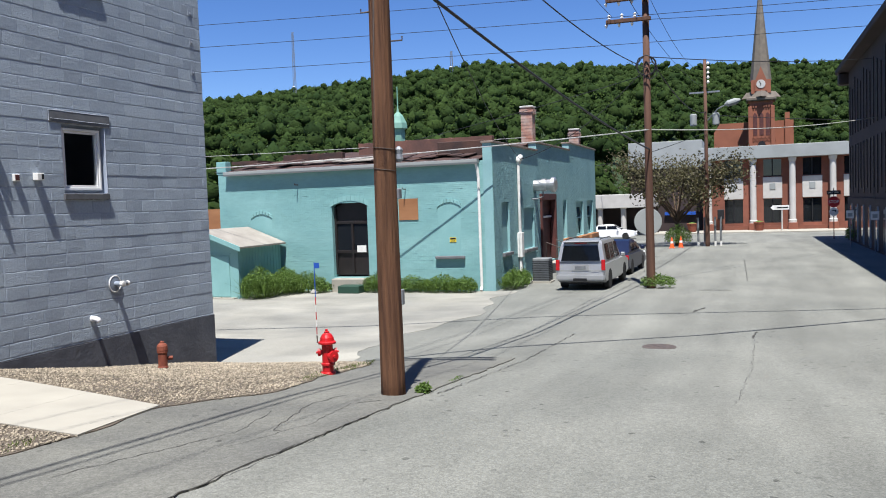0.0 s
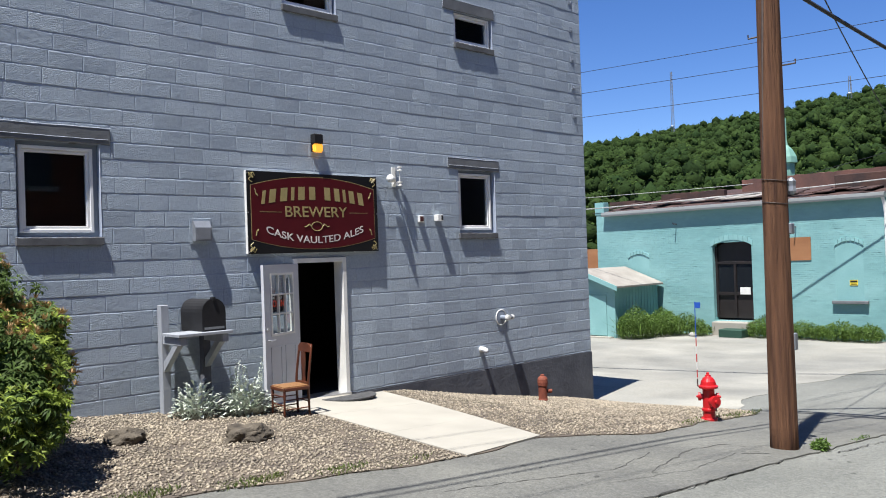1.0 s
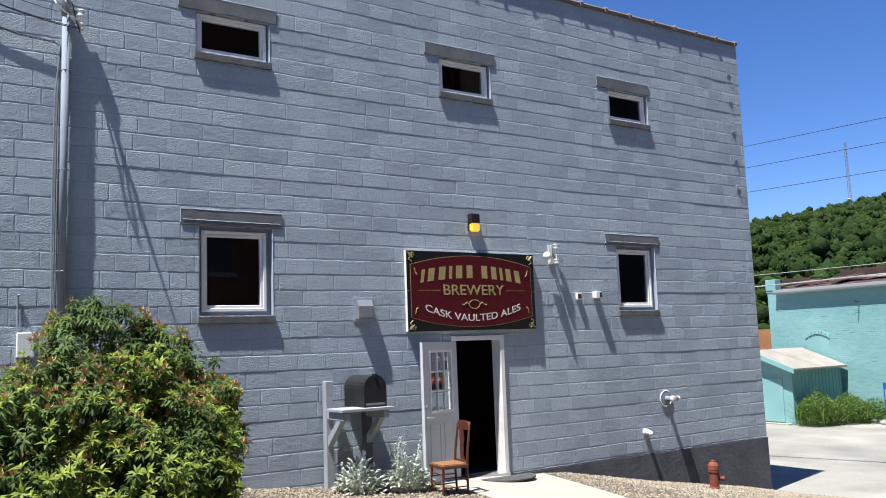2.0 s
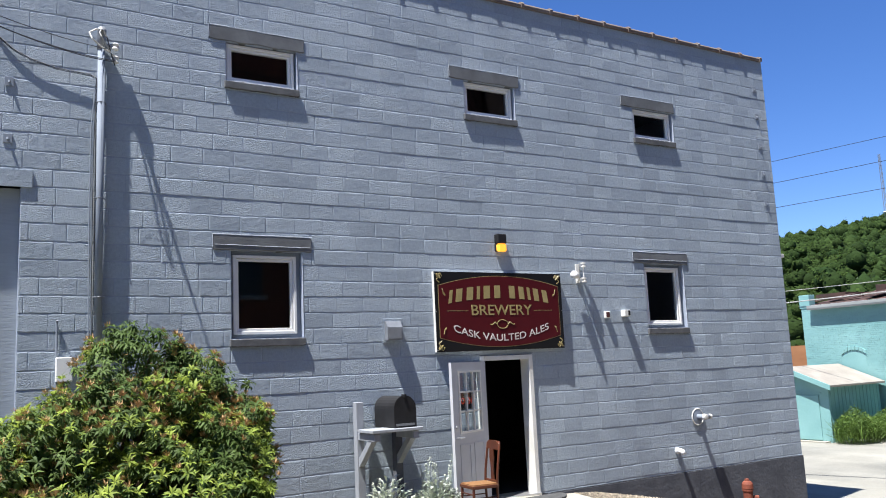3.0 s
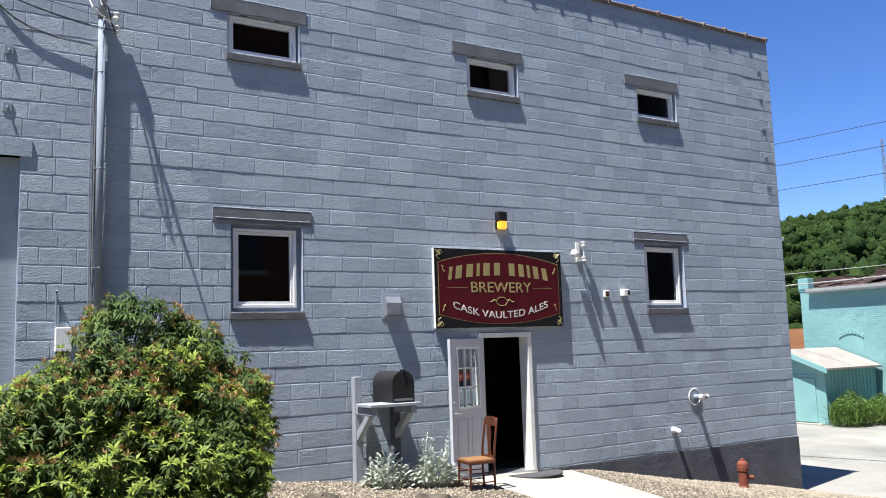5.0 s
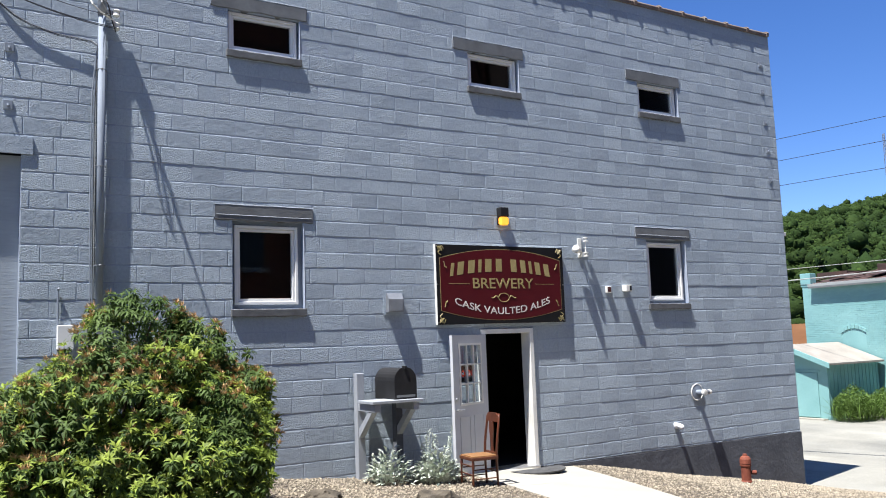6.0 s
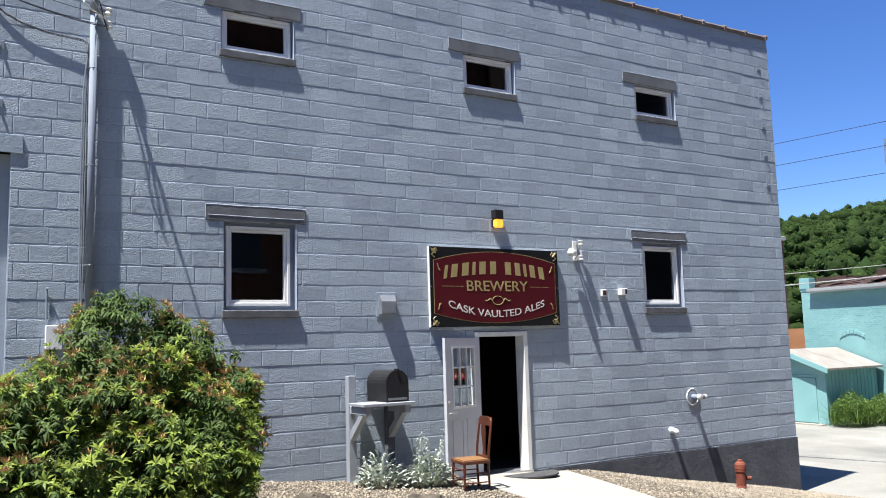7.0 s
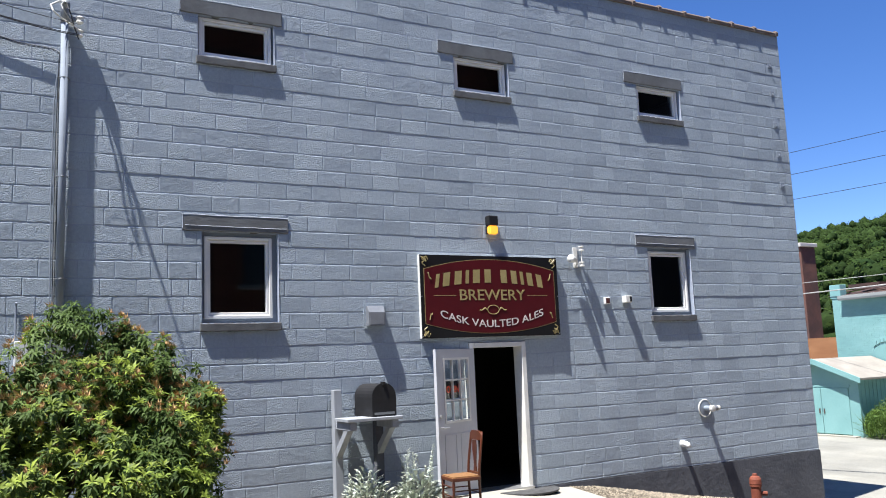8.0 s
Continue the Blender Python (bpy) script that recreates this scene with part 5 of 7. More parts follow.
for i, (a, b_, h) in enumerate(SECT):
    bm = grid_wall((a, b_, -1.7, h), [q for q in S_HOLES if a < q[0] < b_], TY0, TY0 + 0.35)
    part("street_wall", bm, M_TEALBLUE, teal)
    part("coping", box(a - 0.05, b_, TY0 - 0.08, TY0 + 0.4, h, h + 0.08, bev=0.01), M_TERRA, teal, "broken clay coping")
bricks = []
for a, b_, h in SECT:
    bricks += courses(a, b_, -1.4, h, S_HOLES, nr)
ob = boxes_np("street_brickwork", bricks, 0.006, TY0, "y", nr, M_TEALBLUE, 0.0022)
ob.parent = teal
tagged(ob, "rough blue-teal painted brick courses", kind="stuff")
for j, (x0, x1, z0, z1) in enumerate(S_HOLES):
    if j in (0, 1):
        part("blocked_window", box(x0, x1, TY0 + 0.10, TY0 + 0.2, z0, z1), M_TEALBLUE, teal, "bricked-up window painted teal")
        part("sill", box(x0 - 0.1, x1 + 0.1, TY0 - 0.12, TY0 + 0.1, z0 - 0.14, z0 - 0.01, bev=0.01), M_LINTEL, teal)
    elif j == 2:
        d = part("street_door", box(x0, x1, TY0 + 0.2, TY0 + 0.28, z0, z1), M_REDDOOR, teal, "dark red timber door in a wooden surround")
        for q in ((x0 - 0.12, x0 + 0.1, z0, z1), (x1 - 0.1, x1 + 0.12, z0, z1), (x0 - 0.15, x1 + 0.15, z1, z1 + 0.28)):
            part("surround", box(q[0], q[1], TY0 - 0.10, TY0 + 0.19, q[2], q[3], bev=0.01), M_REDDOOR, d)
        part("transom", box(x0 + 0.1, x1 - 0.1, TY0 + 0.12, TY0 + 0.2, 1.25, 1.35), M_WHITE, d)
    else:
        part("pane", box(x0, x1, TY0 + 0.22, TY0 + 0.24, z0, z1), M_TINT, teal, "dark window pane")
        for q in ((x0, x0 + 0.09, z0, z1), (x1 - 0.09, x1, z0, z1), (x0 + 0.09, x1 - 0.09, z0, z0 + 0.09), (x0 + 0.09, x1 - 0.09, z1 - 0.3, z1), (x0 + 0.09, x1 - 0.09, 1.0, 1.07)):
            part("sash_bar", box(q[0], q[1], TY0 + 0.12, TY0 + 0.2, q[2], q[3]), M_TEALBLUE, teal)
        part("sill", box(x0 - 0.15, x1 + 0.15, TY0 - 0.3, TY0 + 0.1, z0 - 0.28, z0 - 0.01, bev=0.02), M_PLY, teal, "brown stone sill with planter")
part("back_wall", box(TX1 - 0.3, TX1, TY0 + 0.36, TY1, -1.6, 5.0), M_OLDBRICK, teal)
part("back_wall", box(TX + 0.4, TX1 - 0.31, TY1 - 0.3, TY1, -1.6, 3.6), M_OLDBRICK, teal)
# roof, gutter, eave
bm = bmesh.new()
nx, ny = 26, 30
g = [[bm.verts.new((TX - 0.05 + 9.0 * i / nx, TY0 + 0.45 + (TY1 - TY0 - 0.3) * j / ny, 3.72 + 1.15 * i / nx + 0.05 * noise.noise(Vector((i * 0.7, j * 0.8, 0))))) for j in range(ny + 1)] for i in range(nx + 1)]
for i in range(nx):
    for j in range(ny):
        bm.faces.new((g[i][j], g[i + 1][j], g[i + 1][j + 1], g[i][j + 1]))
part("roof", bm, M_RUSTROOF, teal, "rusted and patched roof sheets")
part("rear_roof", box(31.5, TX1 - 0.4, TY0 + 0.4, TY1 - 0.4, 4.2, 4.4), M_RUSTROOF, teal)
rr = random.Random(8)
for j in range(22):
    y = TY0 + 1.13 + j * 0.5
    bm = bmesh.new()
    l0 = rr.uniform(0.4, 1.2)
    box(TX + l0, TX + l0 + rr.uniform(0.5, 2.4), y, y + rr.uniform(0.42, 0.6), 0, 0.03, bm)
    for v in bm.verts:
        v.co.z += 3.80 + (v.co.x - TX) * 0.128 + 0.02 * (j % 3)
    part("roof_sheet", bm, M_PALEROOF if j in (8, 9, 10, 11, 13, 14) else M_RUSTROOF, teal)
part("old_parapet", turned(rough_block(0.2, 6.8, -28.8, -28.5, 4.2, 5.05, 0.05, 2.0)), M_OLDBRICK, teal, "crumbling brick parapet behind the roof")
part("old_parapet", turned(rough_block(6.9, 10.0, -27.3, -27.0, 4.0, 4.6, 0.05, 7.0)), M_RUSTROOF, teal)
part("old_parapet", box(24.2, 24.4, -0.7, 1.2, 3.9, 4.55, bev=0.02), M_RUSTROOF, teal)
part("gutter", slab([(TX - 0.26, 3.60), (TX - 0.24, 3.53), (TX - 0.10, 3.53), (TX - 0.02, 3.58), (TX - 0.02, 3.72), (TX - 0.26, 3.70)], TY0 + 0.5, 9.98), M_GREYROOF, teal, "pale metal gutter")
part("downspout", tube([(TX - 0.14, -1.02, 3.55), (TX - 0.10, -1.06, 3.3), (TX - 0.07, -1.08, 3.0), (TX - 0.07, -1.08, -1.05), (TX - 0.18, -1.08, -1.18)], 0.055, 10), M_WHITE, teal, "white downspout")
# arched doors
dd_ = part("double_door", slab(arch(3.57, 5.12, -0.62, 2.28, 0.22), TX + 0.26, TX + 0.30, axis="x"), M_DARKDOOR, teal, "dark brown glazed double door")
for y0, y1, z0, z1 in ((3.57, 3.66, -0.6, 2.1), (5.03, 5.12, -0.6, 2.1), (4.30, 4.39, -0.6, 1.42), (3.66, 5.03, 1.42, 1.52), (3.66, 4.30, 0.25, 0.37), (4.39, 5.03, 0.25, 0.37)):
    part("door_rail", box(TX + 0.19, TX + 0.259, y0, y1, z0, z1, bev=0.006), M_DARKDOOR, dd_)
for y0 in (3.68, 4.41):
    part("pane", box(TX + 0.235, TX + 0.245, y0, y0 + 0.6, 0.38, 1.40), M_TINT, dd_)
part("notice", box(TX + 0.18, TX + 0.19, 3.75, 4.15, 0.28, 0.55), M_WHITE, dd_, "white paper notice")
for i in range(9):
    u0, u1 = i / 9, (i + 1) / 9
    a0, a1 = [3.50 + 1.69 * u for u in (u0, u1)]
    zz = lambda y: 2.10 + 0.24 * math.sin(math.pi * (y - 3.50) / 1.69) ** 0.8
    part("arch_brick", slab([(a0 + 0.01, zz(a0)), (a1 - 0.01, zz(a1)), (a1 - 0.01, zz(a1) + 0.2), (a0 + 0.01, zz(a0) + 0.2)], TX - 0.02, TX + 0.2, axis="x"), M_TEAL, teal)
part("doorstep", box(TX - 0.5, TX + 0.25, 3.5, 5.0, -1.35, -0.72, bev=0.02), M_CONC, teal, "worn concrete doorstep")
for nm, a0, a1, z0, z1 in (("blocked_window", -0.30, 0.59, 0.10, 2.13), ("blocked_window", 7.90, 8.85, 0.20, 1.9)):
    part(nm, slab(arch(a0, a1, z0, z1, 0.16), TX - 0.004, TX + 0.1, axis="x"), M_TEALFLAT, teal, "blocked arched window painted teal")
    for i in range(7):
        b0, b1 = a0 - 0.03 + (a1 - a0 + 0.06) * i / 7, a0 - 0.03 + (a1 - a0 + 0.06) * (i + 1) / 7
        zz = lambda y: z1 - 0.15 + 0.17 * math.sin(math.pi * min(max((y - a0) / (a1 - a0), 0), 1)) ** 0.8
        part("arch_brick", slab([(b0 + 0.008, zz(b0)), (b1 - 0.008, zz(b1)), (b1 - 0.008, zz(b1) + 0.13), (b0 + 0.008, zz(b0) + 0.13)], TX - 0.035, TX, axis="x"), M_TEAL, teal)
part("sill", box(TX - 0.14, TX, -0.45, 0.72, 0.0, 0.11, bev=0.015), M_LINTEL, teal, "grey stone sill")
nt = thing("warning_notice", (TX - 0.015, 0.02, 0.72), "small yellow and black notice", "notice")
part("sheet", box(-0.006, 0.0, -0.13, 0.13, -0.09, 0.09), M_YELLOW, nt)
part("black_bar", box(-0.009, -0.0061, -0.11, 0.11, 0.01, 0.075), M_BLACK, nt)
part("black_bar", box(-0.009, -0.0061, -0.09, 0.09, -0.06, -0.03), M_BLACK, nt)
single("plywood_board", box(-0.03, -0.012, -0.40, 0.40, -0.41, 0.41), M_PLY, (TX, 1.80, 1.92), "weathered brown plywood board on the wall", "board")
for y, z in ((2.35, 1.55), (6.6, 3.05), (1.9, 2.7)):
    single("wall_hook", tube([(0, 0, 0), (-0.25, 0, 0), (-0.28, 0, 0.05)], 0.02, 6), M_IRON, (TX, y, z), "short iron hook on the brick wall", "hook", "wall hooks")
# chimneys
M_CHIM = surf("mottled_chimney_brick", (0.36, 0.17, 0.12), (0.45, 0.36, 0.31), 2.5, 0.9, 0.006, 14, grain=0.3, island=0.25)
for x, w, z0, z1 in ((30.5, 0.54, 4.2, 6.38), (41.4, 0.56, 4.4, 6.12)):
    c = thing("chimney", (x, -0.95, z0), "weathered red brick chimney with corbelled top", "chimney", "chimneys")
    bm = bmesh.new()
    h = z1 - z0
    n = int(h / 0.075)
    for k in range(n):
        o = 0.05 if k > n - 5 and k < n - 1 else 0.0
        for i in range(4):
            a = -w / 2 - o + (w + 2 * o) * i / 4 + (0.03 if k % 2 else 0)
            box(a, a + (w + 2 * o) / 4 - 0.012, -w / 2 - o, w / 2 + o, k * 0.075, k * 0.075 + 0.066, bm)
    part("brickwork", bm, M_CHIM, c, kind="stuff")
    part("mortar_core", box(-w / 2 + 0.006, w / 2 - 0.006, -w / 2 + 0.004, w / 2 - 0.004, -0.4, h - 0.05), M_CHIM, c)
    part("cap", box(-w / 2 - 0.04, w / 2 + 0.04, -w / 2 - 0.04, w / 2 + 0.04, h - 0.03, h + 0.06, bev=0.02), M_LIME, c)
# fittings on the street side
m2 = thing("service_mast", (25.75, TY0, -1.1), "white conduit service mast on the teal wall", "conduit")
part("conduit", tube([(0, -0.10, 0.1), (0, -0.10, 4.75)], 0.06, 10), M_WHITE, m2)
part("weatherhead", tube([(0, -0.10, 4.7), (0.05, -0.10, 4.92), (0.25, -0.12, 4.98), (0.35, -0.12, 4.85)], [0.09, 0.12, 0.12, 0.07], 10), M_WHITE, m2, smooth=True)
part("meter_box", box(-0.12, 0.22, -0.2, 0, 0.9, 1.9, bev=0.01), M_WHITE, m2)
duct = thing("roof_vent_duct", (28.7, TY0, 2.75), "silver ribbed vent duct out of the wall", "duct")
b = bmesh.new()
tube([(0, 0, 0), (0, -0.35, 0), (0, -0.36, 0), (0, -0.55, 0), (0, -0.56, 0), (0, -0.8, 0)], [0.24, 0.24, 0.28, 0.28, 0.24, 0.26], 18, b)
part("duct", b, M_ALU, duct)
part("hood", tube([(0, -0.8, 0), (0, -0.95, 0), (0, -1.0, 0)], [0.33, 0.33, 0.25], 18), M_ALU, duct)
part("drain", tube([(0, -0.4, -0.24), (0, -0.4, -0.5), (-0.4, -0.2, -0.6), (-0.5, -0.02, -0.6)], 0.03, 6), M_HOSE, duct)
ac = thing("air_conditioner", gz(25.65, -2.62), "dark grey outdoor air conditioning unit", "air conditioner")
ac.scale = (0.8, 0.8, 0.92)
part("body", box(-0.42, 0.42, -0.42, 0.42, 0.08, 1.08, bev=0.03), M_HOSE, ac)
part("base_pad", box(-0.5, 0.5, -0.5, 0.5, -0.05, 0.08), M_CONC, ac)
for i in range(11):
    z = 0.16 + i * 0.078
    part("louvre", box(-0.435, 0.435, -0.435, 0.435, z, z + 0.02), M_BLACK, ac)
steps_ = thing("entrance_steps", gz(31.2, -2.44), "worn concrete entrance steps with iron handrail", "steps")
for i in range(3):
    part("step", box(-1.2, 1.2, -0.5 + 0.28 * i, 0.82, -0.1 + 0.17 * i, 0.07 + 0.17 * i, bev=0.012), M_CONC, steps_)
for x in (-1.1, 1.1):
    part("handrail", tube([(x, -0.4, 0), (x, -0.4, 0.95), (x, 0.7, 1.4), (x, 0.7, 0.5)], 0.025, 6), M_IRON, steps_)

# shed against the teal wall
shed = thing("garden_shed", (19.3, 9.0, ground_z(19.3, 9.0)), "small teal board shed with a pale peeling roof", "shed")
g0 = ground_z(19.3, 9.0)
E_, R_ = 0.78 - g0, 1.36 - g0
part("gable_wall", slab([(-1.5, -0.1), (1.5, -0.1), (1.5, E_ - 0.05), (0, R_ - 0.08), (-1.5, E_ - 0.05)], 0.0, 0.08, axis="x"), M_TEALFLAT, shed)
for y in (-1.5, 1.42):
    part("side_wall", box(0.081, 3.0, y, y + 0.08, -0.1, E_ - 0.03), M_TEALFLAT, shed)
for i in range(14):
    part("batten", box(0.12 + i * 0.21, 0.15 + i * 0.21, -1.512, -1.50, 0.0, E_ - 0.05), M_TEALFLAT, shed)
for s in (-1, 1):
    bm = slab([(s * 1.75, E_ - 0.10), (0, R_), (0, R_ + 0.06), (s * 1.75, E_ - 0.03)], -0.25, 3.02, axis="x")
    part("roof", bm, M_PALEROOF, shed, "pale peeling roof felt")
    bm = slab([(s * 1.78, E_ - 0.20), (0, R_ - 0.12), (0, R_ + 0.07), (s * 1.78, E_ - 0.02)], -0.28, -0.251, axis="x")
    part("bargeboard", bm, M_TEALFLAT, shed)
for y0, y1 in ((-0.05, 1.0), (-1.12, -0.07)):
    d = part("shed_door", box(-0.03, -0.002, y0, y1, 0.08, 1.62, bev=0.004), M_TEALFLAT, shed)
    part("latch", box(-0.05, -0.03, y1 - 0.1 if y0 < -0.5 else y0 + 0.06, y1 - 0.05 if y0 < -0.5 else y0 + 0.11, 0.75, 0.92), M_IRON, d)
part("door_header", box(-0.02, -0.002, -1.2, 1.1, 1.66, 1.72), M_TEALFLAT, shed)
part("sill", box(-0.25, 0.0, -1.4, 1.3, -0.1, 0.05), M_CONC, shed)

# weeds along the teal wall
for i, (x, y, r, h, n) in enumerate(((19.6, 6.8, (0.7, 0.6), 1.15, 1500), (20.9, 6.5, (0.9, 0.6), 1.0, 1500), (21.6, 5.9, (0.5, 0.8), 0.8, 900), (21.9, 7.0, (0.4, 0.6), 0.9, 700), (21.6, 5.2, (0.5, 0.3), 0.45, 300), (21.9, 2.9, (0.45, 0.7), 0.75, 900), (22.0, 1.6, (0.35, 0.8), 0.6, 900), (21.9, 0.3, (0.45, 0.8), 0.65, 1000), (21.9, -0.6, (0.45, 0.4), 0.6, 500), (23.4, -2.05, (0.9, 0.4), 0.75, 900), (24.9, -2.0, (0.5, 0.3), 0.6, 400))):
    weeds(x, y, r, h * 0.9, int(n * 1.4), 60 + i, "dense green weeds along the teal wall", leaf_l=0.085)
    weeds(x, y, (r[0] * 1.15, r[1] * 1.1), h * 0.75, int(n * 0.22), 160 + i, "tall grass among the weeds at the wall", M_GREEN2, leafy=False, leaf_l=0.34)
weeds(23.3, -7.4, (0.5, 0.6), 0.45, 700, 90, "weeds round the pole's foot", leaf_l=0.085)
weeds(19.6, 9.0, (0.5, 2.2), 0.12, 500, 91, "short grass before the shed", M_GRASS, leafy=False)
single("litter", box(-0.25, 0.25, -0.15, 0.15, 0.0, 0.16, bev=0.05, seg=2), M_LIME, gz(21.3, 5.35), "crumpled white litter by the weeds", "litter")
single("crate", box(-0.3, 0.3, -0.45, 0.45, 0, 0.3, bev=0.02), surf("dark_green_plastic", (0.02, 0.06, 0.04), None, 3, 0.6), gz(21.55, 3.95), "dark green plastic crate by the doorstep", "crate")


# ---- cars ----
def car(name, loc, turn, paint, label, L, Wd, H, suv):
    """A car along +x with its rear at x = 0."""
    c = thing(name, loc, label, "car", "parked cars", turn=turn)
    w = Wd / 2
    if suv:
        low = [(0.02, 0.45), (0.0, 0.72), (0.05, 1.05), (L * 0.72, 1.08), (L * 0.96, 0.95), (L, 0.75), (L, 0.38), (L * 0.9, 0.26), (0.25, 0.28)]
        top = [(0.06, 1.06), (0.22, H - 0.12), (0.42, H), (L * 0.45, H + 0.01), (L * 0.55, H - 0.06), (L * 0.70, 1.08)]
    else:
        low = [(0.02, 0.38), (0.0, 0.70), (0.10, 0.95), (L * 0.70, 0.92), (L * 0.95, 0.75), (L, 0.55), (L, 0.3), (L * 0.9, 0.2), (0.2, 0.22)]
        top = [(L * 0.06, 0.94), (L * 0.24, H - 0.05), (L * 0.38, H), (L * 0.5, H - 0.02), (L * 0.72, 0.92)]
    bm = slab(low, -w, w)
    bmesh.ops.bevel(bm, geom=bm.edges[:], offset=0.06, segments=2, affect="EDGES")
    body = part("body", bm, paint, c, smooth=False)
    bm = slab(top, -w + 0.04, w - 0.04)
    for v in bm.verts:
        k = (v.co.z - top[0][1]) / (H - top[0][1])
        v.co.y *= 1 - 0.16 * max(k, 0)
    bmesh.ops.bevel(bm, geom=bm.edges[:], offset=0.035, segments=2, affect="EDGES")
    cab = part("cabin", bm, paint, c)
    # glass
    zs0, zs1 = top[0][1] + 0.06, H - 0.14
    yy = lambda z: (w - 0.035) * (1 - 0.16 * (z - top[0][1]) / (H - top[0][1]))
    spans = ((0.55, 1.35), (1.45, 2.35), (2.45, 3.15)) if suv else ((L * 0.22, L * 0.40), (L * 0.41, L * 0.62))
    for s in (-1, 1):
        for a, b_ in spans:
            bm = bmesh.new()
            lo = [bm.verts.new((x, s * (yy(z) + 0.006), z)) for x, z in ((a, zs0), (b_ + (0.15 if b_ == spans[-1][1] else 0), zs0), (b_ - (0.15 if b_ == spans[-1][1] else 0), zs1), (a + 0.04, zs1))]
            bm.faces.new(lo if s < 0 else lo[::-1])
            bmesh.ops.solidify(bm, geom=bm.faces[:], thickness=0.012)
            part("side_window", bm, M_TINT, cab)
        part("mirror", box(spans[-1][1] + 0.05, spans[-1][1] + 0.2, min(s * (w + 0.02), s * (w + 0.2)), max(s * (w + 0.02), s * (w + 0.2)), zs0 - 0.05, zs0 + 0.12, bev=0.03), paint, c)
        for wx in (0.19 * L, 0.80 * L):
            r = 0.39 if suv else 0.33
            tyre = lathe([(r * 0.62, -0.11), (r * 0.95, -0.12), (r, -0.08), (r, 0.08), (r * 0.95, 0.12), (r * 0.62, 0.11)], 24)
            wh = part("wheel", tyre, M_TYRE, c)
            wh.matrix_basis = pose(wx, s * (w - 0.11), r, 90, 0, 0)
            part("rim", lathe([(r * 0.62, -0.10), (r * 0.6, -0.06), (r * 0.2, -0.08), (r * 0.2, 0.08), (r * 0.6, 0.06), (r * 0.62, 0.10)], 18), M_ALU, wh)
        bm = box(-0.025, 0.06, min(s * (w - 0.15), s * (w + 0.004)), max(s * (w - 0.15), s * (w + 0.004)), 0.76 if suv else 0.68, 1.16 if suv else 0.86, bev=0.015)
        part("tail_light", bm, M_REDLAMP, c, "red tail light")
        part("head_light", box(L - 0.12, L + 0.01, min(s * (w - 0.4), s * (w - 0.02)), max(s * (w - 0.4), s * (w - 0.02)), 0.6, 0.75, bev=0.02), M_VINYL, c)
        part("door_handle", box(2.1, 2.3, min(s * w, s * (w + 0.03)), max(s * w, s * (w + 0.03)), 0.92, 0.95), paint, c)
    if suv:
        bm = bmesh.new()
        q = [(0.045, -0.80, 1.12), (0.045, 0.80, 1.12), (0.19, 0.70, H - 0.17), (0.19, -0.70, H - 0.17)]
        bm.faces.new([bm.verts.new(p) for p in q][::-1])
        bmesh.ops.solidify(bm, geom=bm.faces[:], thickness=0.02)
        part("rear_window", bm, M_TINT, cab)
        part("bumper", box(-0.10, 0.2, -w + 0.02, w - 0.02, 0.38, 0.62, bev=0.05, seg=2), paint, c)
        part("number_plate", box(-0.02, 0.0, -0.22, 0.22, 0.80, 0.92), M_HOSE, c)
        part("plate_recess", box(-0.012, 0.02, -0.36, 0.36, 0.76, 0.98), M_CARSILVER, c)
        part("hitch_cover", box(-0.115, -0.05, -0.28, 0.28, 0.36, 0.47), M_BLACK, c)
        part("roof_rail", tube([(0.6, 0.7, H + 0.0), (0.7, 0.7, H + 0.05), (2.6, 0.7, H + 0.05), (2.7, 0.7, H)], 0.02, 6), M_BLACK, c)
        part("roof_rail", tube([(0.6, -0.7, H + 0.0), (0.7, -0.7, H + 0.05), (2.6, -0.7, H + 0.05), (2.7, -0.7, H)], 0.02, 6), M_BLACK, c)
        part("brake_light", box(0.15, 0.24, -0.25, 0.25, H - 0.10, H - 0.06), M_REDLAMP, c)
        part("spoiler", box(0.12, 0.45, -0.72, 0.72, H - 0.05, H - 0.005, bev=0.015), paint, c)
        part("badge", box(-0.006, 0.02, -0.75, -0.45, 0.70, 0.74), M_ALU, c)
    else:
        bm = bmesh.new()
        q = [(L * 0.085, -0.62, 0.99), (L * 0.085, 0.62, 0.99), (L * 0.225, 0.52, H - 0.10), (L * 0.225, -0.52, H - 0.10)]
        bm.faces.new([bm.verts.new(p) for p in q][::-1])
        bmesh.ops.solidify(bm, geom=bm.faces[:], thickness=0.02)
        part("rear_window", bm, M_TINT, cab)
        bm = bmesh.new()
        q = [(L * 0.71, -0.66, 0.97), (L * 0.71, 0.66, 0.97), (L * 0.52, 0.54, H - 0.07), (L * 0.52, -0.54, H - 0.07)]
        bm.faces.new([bm.verts.new(p) for p in q])
        bmesh.ops.solidify(bm, geom=bm.faces[:], thickness=0.02)
        part("windscreen", bm, M_TINT, cab)
        part("number_plate", box(-0.02, 0.01, -0.2, 0.2, 0.55, 0.66), M_LIME, c)
    part("underbody", box(0.4, L - 0.4, -w + 0.25, w - 0.25, 0.2, 0.32), M_BLACK, c)
    return c


suv = car("sport_utility_vehicle", gz(22.3, -4.80), -2, M_CARSILVER, "silver sport utility vehicle parked by the teal wall", 5.2, 2.02, 1.86, True)
suv.scale = (0.92, 0.88, 0.95)
car("sedan", gz(28.4, -4.78), -2, M_CARBLUE, "dark blue sedan parked ahead on the street", 4.7, 1.82, 1.46, False)
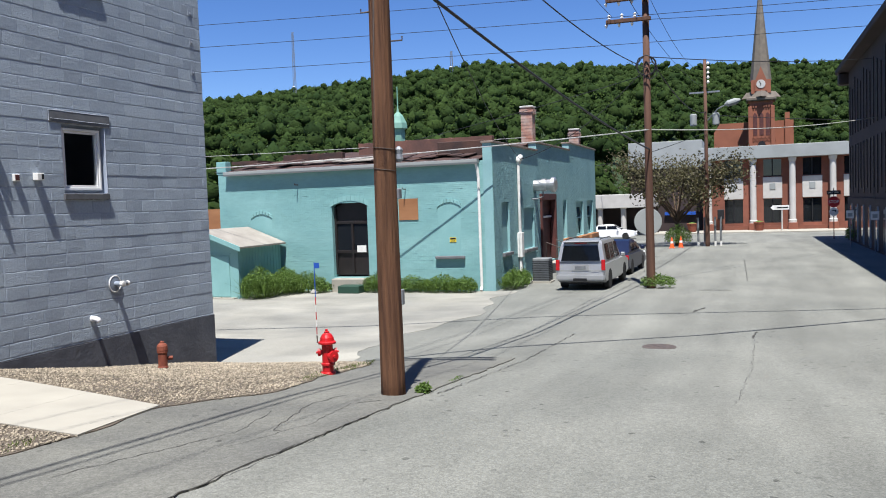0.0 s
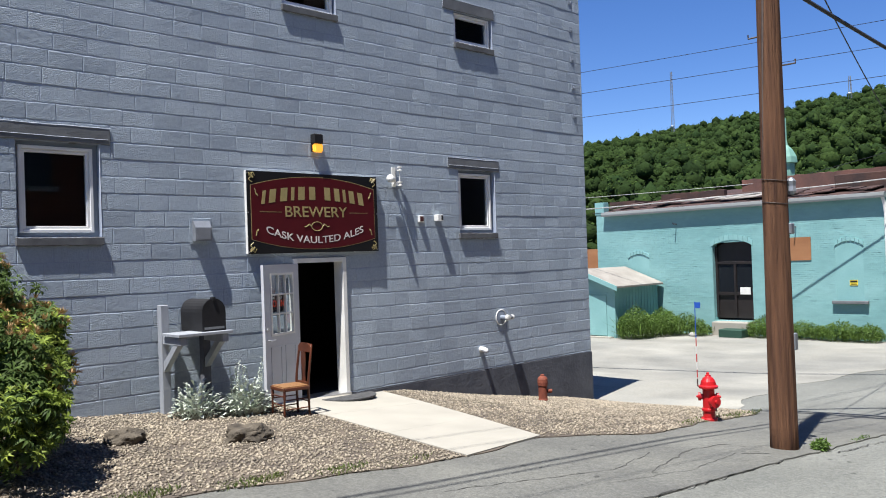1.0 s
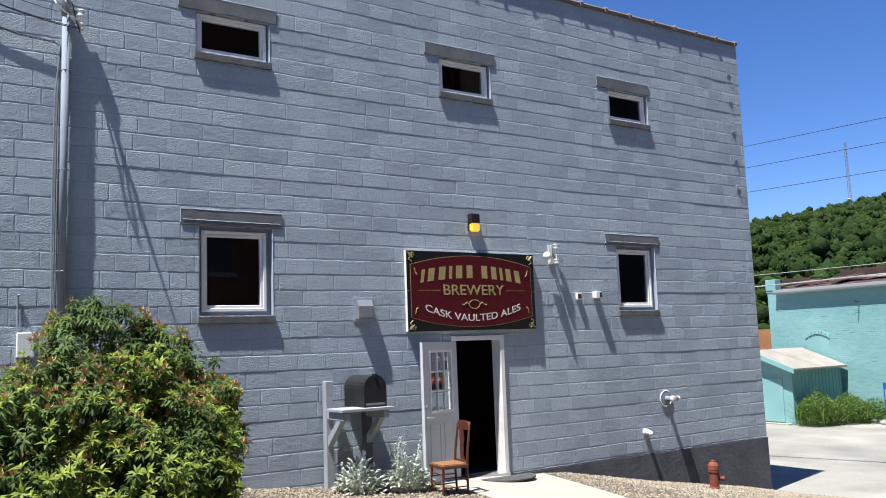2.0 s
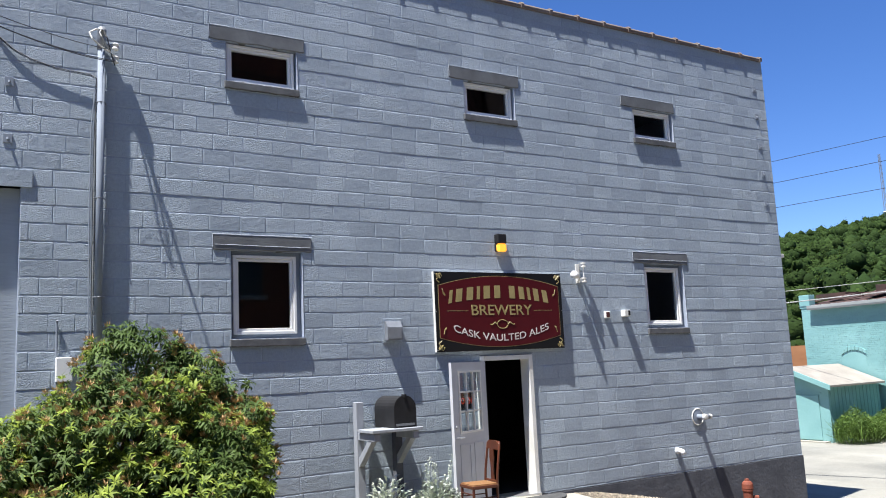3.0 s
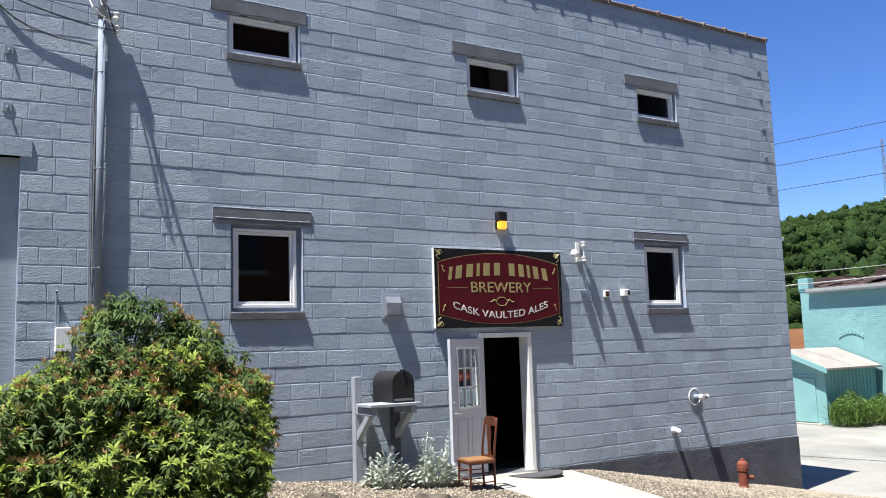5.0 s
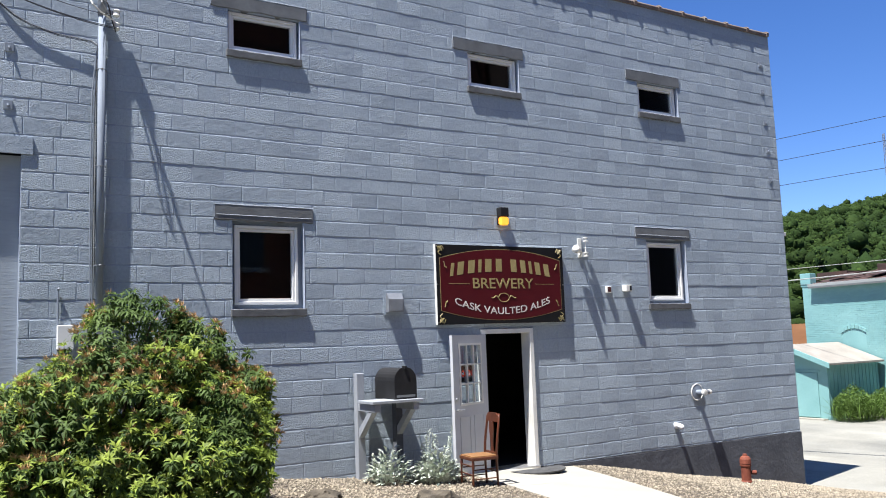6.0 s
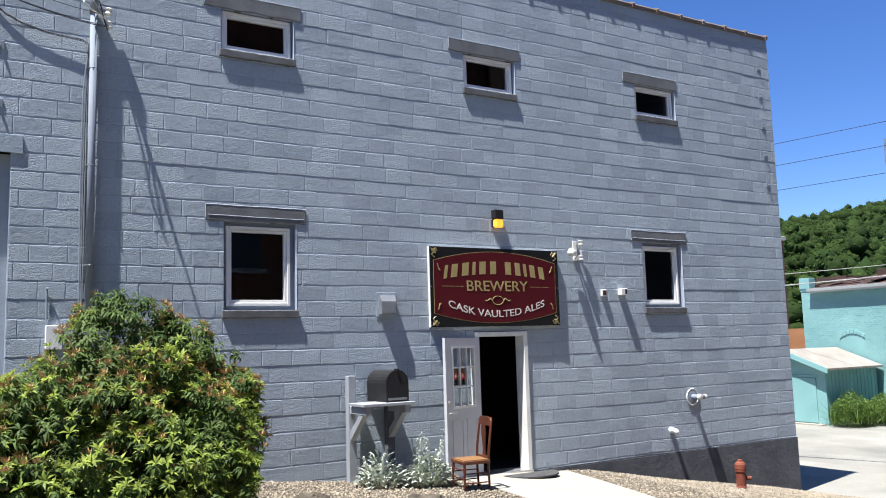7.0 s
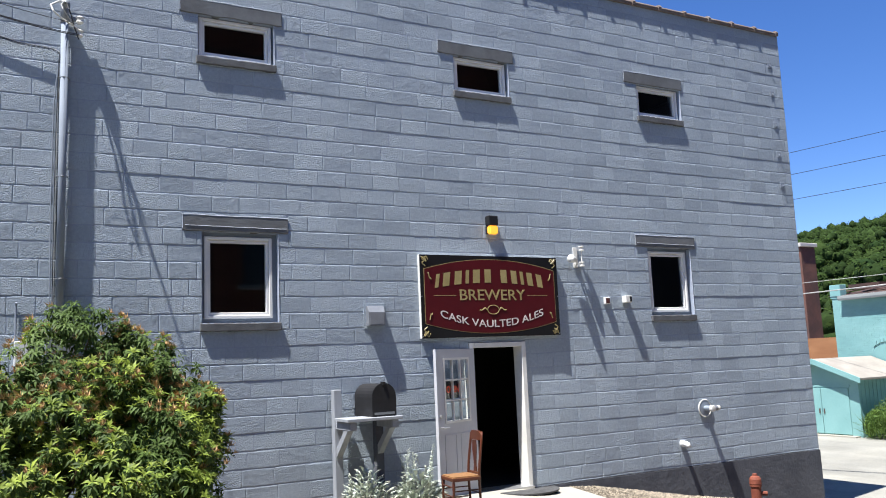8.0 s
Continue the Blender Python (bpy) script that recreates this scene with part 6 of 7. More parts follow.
far_car = car("sedan", gz(63, 2.3), -90, M_CARWHITE, "white sedan standing by the columned canopy", 4.6, 1.8, 1.45, False)
far_car.scale = (0.86, 0.86, 0.86)

# ---- the far end of the street ----
red = thing("red_building", (75, 0, -1.5), "two-storey red brick building with pale columns", "building")
BAYS = [(-8.35, -9.95), (-11.75, -13.3), (-15.1, -16.65), (-18.5, -20.1), (-21.9, -23.5), (-25.3, -26.9)]
rw = [(-40, -6.4, 0, 7.0)]
hb = [(b1, b0, 0.75, 2.95) for b0, b1 in BAYS] + [(b1, b0, 5.0, 6.6) for b0, b1 in BAYS]
bm = bmesh.new()
for r in cut(rw, hb):
    box(0, 0.4, r[0], r[1], r[2], r[3], bm)
part("wall", bm, M_BRICK, red, "red brick wall")
part("body", box(0.8, 14, -40, -6.4, 0, 7), M_OLDBRICK, red)
part("base_course", box(-0.15, 0, -40, -6.4, 0, 0.5), M_BRICK, red)
for b0, b1 in BAYS:
    for z0, z1 in ((0.75, 2.95), (5.0, 6.6)):
        wdw = part("window", box(0.22, 0.26, b1, b0, z0, z1), M_TINT, red, "dark window")
        part("mullion", box(0.12, 0.219, (b0 + b1) / 2 - 0.05, (b0 + b1) / 2 + 0.05, z0, z1), M_BLACK, wdw)
        part("window_frame", box(0.12, 0.219, b1, b0, z0, z0 + 0.1), M_BLACK, wdw)
    part("spandrel_panel", box(-0.06, 0.0, b1 - 0.05, b0 + 0.05, 3.0, 4.95, bev=0.02), M_LIME, red, "white spandrel panel")
    part("panel_emblem", box(-0.10, -0.061, (b0 + b1) / 2 - 0.25, (b0 + b1) / 2 + 0.25, 3.8, 4.4, bev=0.02), M_GREYROOF, red)
for y in (-6.95, -10.85, -14.2, -17.55, -20.95, -24.35):
    part("column", lathe([(0.36, 0.75), (0.36, 1.0), (0.28, 1.05), (0.27, 6.3), (0.34, 6.45), (0.36, 6.68)], 16), M_LIME, red, "pale precast column").matrix_basis = pose(-0.4, y, 0)
    part("plinth", box(-0.8, -0.16, y - 0.4, y + 0.4, 0, 0.75, bev=0.03), M_BRICK, red)
part("roof_band", box(-0.9, 15, -40, -6.2, 6.69, 7.85, bev=0.03), M_GREYROOF, red, "pale grey roof fascia")
part("upper_roof", box(4, 15, -6.19, 1.0, 6.3, 9.0, bev=0.03), M_GREYROOF, red)
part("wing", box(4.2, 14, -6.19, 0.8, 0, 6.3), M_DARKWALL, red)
part("wing_band", box(3.9, 4.19, -5.5, -2.5, 1.6, 1.9), M_BLUE, red, "blue lit band")
single("mail_drop", box(-0.2, 0.2, -0.3, 0.3, 0, 0.9, bev=0.05), M_BLACK, (74.5, -8.0, -1.5 + 1.2), "small dark box on the brick wall", "box")
single("far_pavement", box(70.5, 75, -45, 12, -1.6, -1.36), M_CONC, (0, 0, 0), "pale concrete pavement before the red building", "pavement", kind="structure")
# planters and small signs
for y in (-11.3, -5.5):
    p = thing("planter", (73, y, -1.36), "round brown planter on the far pavement", "planter", "planters")
    part("pot", lathe([(0.35, 0), (0.42, 0.5), (0.5, 0.75), (0.45, 0.78)], 14), M_RUST, p)
    part("soil", lathe([(0.44, 0.70), (0.3, 0.82), (0.05, 0.9)], 12), M_GREEN2, p)
# church
ch = thing("church", (130, -12.4, -1.5), "red sandstone church with a clock tower and spire", "church")
ch.scale = (0.8, 0.78, 1.0)
part("nave", slab([(-6, 0), (9, 0), (9, 13.2), (7.9, 14.6), (-6, 14.6)], 3, 22, axis="x"), M_ORANGE, ch)
part("gable_pinnacle", box(2.6, 3.2, -5.3, -4.4, 10, 15.8), M_ORANGE, ch)
part("tower", box(-2.1, 2.1, -2.15, 2.15, 0, 17.4), M_ORANGE, ch)
for y in (-1.15, 0, 1.15):
    part("louvre_opening", slab(arch(y - 0.38, y + 0.38, 12.2, 15.6, 0.4), -2.16, -2.09, axis="x"), M_REDDOOR, ch)
part("round_window", cyl((-2.18, 0, 10.6), (-2.08, 0, 10.6), 0.75, n=20), M_DARKDOOR, ch)
for y in (-2.05, 2.05):
    part("buttress", box(-2.5, -1.6, y - 0.35, y + 0.35, 0, 16.6, bev=0.05), M_ORANGE, ch)
for i in range(9):
    part("corbel", box(-2.3, -2.101, -2.0 + i * 0.47, -1.75 + i * 0.47, 16.4, 16.9), M_ORANGE, ch)
for i in range(6):
    for s in (-1, 1):
        y = -1.75 + i * 0.7
        part("lattice", slab([(y - 0.35 * s, 11.3), (y - 0.35 * s + 0.12, 11.3), (y + 0.35 * s + 0.12, 12.0), (y + 0.35 * s, 12.0)], -2.2, -2.14, axis="x"), M_ORANGE, ch)
part("cornice", box(-2.7, 2.7, -2.75, 2.75, 17.41, 18.0, bev=0.15), M_SLATE, ch)
part("skirt_roof", tube([(0, 0, 18.0), (0, 0, 18.9)], [3.6, 2.7], 4), M_SLATE, ch).matrix_basis = pose(0, 0, 0, 0, 0, 45)
part("lantern", box(-1.75, 1.75, -1.8, 1.8, 18.6, 20.6), M_ORANGE, ch)
part("gable", slab([(-1.1, 18.9), (1.1, 18.9), (1.1, 20.4), (0, 22.6), (-1.1, 20.4)], -2.0, -1.7, axis="x"), M_ORANGE, ch)
part("clock_face", cyl((-2.1, 0, 19.95), (-2.0, 0, 19.95), 0.64, n=24), M_LIME, ch, "white clock face").scale = (1.0, 1.28, 1.0)
for a, l in ((35, 0.5), (150, 0.36)):
    part("clock_pointer", tube([(-2.12, 0, 19.95), (-2.12, l * math.sin(radians(a)), 19.95 + l * math.cos(radians(a)))], 0.05, 5), M_BLACK, ch)
part("spire", tube([(0, 0, 20.6), (0, 0, 34.6)], [2.0, 0.2], 8), M_SLATE, ch)
part("finial", lathe([(0.3, 34.5), (0.35, 34.8), (0.08, 35.0), (0.06, 36.0)], 8), M_SLATE, ch)

# dark building across the street
dark = thing("dark_building", (0, 0.65, -0.65), "tall dark brown sided building in shade", "building")
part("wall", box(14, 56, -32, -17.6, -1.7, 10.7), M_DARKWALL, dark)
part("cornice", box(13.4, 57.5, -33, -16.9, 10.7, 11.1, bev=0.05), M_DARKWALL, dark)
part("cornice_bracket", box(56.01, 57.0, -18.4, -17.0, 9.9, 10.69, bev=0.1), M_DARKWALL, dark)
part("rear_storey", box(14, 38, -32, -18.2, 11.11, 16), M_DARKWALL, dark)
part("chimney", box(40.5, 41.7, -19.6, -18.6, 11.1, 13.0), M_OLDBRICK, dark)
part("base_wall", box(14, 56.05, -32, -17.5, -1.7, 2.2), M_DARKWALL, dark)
for i in range(26):
    x = 20 + i * 1.4
    for z0, z1 in ((2.5 + 0.3 * (i % 2), 5.6), (6.3, 9.6 + 0.3 * (i % 3 - 1))):
        part("siding_strip", box(x, x + 0.12, -17.6, -17.54, z0, z1), M_DARKDOOR, dark)
for i in range(9):
    x = 30 + i * 2.9
    w_ = part("ground_window", box(x, x + 1.0, -17.498, -17.46, -0.5, 1.7), M_TINT, dark)
    part("window_frame", box(x - 0.12, x - 0.002, -17.498, -17.42, -0.55, 1.8), M_GREYWOOD, w_)
# houses that close the street behind the camera
opp = thing("opposite_building", (0, 0, 0), "plain red brick building across the street", "building")
part("wall", box(-22, 13.9, -30, -19.5, -0.5, 16.0), M_BRICK, opp)
for i in range(7):
    for z in (1.2, 5.0, 8.6):
        w_ = part("window", box(-20.5 + i * 4.5, -19.2 + i * 4.5, -19.5, -19.46, z, z + 2.0), M_TINT, opp)
        part("sill", box(-20.7 + i * 4.5, -19.0 + i * 4.5, -19.5, -19.35, z - 0.18, z - 0.002), M_LIME, w_)
# brown brick building and boards behind the shed
bb = thing("brick_stack", (30, 17.45, -1.5), "tall old brown brick chimney stack", "chimney")
part("shaft", box(0, 1.1, 0, 1.1, 0, 8.4, bev=0.02), M_OLDBRICK, bb)
part("cap", box(-0.1, 1.2, -0.1, 1.2, 8.4, 8.6, bev=0.02), M_LIME, bb)
sh2 = thing("lean_to", (26, 10.7, -1.5), "low brown boarded lean-to with a slatted porch", "shed")
part("wall", box(0, 3.5, 0.0, 5.2, 0, 3.7), M_PLY, sh2)
part("boarding", box(-0.02, 0, 0.0, 5.2, 2.6, 3.7), M_PLY, sh2)
for y in (0.1, 0.7):
    part("post", box(-0.1, 0.05, y, y + 0.14, 3.7, 5.7), M_STEM, sh2)
part("roof", box(-0.4, 3.6, -0.2, 1.2, 5.7, 5.85), M_RUSTROOF, sh2)
part("low_roof", slab([(0.3, 2.3), (5.2, 1.9), (5.2, 2.0), (0.3, 2.42)], -1.4, -0.1, axis="x"), M_PALEROOF, sh2)
# green cupola beyond
cup = thing("cupola", (60, 18.2, 6.0), "small green copper cupola", "cupola")
part("base", box(-0.7, 0.7, -0.7, 0.7, -6.0, 1.0), M_OLDBRICK, cup)
part("lantern", lathe([(0.8, 1.0), (0.8, 1.2), (0.6, 1.25), (0.6, 2.7), (0.85, 2.75)], 8), M_COPPER, cup)
part("dome", lathe([(0.85, 2.75), (0.8, 3.2), (0.5, 3.8), (0.12, 4.2), (0.06, 4.6), (0.05, 6.4)], 8), M_COPPER, cup)

# columned canopy
can = thing("canopy", (70, 0, -1.4), "white flat canopy on round columns", "canopy")
part("roof", box(-1.5, 4, -2.4, 9.5, 2.5, 3.75, bev=0.04), M_LIME, can)
for y in (-1.9, 0.2, 2.3, 4.4, 6.5, 8.6):
    part("column", lathe([(0.28, 0), (0.25, 0.1), (0.24, 2.4), (0.3, 2.5)], 12), M_LIME, can).matrix_basis = pose(-1.0, y, 0)
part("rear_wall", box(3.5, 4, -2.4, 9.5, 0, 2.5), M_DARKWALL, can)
gh = thing("grey_house", (58, 4.3, -1.4), "small pale grey house behind the teal building", "house")
part("wall", box(0, 6, 0, 5, 0, 5.0), M_GREYROOF, gh)
part("roof", slab([(-0.4, 4.9), (5.4, 4.9), (2.5, 6.6)], -0.4, 6.4, axis="x"), M_SLATE, gh)
# dish, cones, posts, street signs
dish = thing("satellite_dish", (40, -5.2, -1.3), "grey round satellite dish on a post", "dish")
part("dish", lathe([(0.05, 0), (0.45, 0.06), (0.72, 0.18), (0.75, 0.2), (0.72, 0.21)], 24), M_GREYROOF, dish).matrix_basis = pose(0, 0, 2.0, 0, -90, 10)
part("post", cyl((0.15, 0, 0), (0.15, 0, 2.05), 0.05, n=8), M_GALV, dish)
for x, y in ((48.4, -5.75), (49.2, -6.25)):
    co = thing("traffic_cone", gz(x, y), "orange traffic cone beside the street", "cone", "traffic cones")
    part("base", box(-0.18, 0.18, -0.18, 0.18, 0, 0.04, bev=0.01), M_CONE, co)
    part("cone", lathe([(0.15, 0.04), (0.03, 0.72), (0.02, 0.73)], 14), M_CONE, co)
    part("white_band", lathe([(0.104, 0.32), (0.082, 0.45)], 14), M_WHITE, co)
st = thing("stop_sign", (57.5, -16.1, ground_z(57.5, -16.1)), "red octagonal stop sign with plates above and below", "sign")
part("post", box(0.0, 0.05, -0.03, 0.03, 0, 3.6), M_REDDOOR, st)
oct_ = [(0.41 * math.cos(radians(22.5 + 45 * i)), 2.62 + 0.41 * math.sin(radians(22.5 + 45 * i))) for i in range(8)]
part("octagon", slab(oct_, -0.02, -0.001, axis="x"), M_SIGNRED, st)
words("STOP", 0.30, M_WHITE, st, (-0.024, 0, 2.62), turn=pose(0, 0, 0, 0, 0, -90).to_3x3(), stretch=0.9)
part("one_way_plate", box(-0.02, -0.001, -0.45, 0.45, 3.14, 3.42), M_BLACK, st)
words("ONE WAY", 0.16, M_WHITE, st, (-0.024, 0, 3.28), turn=pose(0, 0, 0, 0, 0, -90).to_3x3())
part("turn_plate", cyl((-0.02, 0, 1.92), (-0.001, 0, 1.92), 0.30, n=24), M_WHITE, st)
part("turn_arrow", slab([(-0.15, 1.84), (-0.05, 1.98), (0.12, 1.98), (0.12, 2.04), (-0.05, 2.04), (-0.15, 2.06)], -0.03, -0.021, axis="x"), M_BLACK, st)
ow = thing("arrow_sign", (72, -13.2, -1.36), "white arrow sign on a pale post", "sign")
part("post", cyl((0, 0, 0), (0, 0, 2.1), 0.06, n=8), M_LIME, ow)
part("plate", slab([(-0.6, 1.85), (0.75, 1.85), (0.95, 2.05), (0.75, 2.25), (-0.6, 2.25)][::1], -0.08, -0.061, axis="x"), M_WHITE, ow)
part("black_bar", box(-0.09, -0.081, -0.5, 0.4, 1.98, 2.1), M_BLACK, ow)
for x, y in ((45.5, -15.9), (41.0, -16.6)):
    s_ = thing("parking_sign", gz(x, y), "small white parking sign on a post", "sign", "parking signs")
    part("post", cyl((0, 0, 0), (0, 0, 2.2), 0.03, n=6), M_GALV, s_)
    part("plate", box(-0.03, -0.02, -0.2, 0.2, 1.75, 2.2), M_WHITE, s_)
    part("black_bar", box(-0.035, -0.031, -0.12, 0.12, 1.85, 2.05), M_GREYROOF, s_)
lb = thing("wall_lantern", (44, -17.45, 1.9), "pale blue lantern on the dark wall", "lamp")
part("body", box(-0.2, 0.2, 0, 0.5, -0.9, 0.3, bev=0.05), M_GREYROOF, lb)
for i, y in enumerate((-7.3, -7.7, -8.35, -8.7)):
    b = thing("bollard", (50.2 + 0.3 * i, y, ground_z(50, y)), "dark bollard with white foot", "bollard", "bollards by the pole")
    part("post", cyl((0, 0, 0.3), (0, 0, 1.9), 0.07, n=10), M_HOSE, b)
    part("white_foot", cyl((0, 0, -0.05), (0, 0, 0.3), 0.075, n=10), M_WHITE, b)


# ---- poles and wires ----
def upole(loc, h, r, mat, label):
    t = thing("utility_pole", loc, label, "pole", "utility poles")
    part("pole", lathe([(r, -0.5), (r * 0.97, 0.3), (r * 0.90, h * 0.18), (r * 0.78, h * 0.45), (r * 0.68, h)], 18), mat, t, smooth=True)
    return t


p1 = upole((2.72, -6.12, ground_z(2.72, -6.12)), 11.9, 0.165, M_POLE, "tall brown wooden utility pole at the pavement edge")
for z in (10.6, 11.4):
    part("crossarm", box(0.14, 0.26, -1.3, 1.3, z, z + 0.13, bev=0.01), M_POLE2, p1)
    for y in (-1.2, -0.6, 0.6, 1.2):
        part("insulator", lathe([(0.03, 0), (0.05, 0.05), (0.03, 0.09), (0.045, 0.13), (0.02, 0.15)], 8), M_WHITE, p1).matrix_basis = pose(0.2, y, z + 0.131)
for z in (2.93, 3.2):
    part("steel_band", tube([(0.148 * math.cos(a), 0.148 * math.sin(a), z + 0.02 * math.sin(a)) for a in [2 * math.pi * i / 16 for i in range(17)]], 0.004, 5), M_IRON, p1)
part("ground_wire", tube([(0.09, -0.125, 0.1), (0.082, -0.112, 4), (0.07, -0.095, 9)], 0.008, 5), M_IRON, p1)
part("cable_clamp", lathe([(0.03, 0), (0.06, 0.04), (0.05, 0.1), (0.06, 0.16), (0.02, 0.2)], 8), M_GALV, p1).matrix_basis = pose(0.12, -0.15, 3.02)
part("cable_clamp", box(0.03, 0.13, -0.17, -0.11, 2.55, 2.68, bev=0.01), M_GALV, p1)
part("tag_box", box(0.03, 0.11, -0.165, -0.12, 1.18, 1.38, bev=0.008), M_GALV, p1)
split = []
for i in range(40):
    u = i / 39
    z, a = 8.2 - 4.9 * u, 3.56 + 0.75 - 1.75 * u ** 0.8
    r = float(np.interp(z, (0.3, 2.14, 5.36, 11.9), (0.160, 0.1485, 0.1287, 0.112))) - 0.004
    split.append((r * math.cos(a), r * math.sin(a), z))
part("split", tube(split, [0.004 + 0.012 * math.sin(math.pi * i / 39) for i in range(40)], 6), M_IRON, p1, "long dark weather split in the wood")
for z, s in ((4.55, -1), (6.1, 1), (4.95, 1)):
    part("pole_step", tube([(0.05, s * 0.13, z), (0.06, s * 0.28, z), (0.06, s * 0.28, z + 0.05)], 0.011, 5), M_IRON, p1)
p2 = upole((23.3, -7.15, ground_z(23.3, -7.15)), 11.0, 0.165, M_POLE2, "brown wooden utility pole with offset crossarms")
for z in (9.45, 10.2):
    part("crossarm", box(-0.3, -0.14, -0.2, 1.35, z, z + 0.13, bev=0.01), M_POLE2, p2)
    for y in (0.35, 0.8, 1.25):
        part("insulator", lathe([(0.03, 0), (0.06, 0.05), (0.03, 0.1), (0.06, 0.15), (0.02, 0.19)], 8), M_WHITE, p2).matrix_basis = pose(-0.2, y, z + 0.131)
        part("insulator", lathe([(0.03, 0), (0.06, -0.05), (0.03, -0.1), (0.02, -0.14)], 8), M_WHITE, p2).matrix_basis = pose(-0.2, y + 0.1, z - 0.001)
part("cable_coil", tube([(-0.25 + 0.02 * i, 0.35 * math.cos(i * 0.8), 7.9 + 0.35 * math.sin(i * 0.8)) for i in range(24)], 0.02, 5), M_CABLE, p2)
part("cable_coil", tube([(-0.2, -0.15 - 0.25 * math.cos(i * 0.7), 7.7 + 0.3 * math.sin(i * 0.7)) for i in range(16)], 0.018, 5), M_CABLE, p2)
p3 = upole((50.0, -7.9, ground_z(50, -8)), 12.2, 0.15, M_POLE2, "distant brown utility pole with a street light")
part("crossarm", box(-0.05, 0.05, -0.9, 1.0, 10.02, 10.12), M_GALV, p3)
for i in range(5):
    part("insulator", lathe([(0.05, 0), (0.1, 0.08), (0.04, 0.2)], 8), M_WHITE, p3).matrix_basis = pose(-0.2, -0.2, 10.6 + 0.3 * i)
for y in (-0.65, 0.75):
    part("transformer", lathe([(0.2, 0), (0.22, 0.05), (0.22, 0.7), (0.15, 0.78)], 14), M_GREYROOF, p3, "grey transformer drum").matrix_basis = pose(-0.3, y, 7.9)
part("lamp_arm", tube([(0, -0.1, 8.2), (-0.6, -0.8, 8.9), (-0.8, -1.3, 9.1)], 0.04, 6), M_GALV, p3)
part("street_lamp_head", lathe([(0.05, 0), (0.2, 0.2), (0.22, 0.7), (0.08, 1.0)], 12), M_GREYROOF, p3).matrix_basis = pose(-0.8, -1.2, 9.1, 75, 0, 10)


def wire(a, b, sag, r=0.012, mat=None, label="black overhead cable above the street", n=28):
    a, b = Vector(a), Vector(b)
    pts = [a.lerp(b, i / n) - Vector((0, 0, 4 * sag * (i / n) * (1 - i / n))) for i in range(n + 1)]
    return single("overhead_wire", tube(pts, r, 5), mat or M_CABLE, (0, 0, 0), label, "wire", "overhead wires")


g1, g2, g3 = ground_z(2.72, -6.12), ground_z(23.3, -7.28), ground_z(50, -8)
for y in (-1.2, 0.6, 1.2):
    wire((2.92, -6.12 + y, g1 + 11.68), (23.1, -7.28 + 0.8 + y * 0.4, g2 + 10.5), 0.35, 0.009)
wire((2.92, -4.92, g1 + 10.9), (23.1, -6.0, g2 + 9.7), 0.4, 0.01)
wire((2.92, -6.7, g1 + 10.9), (23.1, -6.9, g2 + 9.7), 0.4, 0.01)
wire((2.72, -6.0, g1 + 5.75), (23.2, -7.2, g2 + 4.95), 0.2, 0.028)
wire((2.72, -6.0, g1 + 7.2), (23.2, -7.2, g2 + 7.8), 0.45, 0.016)
wire((-30, -5.4, 12.3), (2.72, -6.0, g1 + 8.6), 0.7, 0.026)
wire((-30, -5.4, 11.2), (2.72, -6.0, g1 + 7.2), 0.7, 0.016)
for y in (-1.2, 0.6, 1.2):
    wire((-30, -5.2 + y, 15.0), (2.92, -6.12 + y, g1 + 11.68), 0.7, 0.009)
wire((23.2, -7.2, g2 + 8.35), (50, -7.9, g3 + 8.8), 0.7, 0.024)
wire((23.2, -7.2, g2 + 10.5), (50, -7.4, g3 + 11.6), 0.5, 0.01)
wire((23.2, -6.9, g2 + 9.7), (50, -8.2, g3 + 10.2), 0.5, 0.01)
# service drops to the teal building and across the street
wire((2.75, -6.1, g1 + 6.9), (25.95, -1.78, 3.75), 0.5, 0.011, label="thick black service cable to the teal building")
wire((23.2, -7.2, g2 + 7.9), (25.95, -1.78, 3.8), 0.5, 0.014)
wire((14.0, 30.0, 4.1), (23.2, -7.2, g2 + 5.65), 0.6, 0.02, M_WCABLE, "pale overhead service cable above the street")
wire((23.2, -7.2, g2 + 5.65), (45, -17.5, 6.1), 0.25, 0.02, M_WCABLE, "pale overhead service cable above the street")
wire((23.2, -7.2, g2 + 8.2), (44, -17.5, 9.2), 0.2, 0.016)
wire((23.2, -7.2, g2 + 9.5), (30, -32, 9.4), 0.3, 0.01)
wire((23.2, -7.2, g2 + 7.6), (50, 25, 5.5), 0.5, 0.014)
wire((50, -8, g3 + 8.6), (60, -30, 6.5), 0.3, 0.02)
wire((75, 6, 5.0), (50, -8, g3 + 7.5), 0.4, 0.02)
# wires across the street and the lot
wire((1.2, 22, 12.7), (13.8, -19.4, 12.4), 0.35, 0.045)
wire((2.92, -4.92, g1 + 11.2), (14.2, -19.4, 12.0), 0.25, 0.05)
# power lines over the valley
for z in (15.0, 13.5, 11.8):
    wire((33.0, 72, z + 0.6), (50.5, -28, z + 0.1), 0.5, 0.018, label="distant overhead power line", n=40)
wire((25, 60, 6.2), (29, -1.2, 4.9), 0.5, 0.014, M_WCABLE, "pale cable over the teal roof")
# service drop to the grey building, slack over the pavement
for dx, z, r, ex in ((0.0, 5.93, 0.006, -13.2), (0.015, 5.945, 0.005, -13.6), (-0.02, 6.08, 0.004, -14.4)):
    wire((-5.27 + dx, -0.11, z), (ex, -19.48, z - 2.33), 1.25, r, label="slack black service cable to the grey building", n=60)

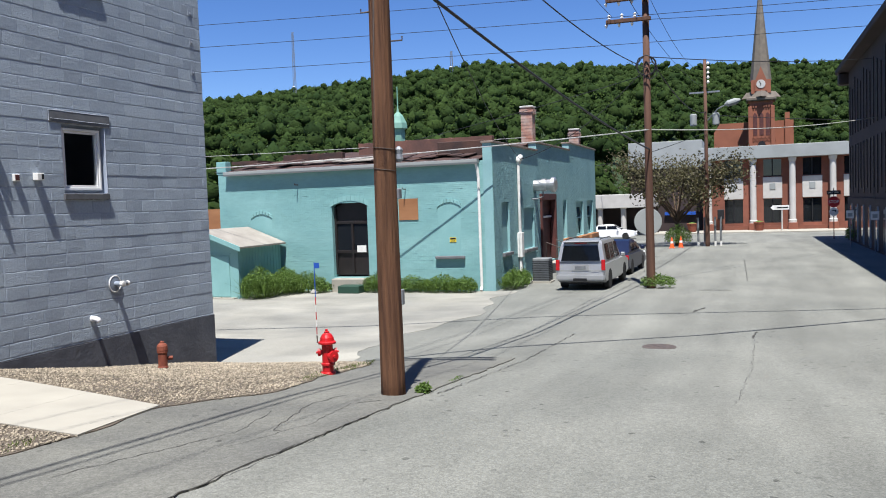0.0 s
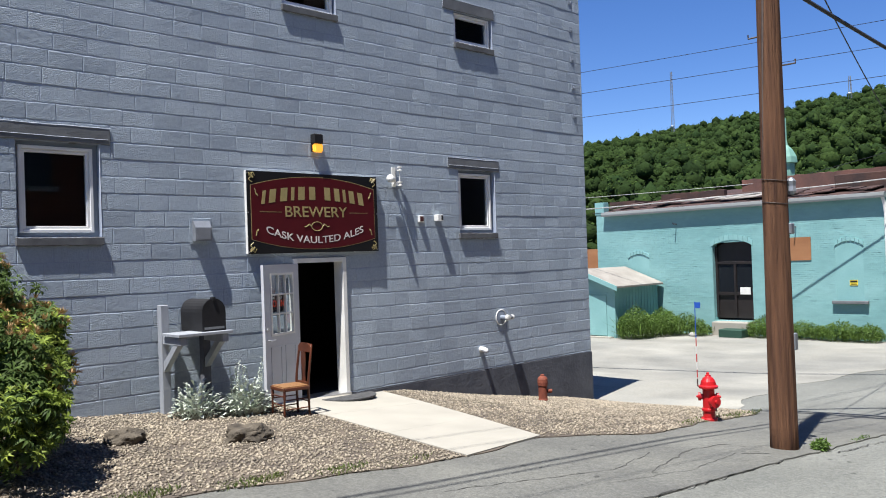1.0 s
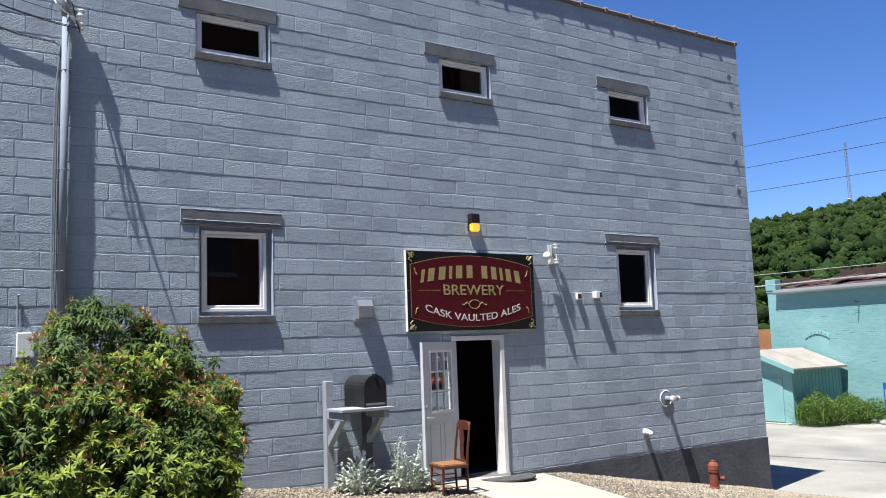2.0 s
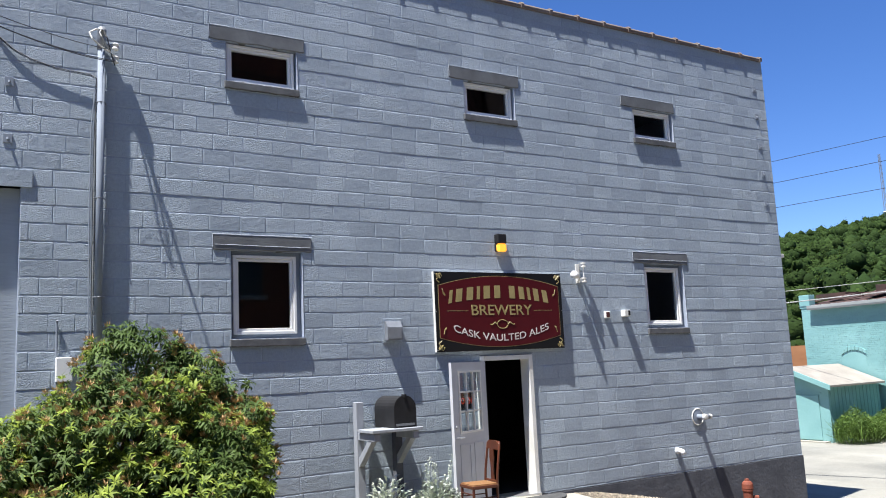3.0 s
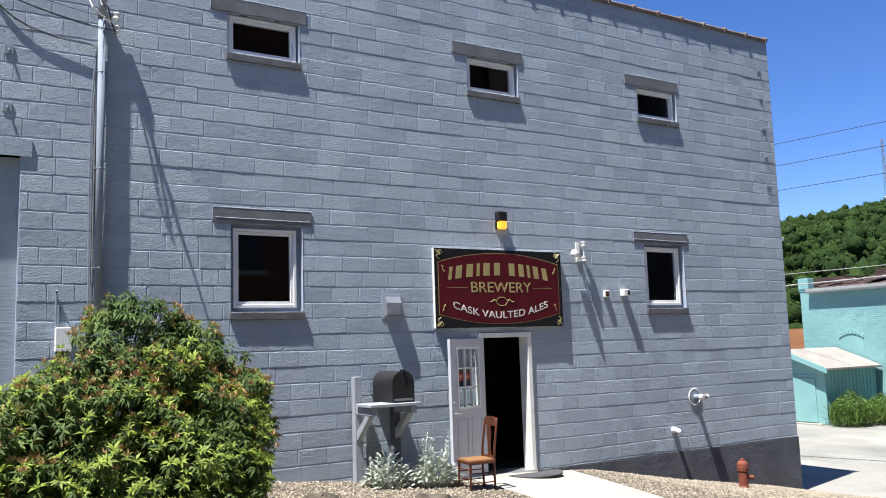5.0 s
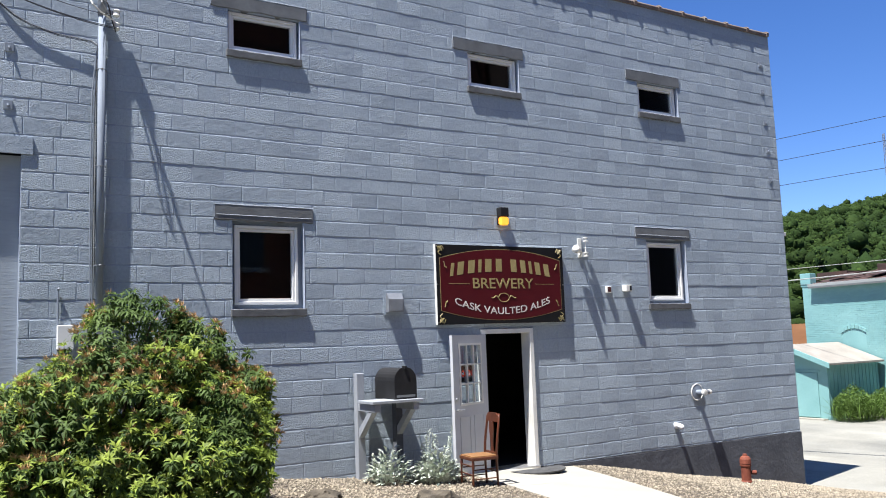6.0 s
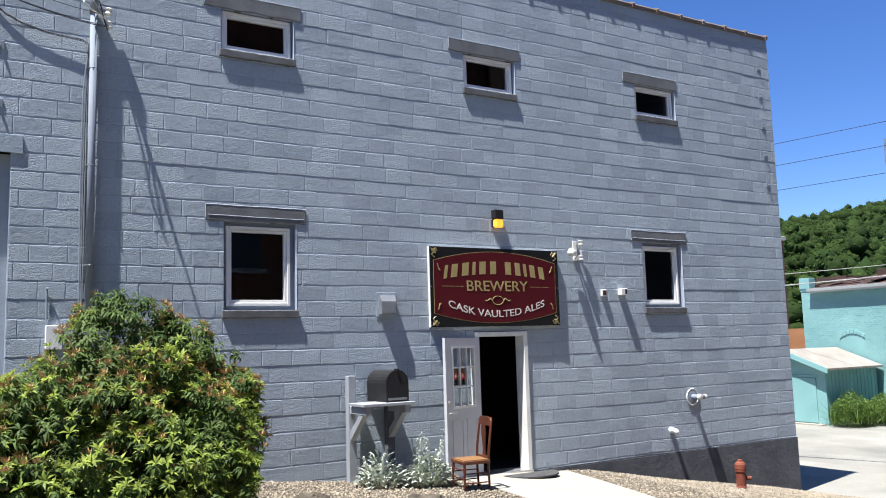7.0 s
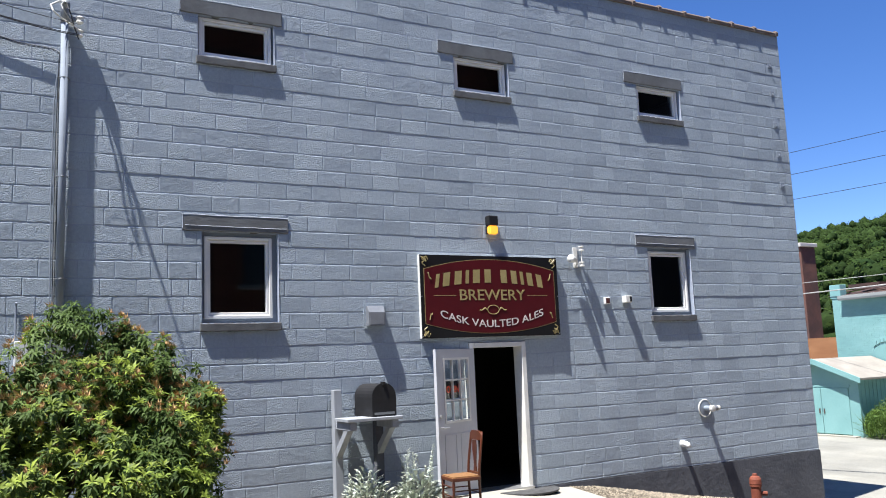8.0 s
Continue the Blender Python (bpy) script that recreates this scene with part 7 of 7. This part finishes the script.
# antenna masts on the ridge
for x, y, z0, z1 in ((300, 167.5, 50, 75.5), (300, 97.5, 52, 61)):
    a = thing("antenna_mast", (x, y, z0), "thin lattice antenna mast on the ridge", "antenna", "antenna masts")
    for dx, dy in ((-0.5, -0.5), (0.5, -0.5), (0, 0.6)):
        part("leg", tube([(dx, dy, 0), (dx * 0.5, dy * 0.5, z1 - z0)], 0.12, 5), M_GALV, a)
    for i in range(int((z1 - z0) / 1.5)):
        part("brace", tube([(-0.5, -0.5, i * 1.5), (0, 0.6, i * 1.5 + 0.75), (0.5, -0.5, i * 1.5 + 1.5)], 0.06, 4), M_GALV, a)
    part("dish", lathe([(0.6, 0), (0.75, 0.3), (0.2, 0.6)], 10), M_WHITE, a).matrix_basis = pose(-0.7, 0, 2.5)

# small dull tree at the street's end
tr = random.Random(12)
tree = thing("street_tree", (51.5, -5.9, ground_z(51.5, -5.9)), "small street tree with dull brownish foliage", "tree")
part("trunk", tube([(0, 0, -0.1), (0.05, 0, 1.0), (0.0, 0.1, 2.2)], [0.2, 0.16, 0.13], 10), M_STEM, tree, smooth=True)
vs, fs = [], []
for i in range(16):
    a = i * 2.4
    e = Vector((math.cos(a) * tr.uniform(1.5, 3.2), math.sin(a) * tr.uniform(2.0, 4.2), tr.uniform(3.0, 6.4)))
    m = e * 0.5 + Vector((0, 0, 0.9))
    part("limb", tube([(0, 0.05, 1.4 + 0.05 * i), tuple(m), tuple(e)], [0.09, 0.05, 0.015], 6), M_STEM, tree)
    for _ in range(420):
        c = m.lerp(e, tr.uniform(0.2, 1.15)) + Vector((tr.gauss(0, 0.5), tr.gauss(0, 0.55), tr.gauss(0, 0.42)))
        d = Vector((tr.gauss(0, 1), tr.gauss(0, 1), tr.gauss(0, 0.7))).normalized()
        v, f = leaf_set(1, tr, lambda: (c, d, Vector((tr.gauss(0, 1), tr.gauss(0, 1), 1)), tr.uniform(0.6, 1.2)), 0.22, 0.07)
        o = len(vs)
        vs += v
        fs += [tuple(k + o for k in q) for q in f]
ob = mesh_np("crown", *leaf_bm(vs, fs), M_DULLLEAF)
ob.parent = tree
tagged(ob, "dull olive and purple-brown leaves", kind="stuff")
weeds(50.6, -6.0, (0.9, 0.9), 1.3, 1200, 95, "dark clipped shrub below the street tree")
weeds(53.0, -16.9, (1.2, 0.5), 1.1, 700, 96, "shrub at the dark building's corner")

# ---- the wooded hill ----
RID_H = (-60, -25, -8.6, -4.8, 0, 7.7, 11.6, 17.1, 27.3, 36.6, 50, 70, 110)
RID_E = (6, 7.6, 8.7, 8.2, 8.5, 8.9, 9.2, 9.7, 8.5, 7.4, 5.9, 5, 4)
CX, CY = -6.8, -10.4


def hill_start(h):
    return float(np.interp(h, (-20, 2, 9, 40, 60), (175, 175, 100, 95, 95)))


def hill_z(h, d):
    top = 430 * math.tan(radians(float(np.interp(h, RID_H, RID_E)))) - 5.5
    s = hill_start(h)
    k = min(max((d - s) / (430 - s), 0), 1)
    return -1.6 + (top + 1.6) * (k ** 0.9) if d <= 430 else top - (d - 430) * 0.15


bm = bmesh.new()
hh = list(range(-60, 112, 2))
g = [[bm.verts.new((CX + d * math.cos(radians(h)), CY + d * math.sin(radians(h)), hill_z(h, d) + 1.9)) for h in hh] for d in (95, 120, 150, 180, 230, 280, 330, 380, 430, 520, 700)]
for a, c in zip(g, g[1:]):
    for i in range(len(hh) - 1):
        bm.faces.new((a[i], c[i], c[i + 1], a[i + 1]))
single("hillside", bm, M_HILL, (0, 0, 0), "steep wooded hillside behind the town", "hill", kind="structure", smooth=True)
wr = np.random.RandomState(9)
trees = []
for _ in range(60000):
    h = wr.uniform(-11, 40)
    s = hill_start(h)
    d = math.sqrt(wr.uniform(s * s, 440.0 ** 2))
    R = wr.uniform(1.6, 3.7) * (0.85 + 0.15 * d / 430)
    x, y = CX + d * math.cos(radians(h)), CY + d * math.sin(radians(h))
    trees.append((x, y, hill_z(h, d), R, d))
    if len(trees) >= 20000:
        break
cells, kept = {}, []
for t in trees:
    key = (int(t[0] // 4.3), int(t[1] // 4.3))
    if key in cells:
        continue
    cells[key] = 1
    kept.append(t)
kept = np.array(kept)
n_t = len(kept)
ico = bmesh.new()
bmesh.ops.create_icosphere(ico, subdivisions=1, radius=1)
ico.verts.ensure_lookup_table()
U = np.array([tuple(v.co) for v in ico.verts])
TRI = np.array([[v.index for v in f.verts] for f in ico.faces])
ico.free()
LUMPS, NL = 4, 26
asp = wr.uniform(0.85, 1.4, n_t)
rad = kept[:, 3]
way = wr.normal(size=(n_t, LUMPS, 3))
way[:, :, 2] = np.abs(way[:, :, 2]) * 0.8
way /= np.linalg.norm(way, axis=2, keepdims=True)
way[:, 0] = (0.0, 0.0, 0.9)
mid = way * (rad[:, None] * wr.uniform(0.40, 0.80, (n_t, LUMPS)))[:, :, None]
mid[:, :, 2] *= asp[:, None]
mid += np.stack([kept[:, 0], kept[:, 1], kept[:, 2] + rad * 0.75 * asp], 1)[:, None, :]
mid = mid.reshape(-1, 3)
lr_ = (rad[:, None] * wr.uniform(0.30, 0.58, (n_t, LUMPS))).reshape(-1)
n_l = len(mid)
V = U[None] * (lr_[:, None] * (1 + 0.20 * wr.normal(size=(n_l, len(U)))))[:, :, None] + mid[:, None, :]
F = (np.arange(n_l)[:, None, None] * len(U) + TRI[None]).reshape(-1, 3)
woods = mesh_np("woods", V.reshape(-1, 3), F, M_WOODS)
woods.data.polygons.foreach_set("use_smooth", [True] * len(F))
tagged(woods, "dense green broadleaf woods on the hillside", "woods", kind="stuff")
u = wr.normal(size=(n_l, NL, 3))
u[:, :, 2] = np.abs(u[:, :, 2]) - 0.35
u /= np.linalg.norm(u, axis=2, keepdims=True)
P = u * (lr_[:, None] * wr.uniform(0.85, 1.45, (n_l, NL)))[:, :, None] + mid[:, None, :]
nrm = u + 0.4 * wr.normal(size=u.shape) + np.array((-0.25, -0.1, 0.5))
nrm /= np.linalg.norm(nrm, axis=2, keepdims=True)
s1 = np.cross(nrm, wr.normal(size=u.shape))
s1 /= np.linalg.norm(s1, axis=2, keepdims=True)
s2 = np.cross(nrm, s1)
sz = wr.uniform(0.09, 0.26, size=(n_l, NL, 1))
V = np.stack([P - s1 * sz - s2 * sz * 0.7, P + s1 * sz - s2 * sz * 0.8, P + s1 * sz * 0.8 + s2 * sz, P - s1 * sz * 0.9 + s2 * sz * 0.8 - nrm * sz * 0.3], 2).reshape(-1, 3)
F = np.arange(len(V)).reshape(-1, 4)
tagged(mesh_np("leaf_sprays", V, F, M_WOODLEAF), "loose leaf sprays on the hillside trees", "woods", kind="stuff")

# ---- pebbles ----
pr = np.random.RandomState(2)
N = 54000
px = pr.uniform(-8.5, 7.4, N)
edge = np.array([bed_edge(v) for v in px])
py = edge + (0.0 - edge) * pr.uniform(0, 1, N)
ok = ~((px > -0.48 + 0.08 * py) & (px < 1.64 + 0.215 * py)) & (py < -0.02)
px, py = px[ok], py[ok]
pz = np.array([ground_z(a, b) for a, b in zip(px, py)]) + 0.034
r = pr.uniform(0.009, 0.023, len(px))
base = np.array([(1, 0, 0), (0, 1, 0), (-1, 0, 0), (0, -1, 0), (0, 0, 1), (0, 0, -0.6)])
V = base[None] * (1 + 0.35 * pr.normal(size=(len(px), 6, 1))) * r[:, None, None]
V[:, :, 2] *= 0.7
an = pr.uniform(0, 6.28, len(px))
ca, sa = np.cos(an)[:, None], np.sin(an)[:, None]
V = np.stack([V[:, :, 0] * ca - V[:, :, 1] * sa, V[:, :, 0] * sa + V[:, :, 1] * ca, V[:, :, 2]], 2) + np.stack([px, py, pz], 1)[:, None, :]
tri = np.array([(0, 1, 4), (1, 2, 4), (2, 3, 4), (3, 0, 4), (1, 0, 5), (2, 1, 5), (3, 2, 5), (0, 3, 5)])
F = (np.arange(len(px))[:, None, None] * 6 + tri[None]).reshape(-1, 3)
tagged(mesh_np("pebbles", V.reshape(-1, 3), F, M_PEBBLE), "loose brown and buff pebbles", "gravel", kind="stuff")

# ---- blocks of the grey wall round the door ----
for r, dy, whole in near_blocks:
    me = brand.choice(FULL) if whole else to_mesh("block", block_mesh(r[1] - r[0], r[3] - r[2], brand), M_WALL)
    ob = new("block", me)
    ob.parent = wall
    ob.location = (r[0], dy, r[2] + wander((r[0] + r[1]) / 2, (r[2] + r[3]) / 2))
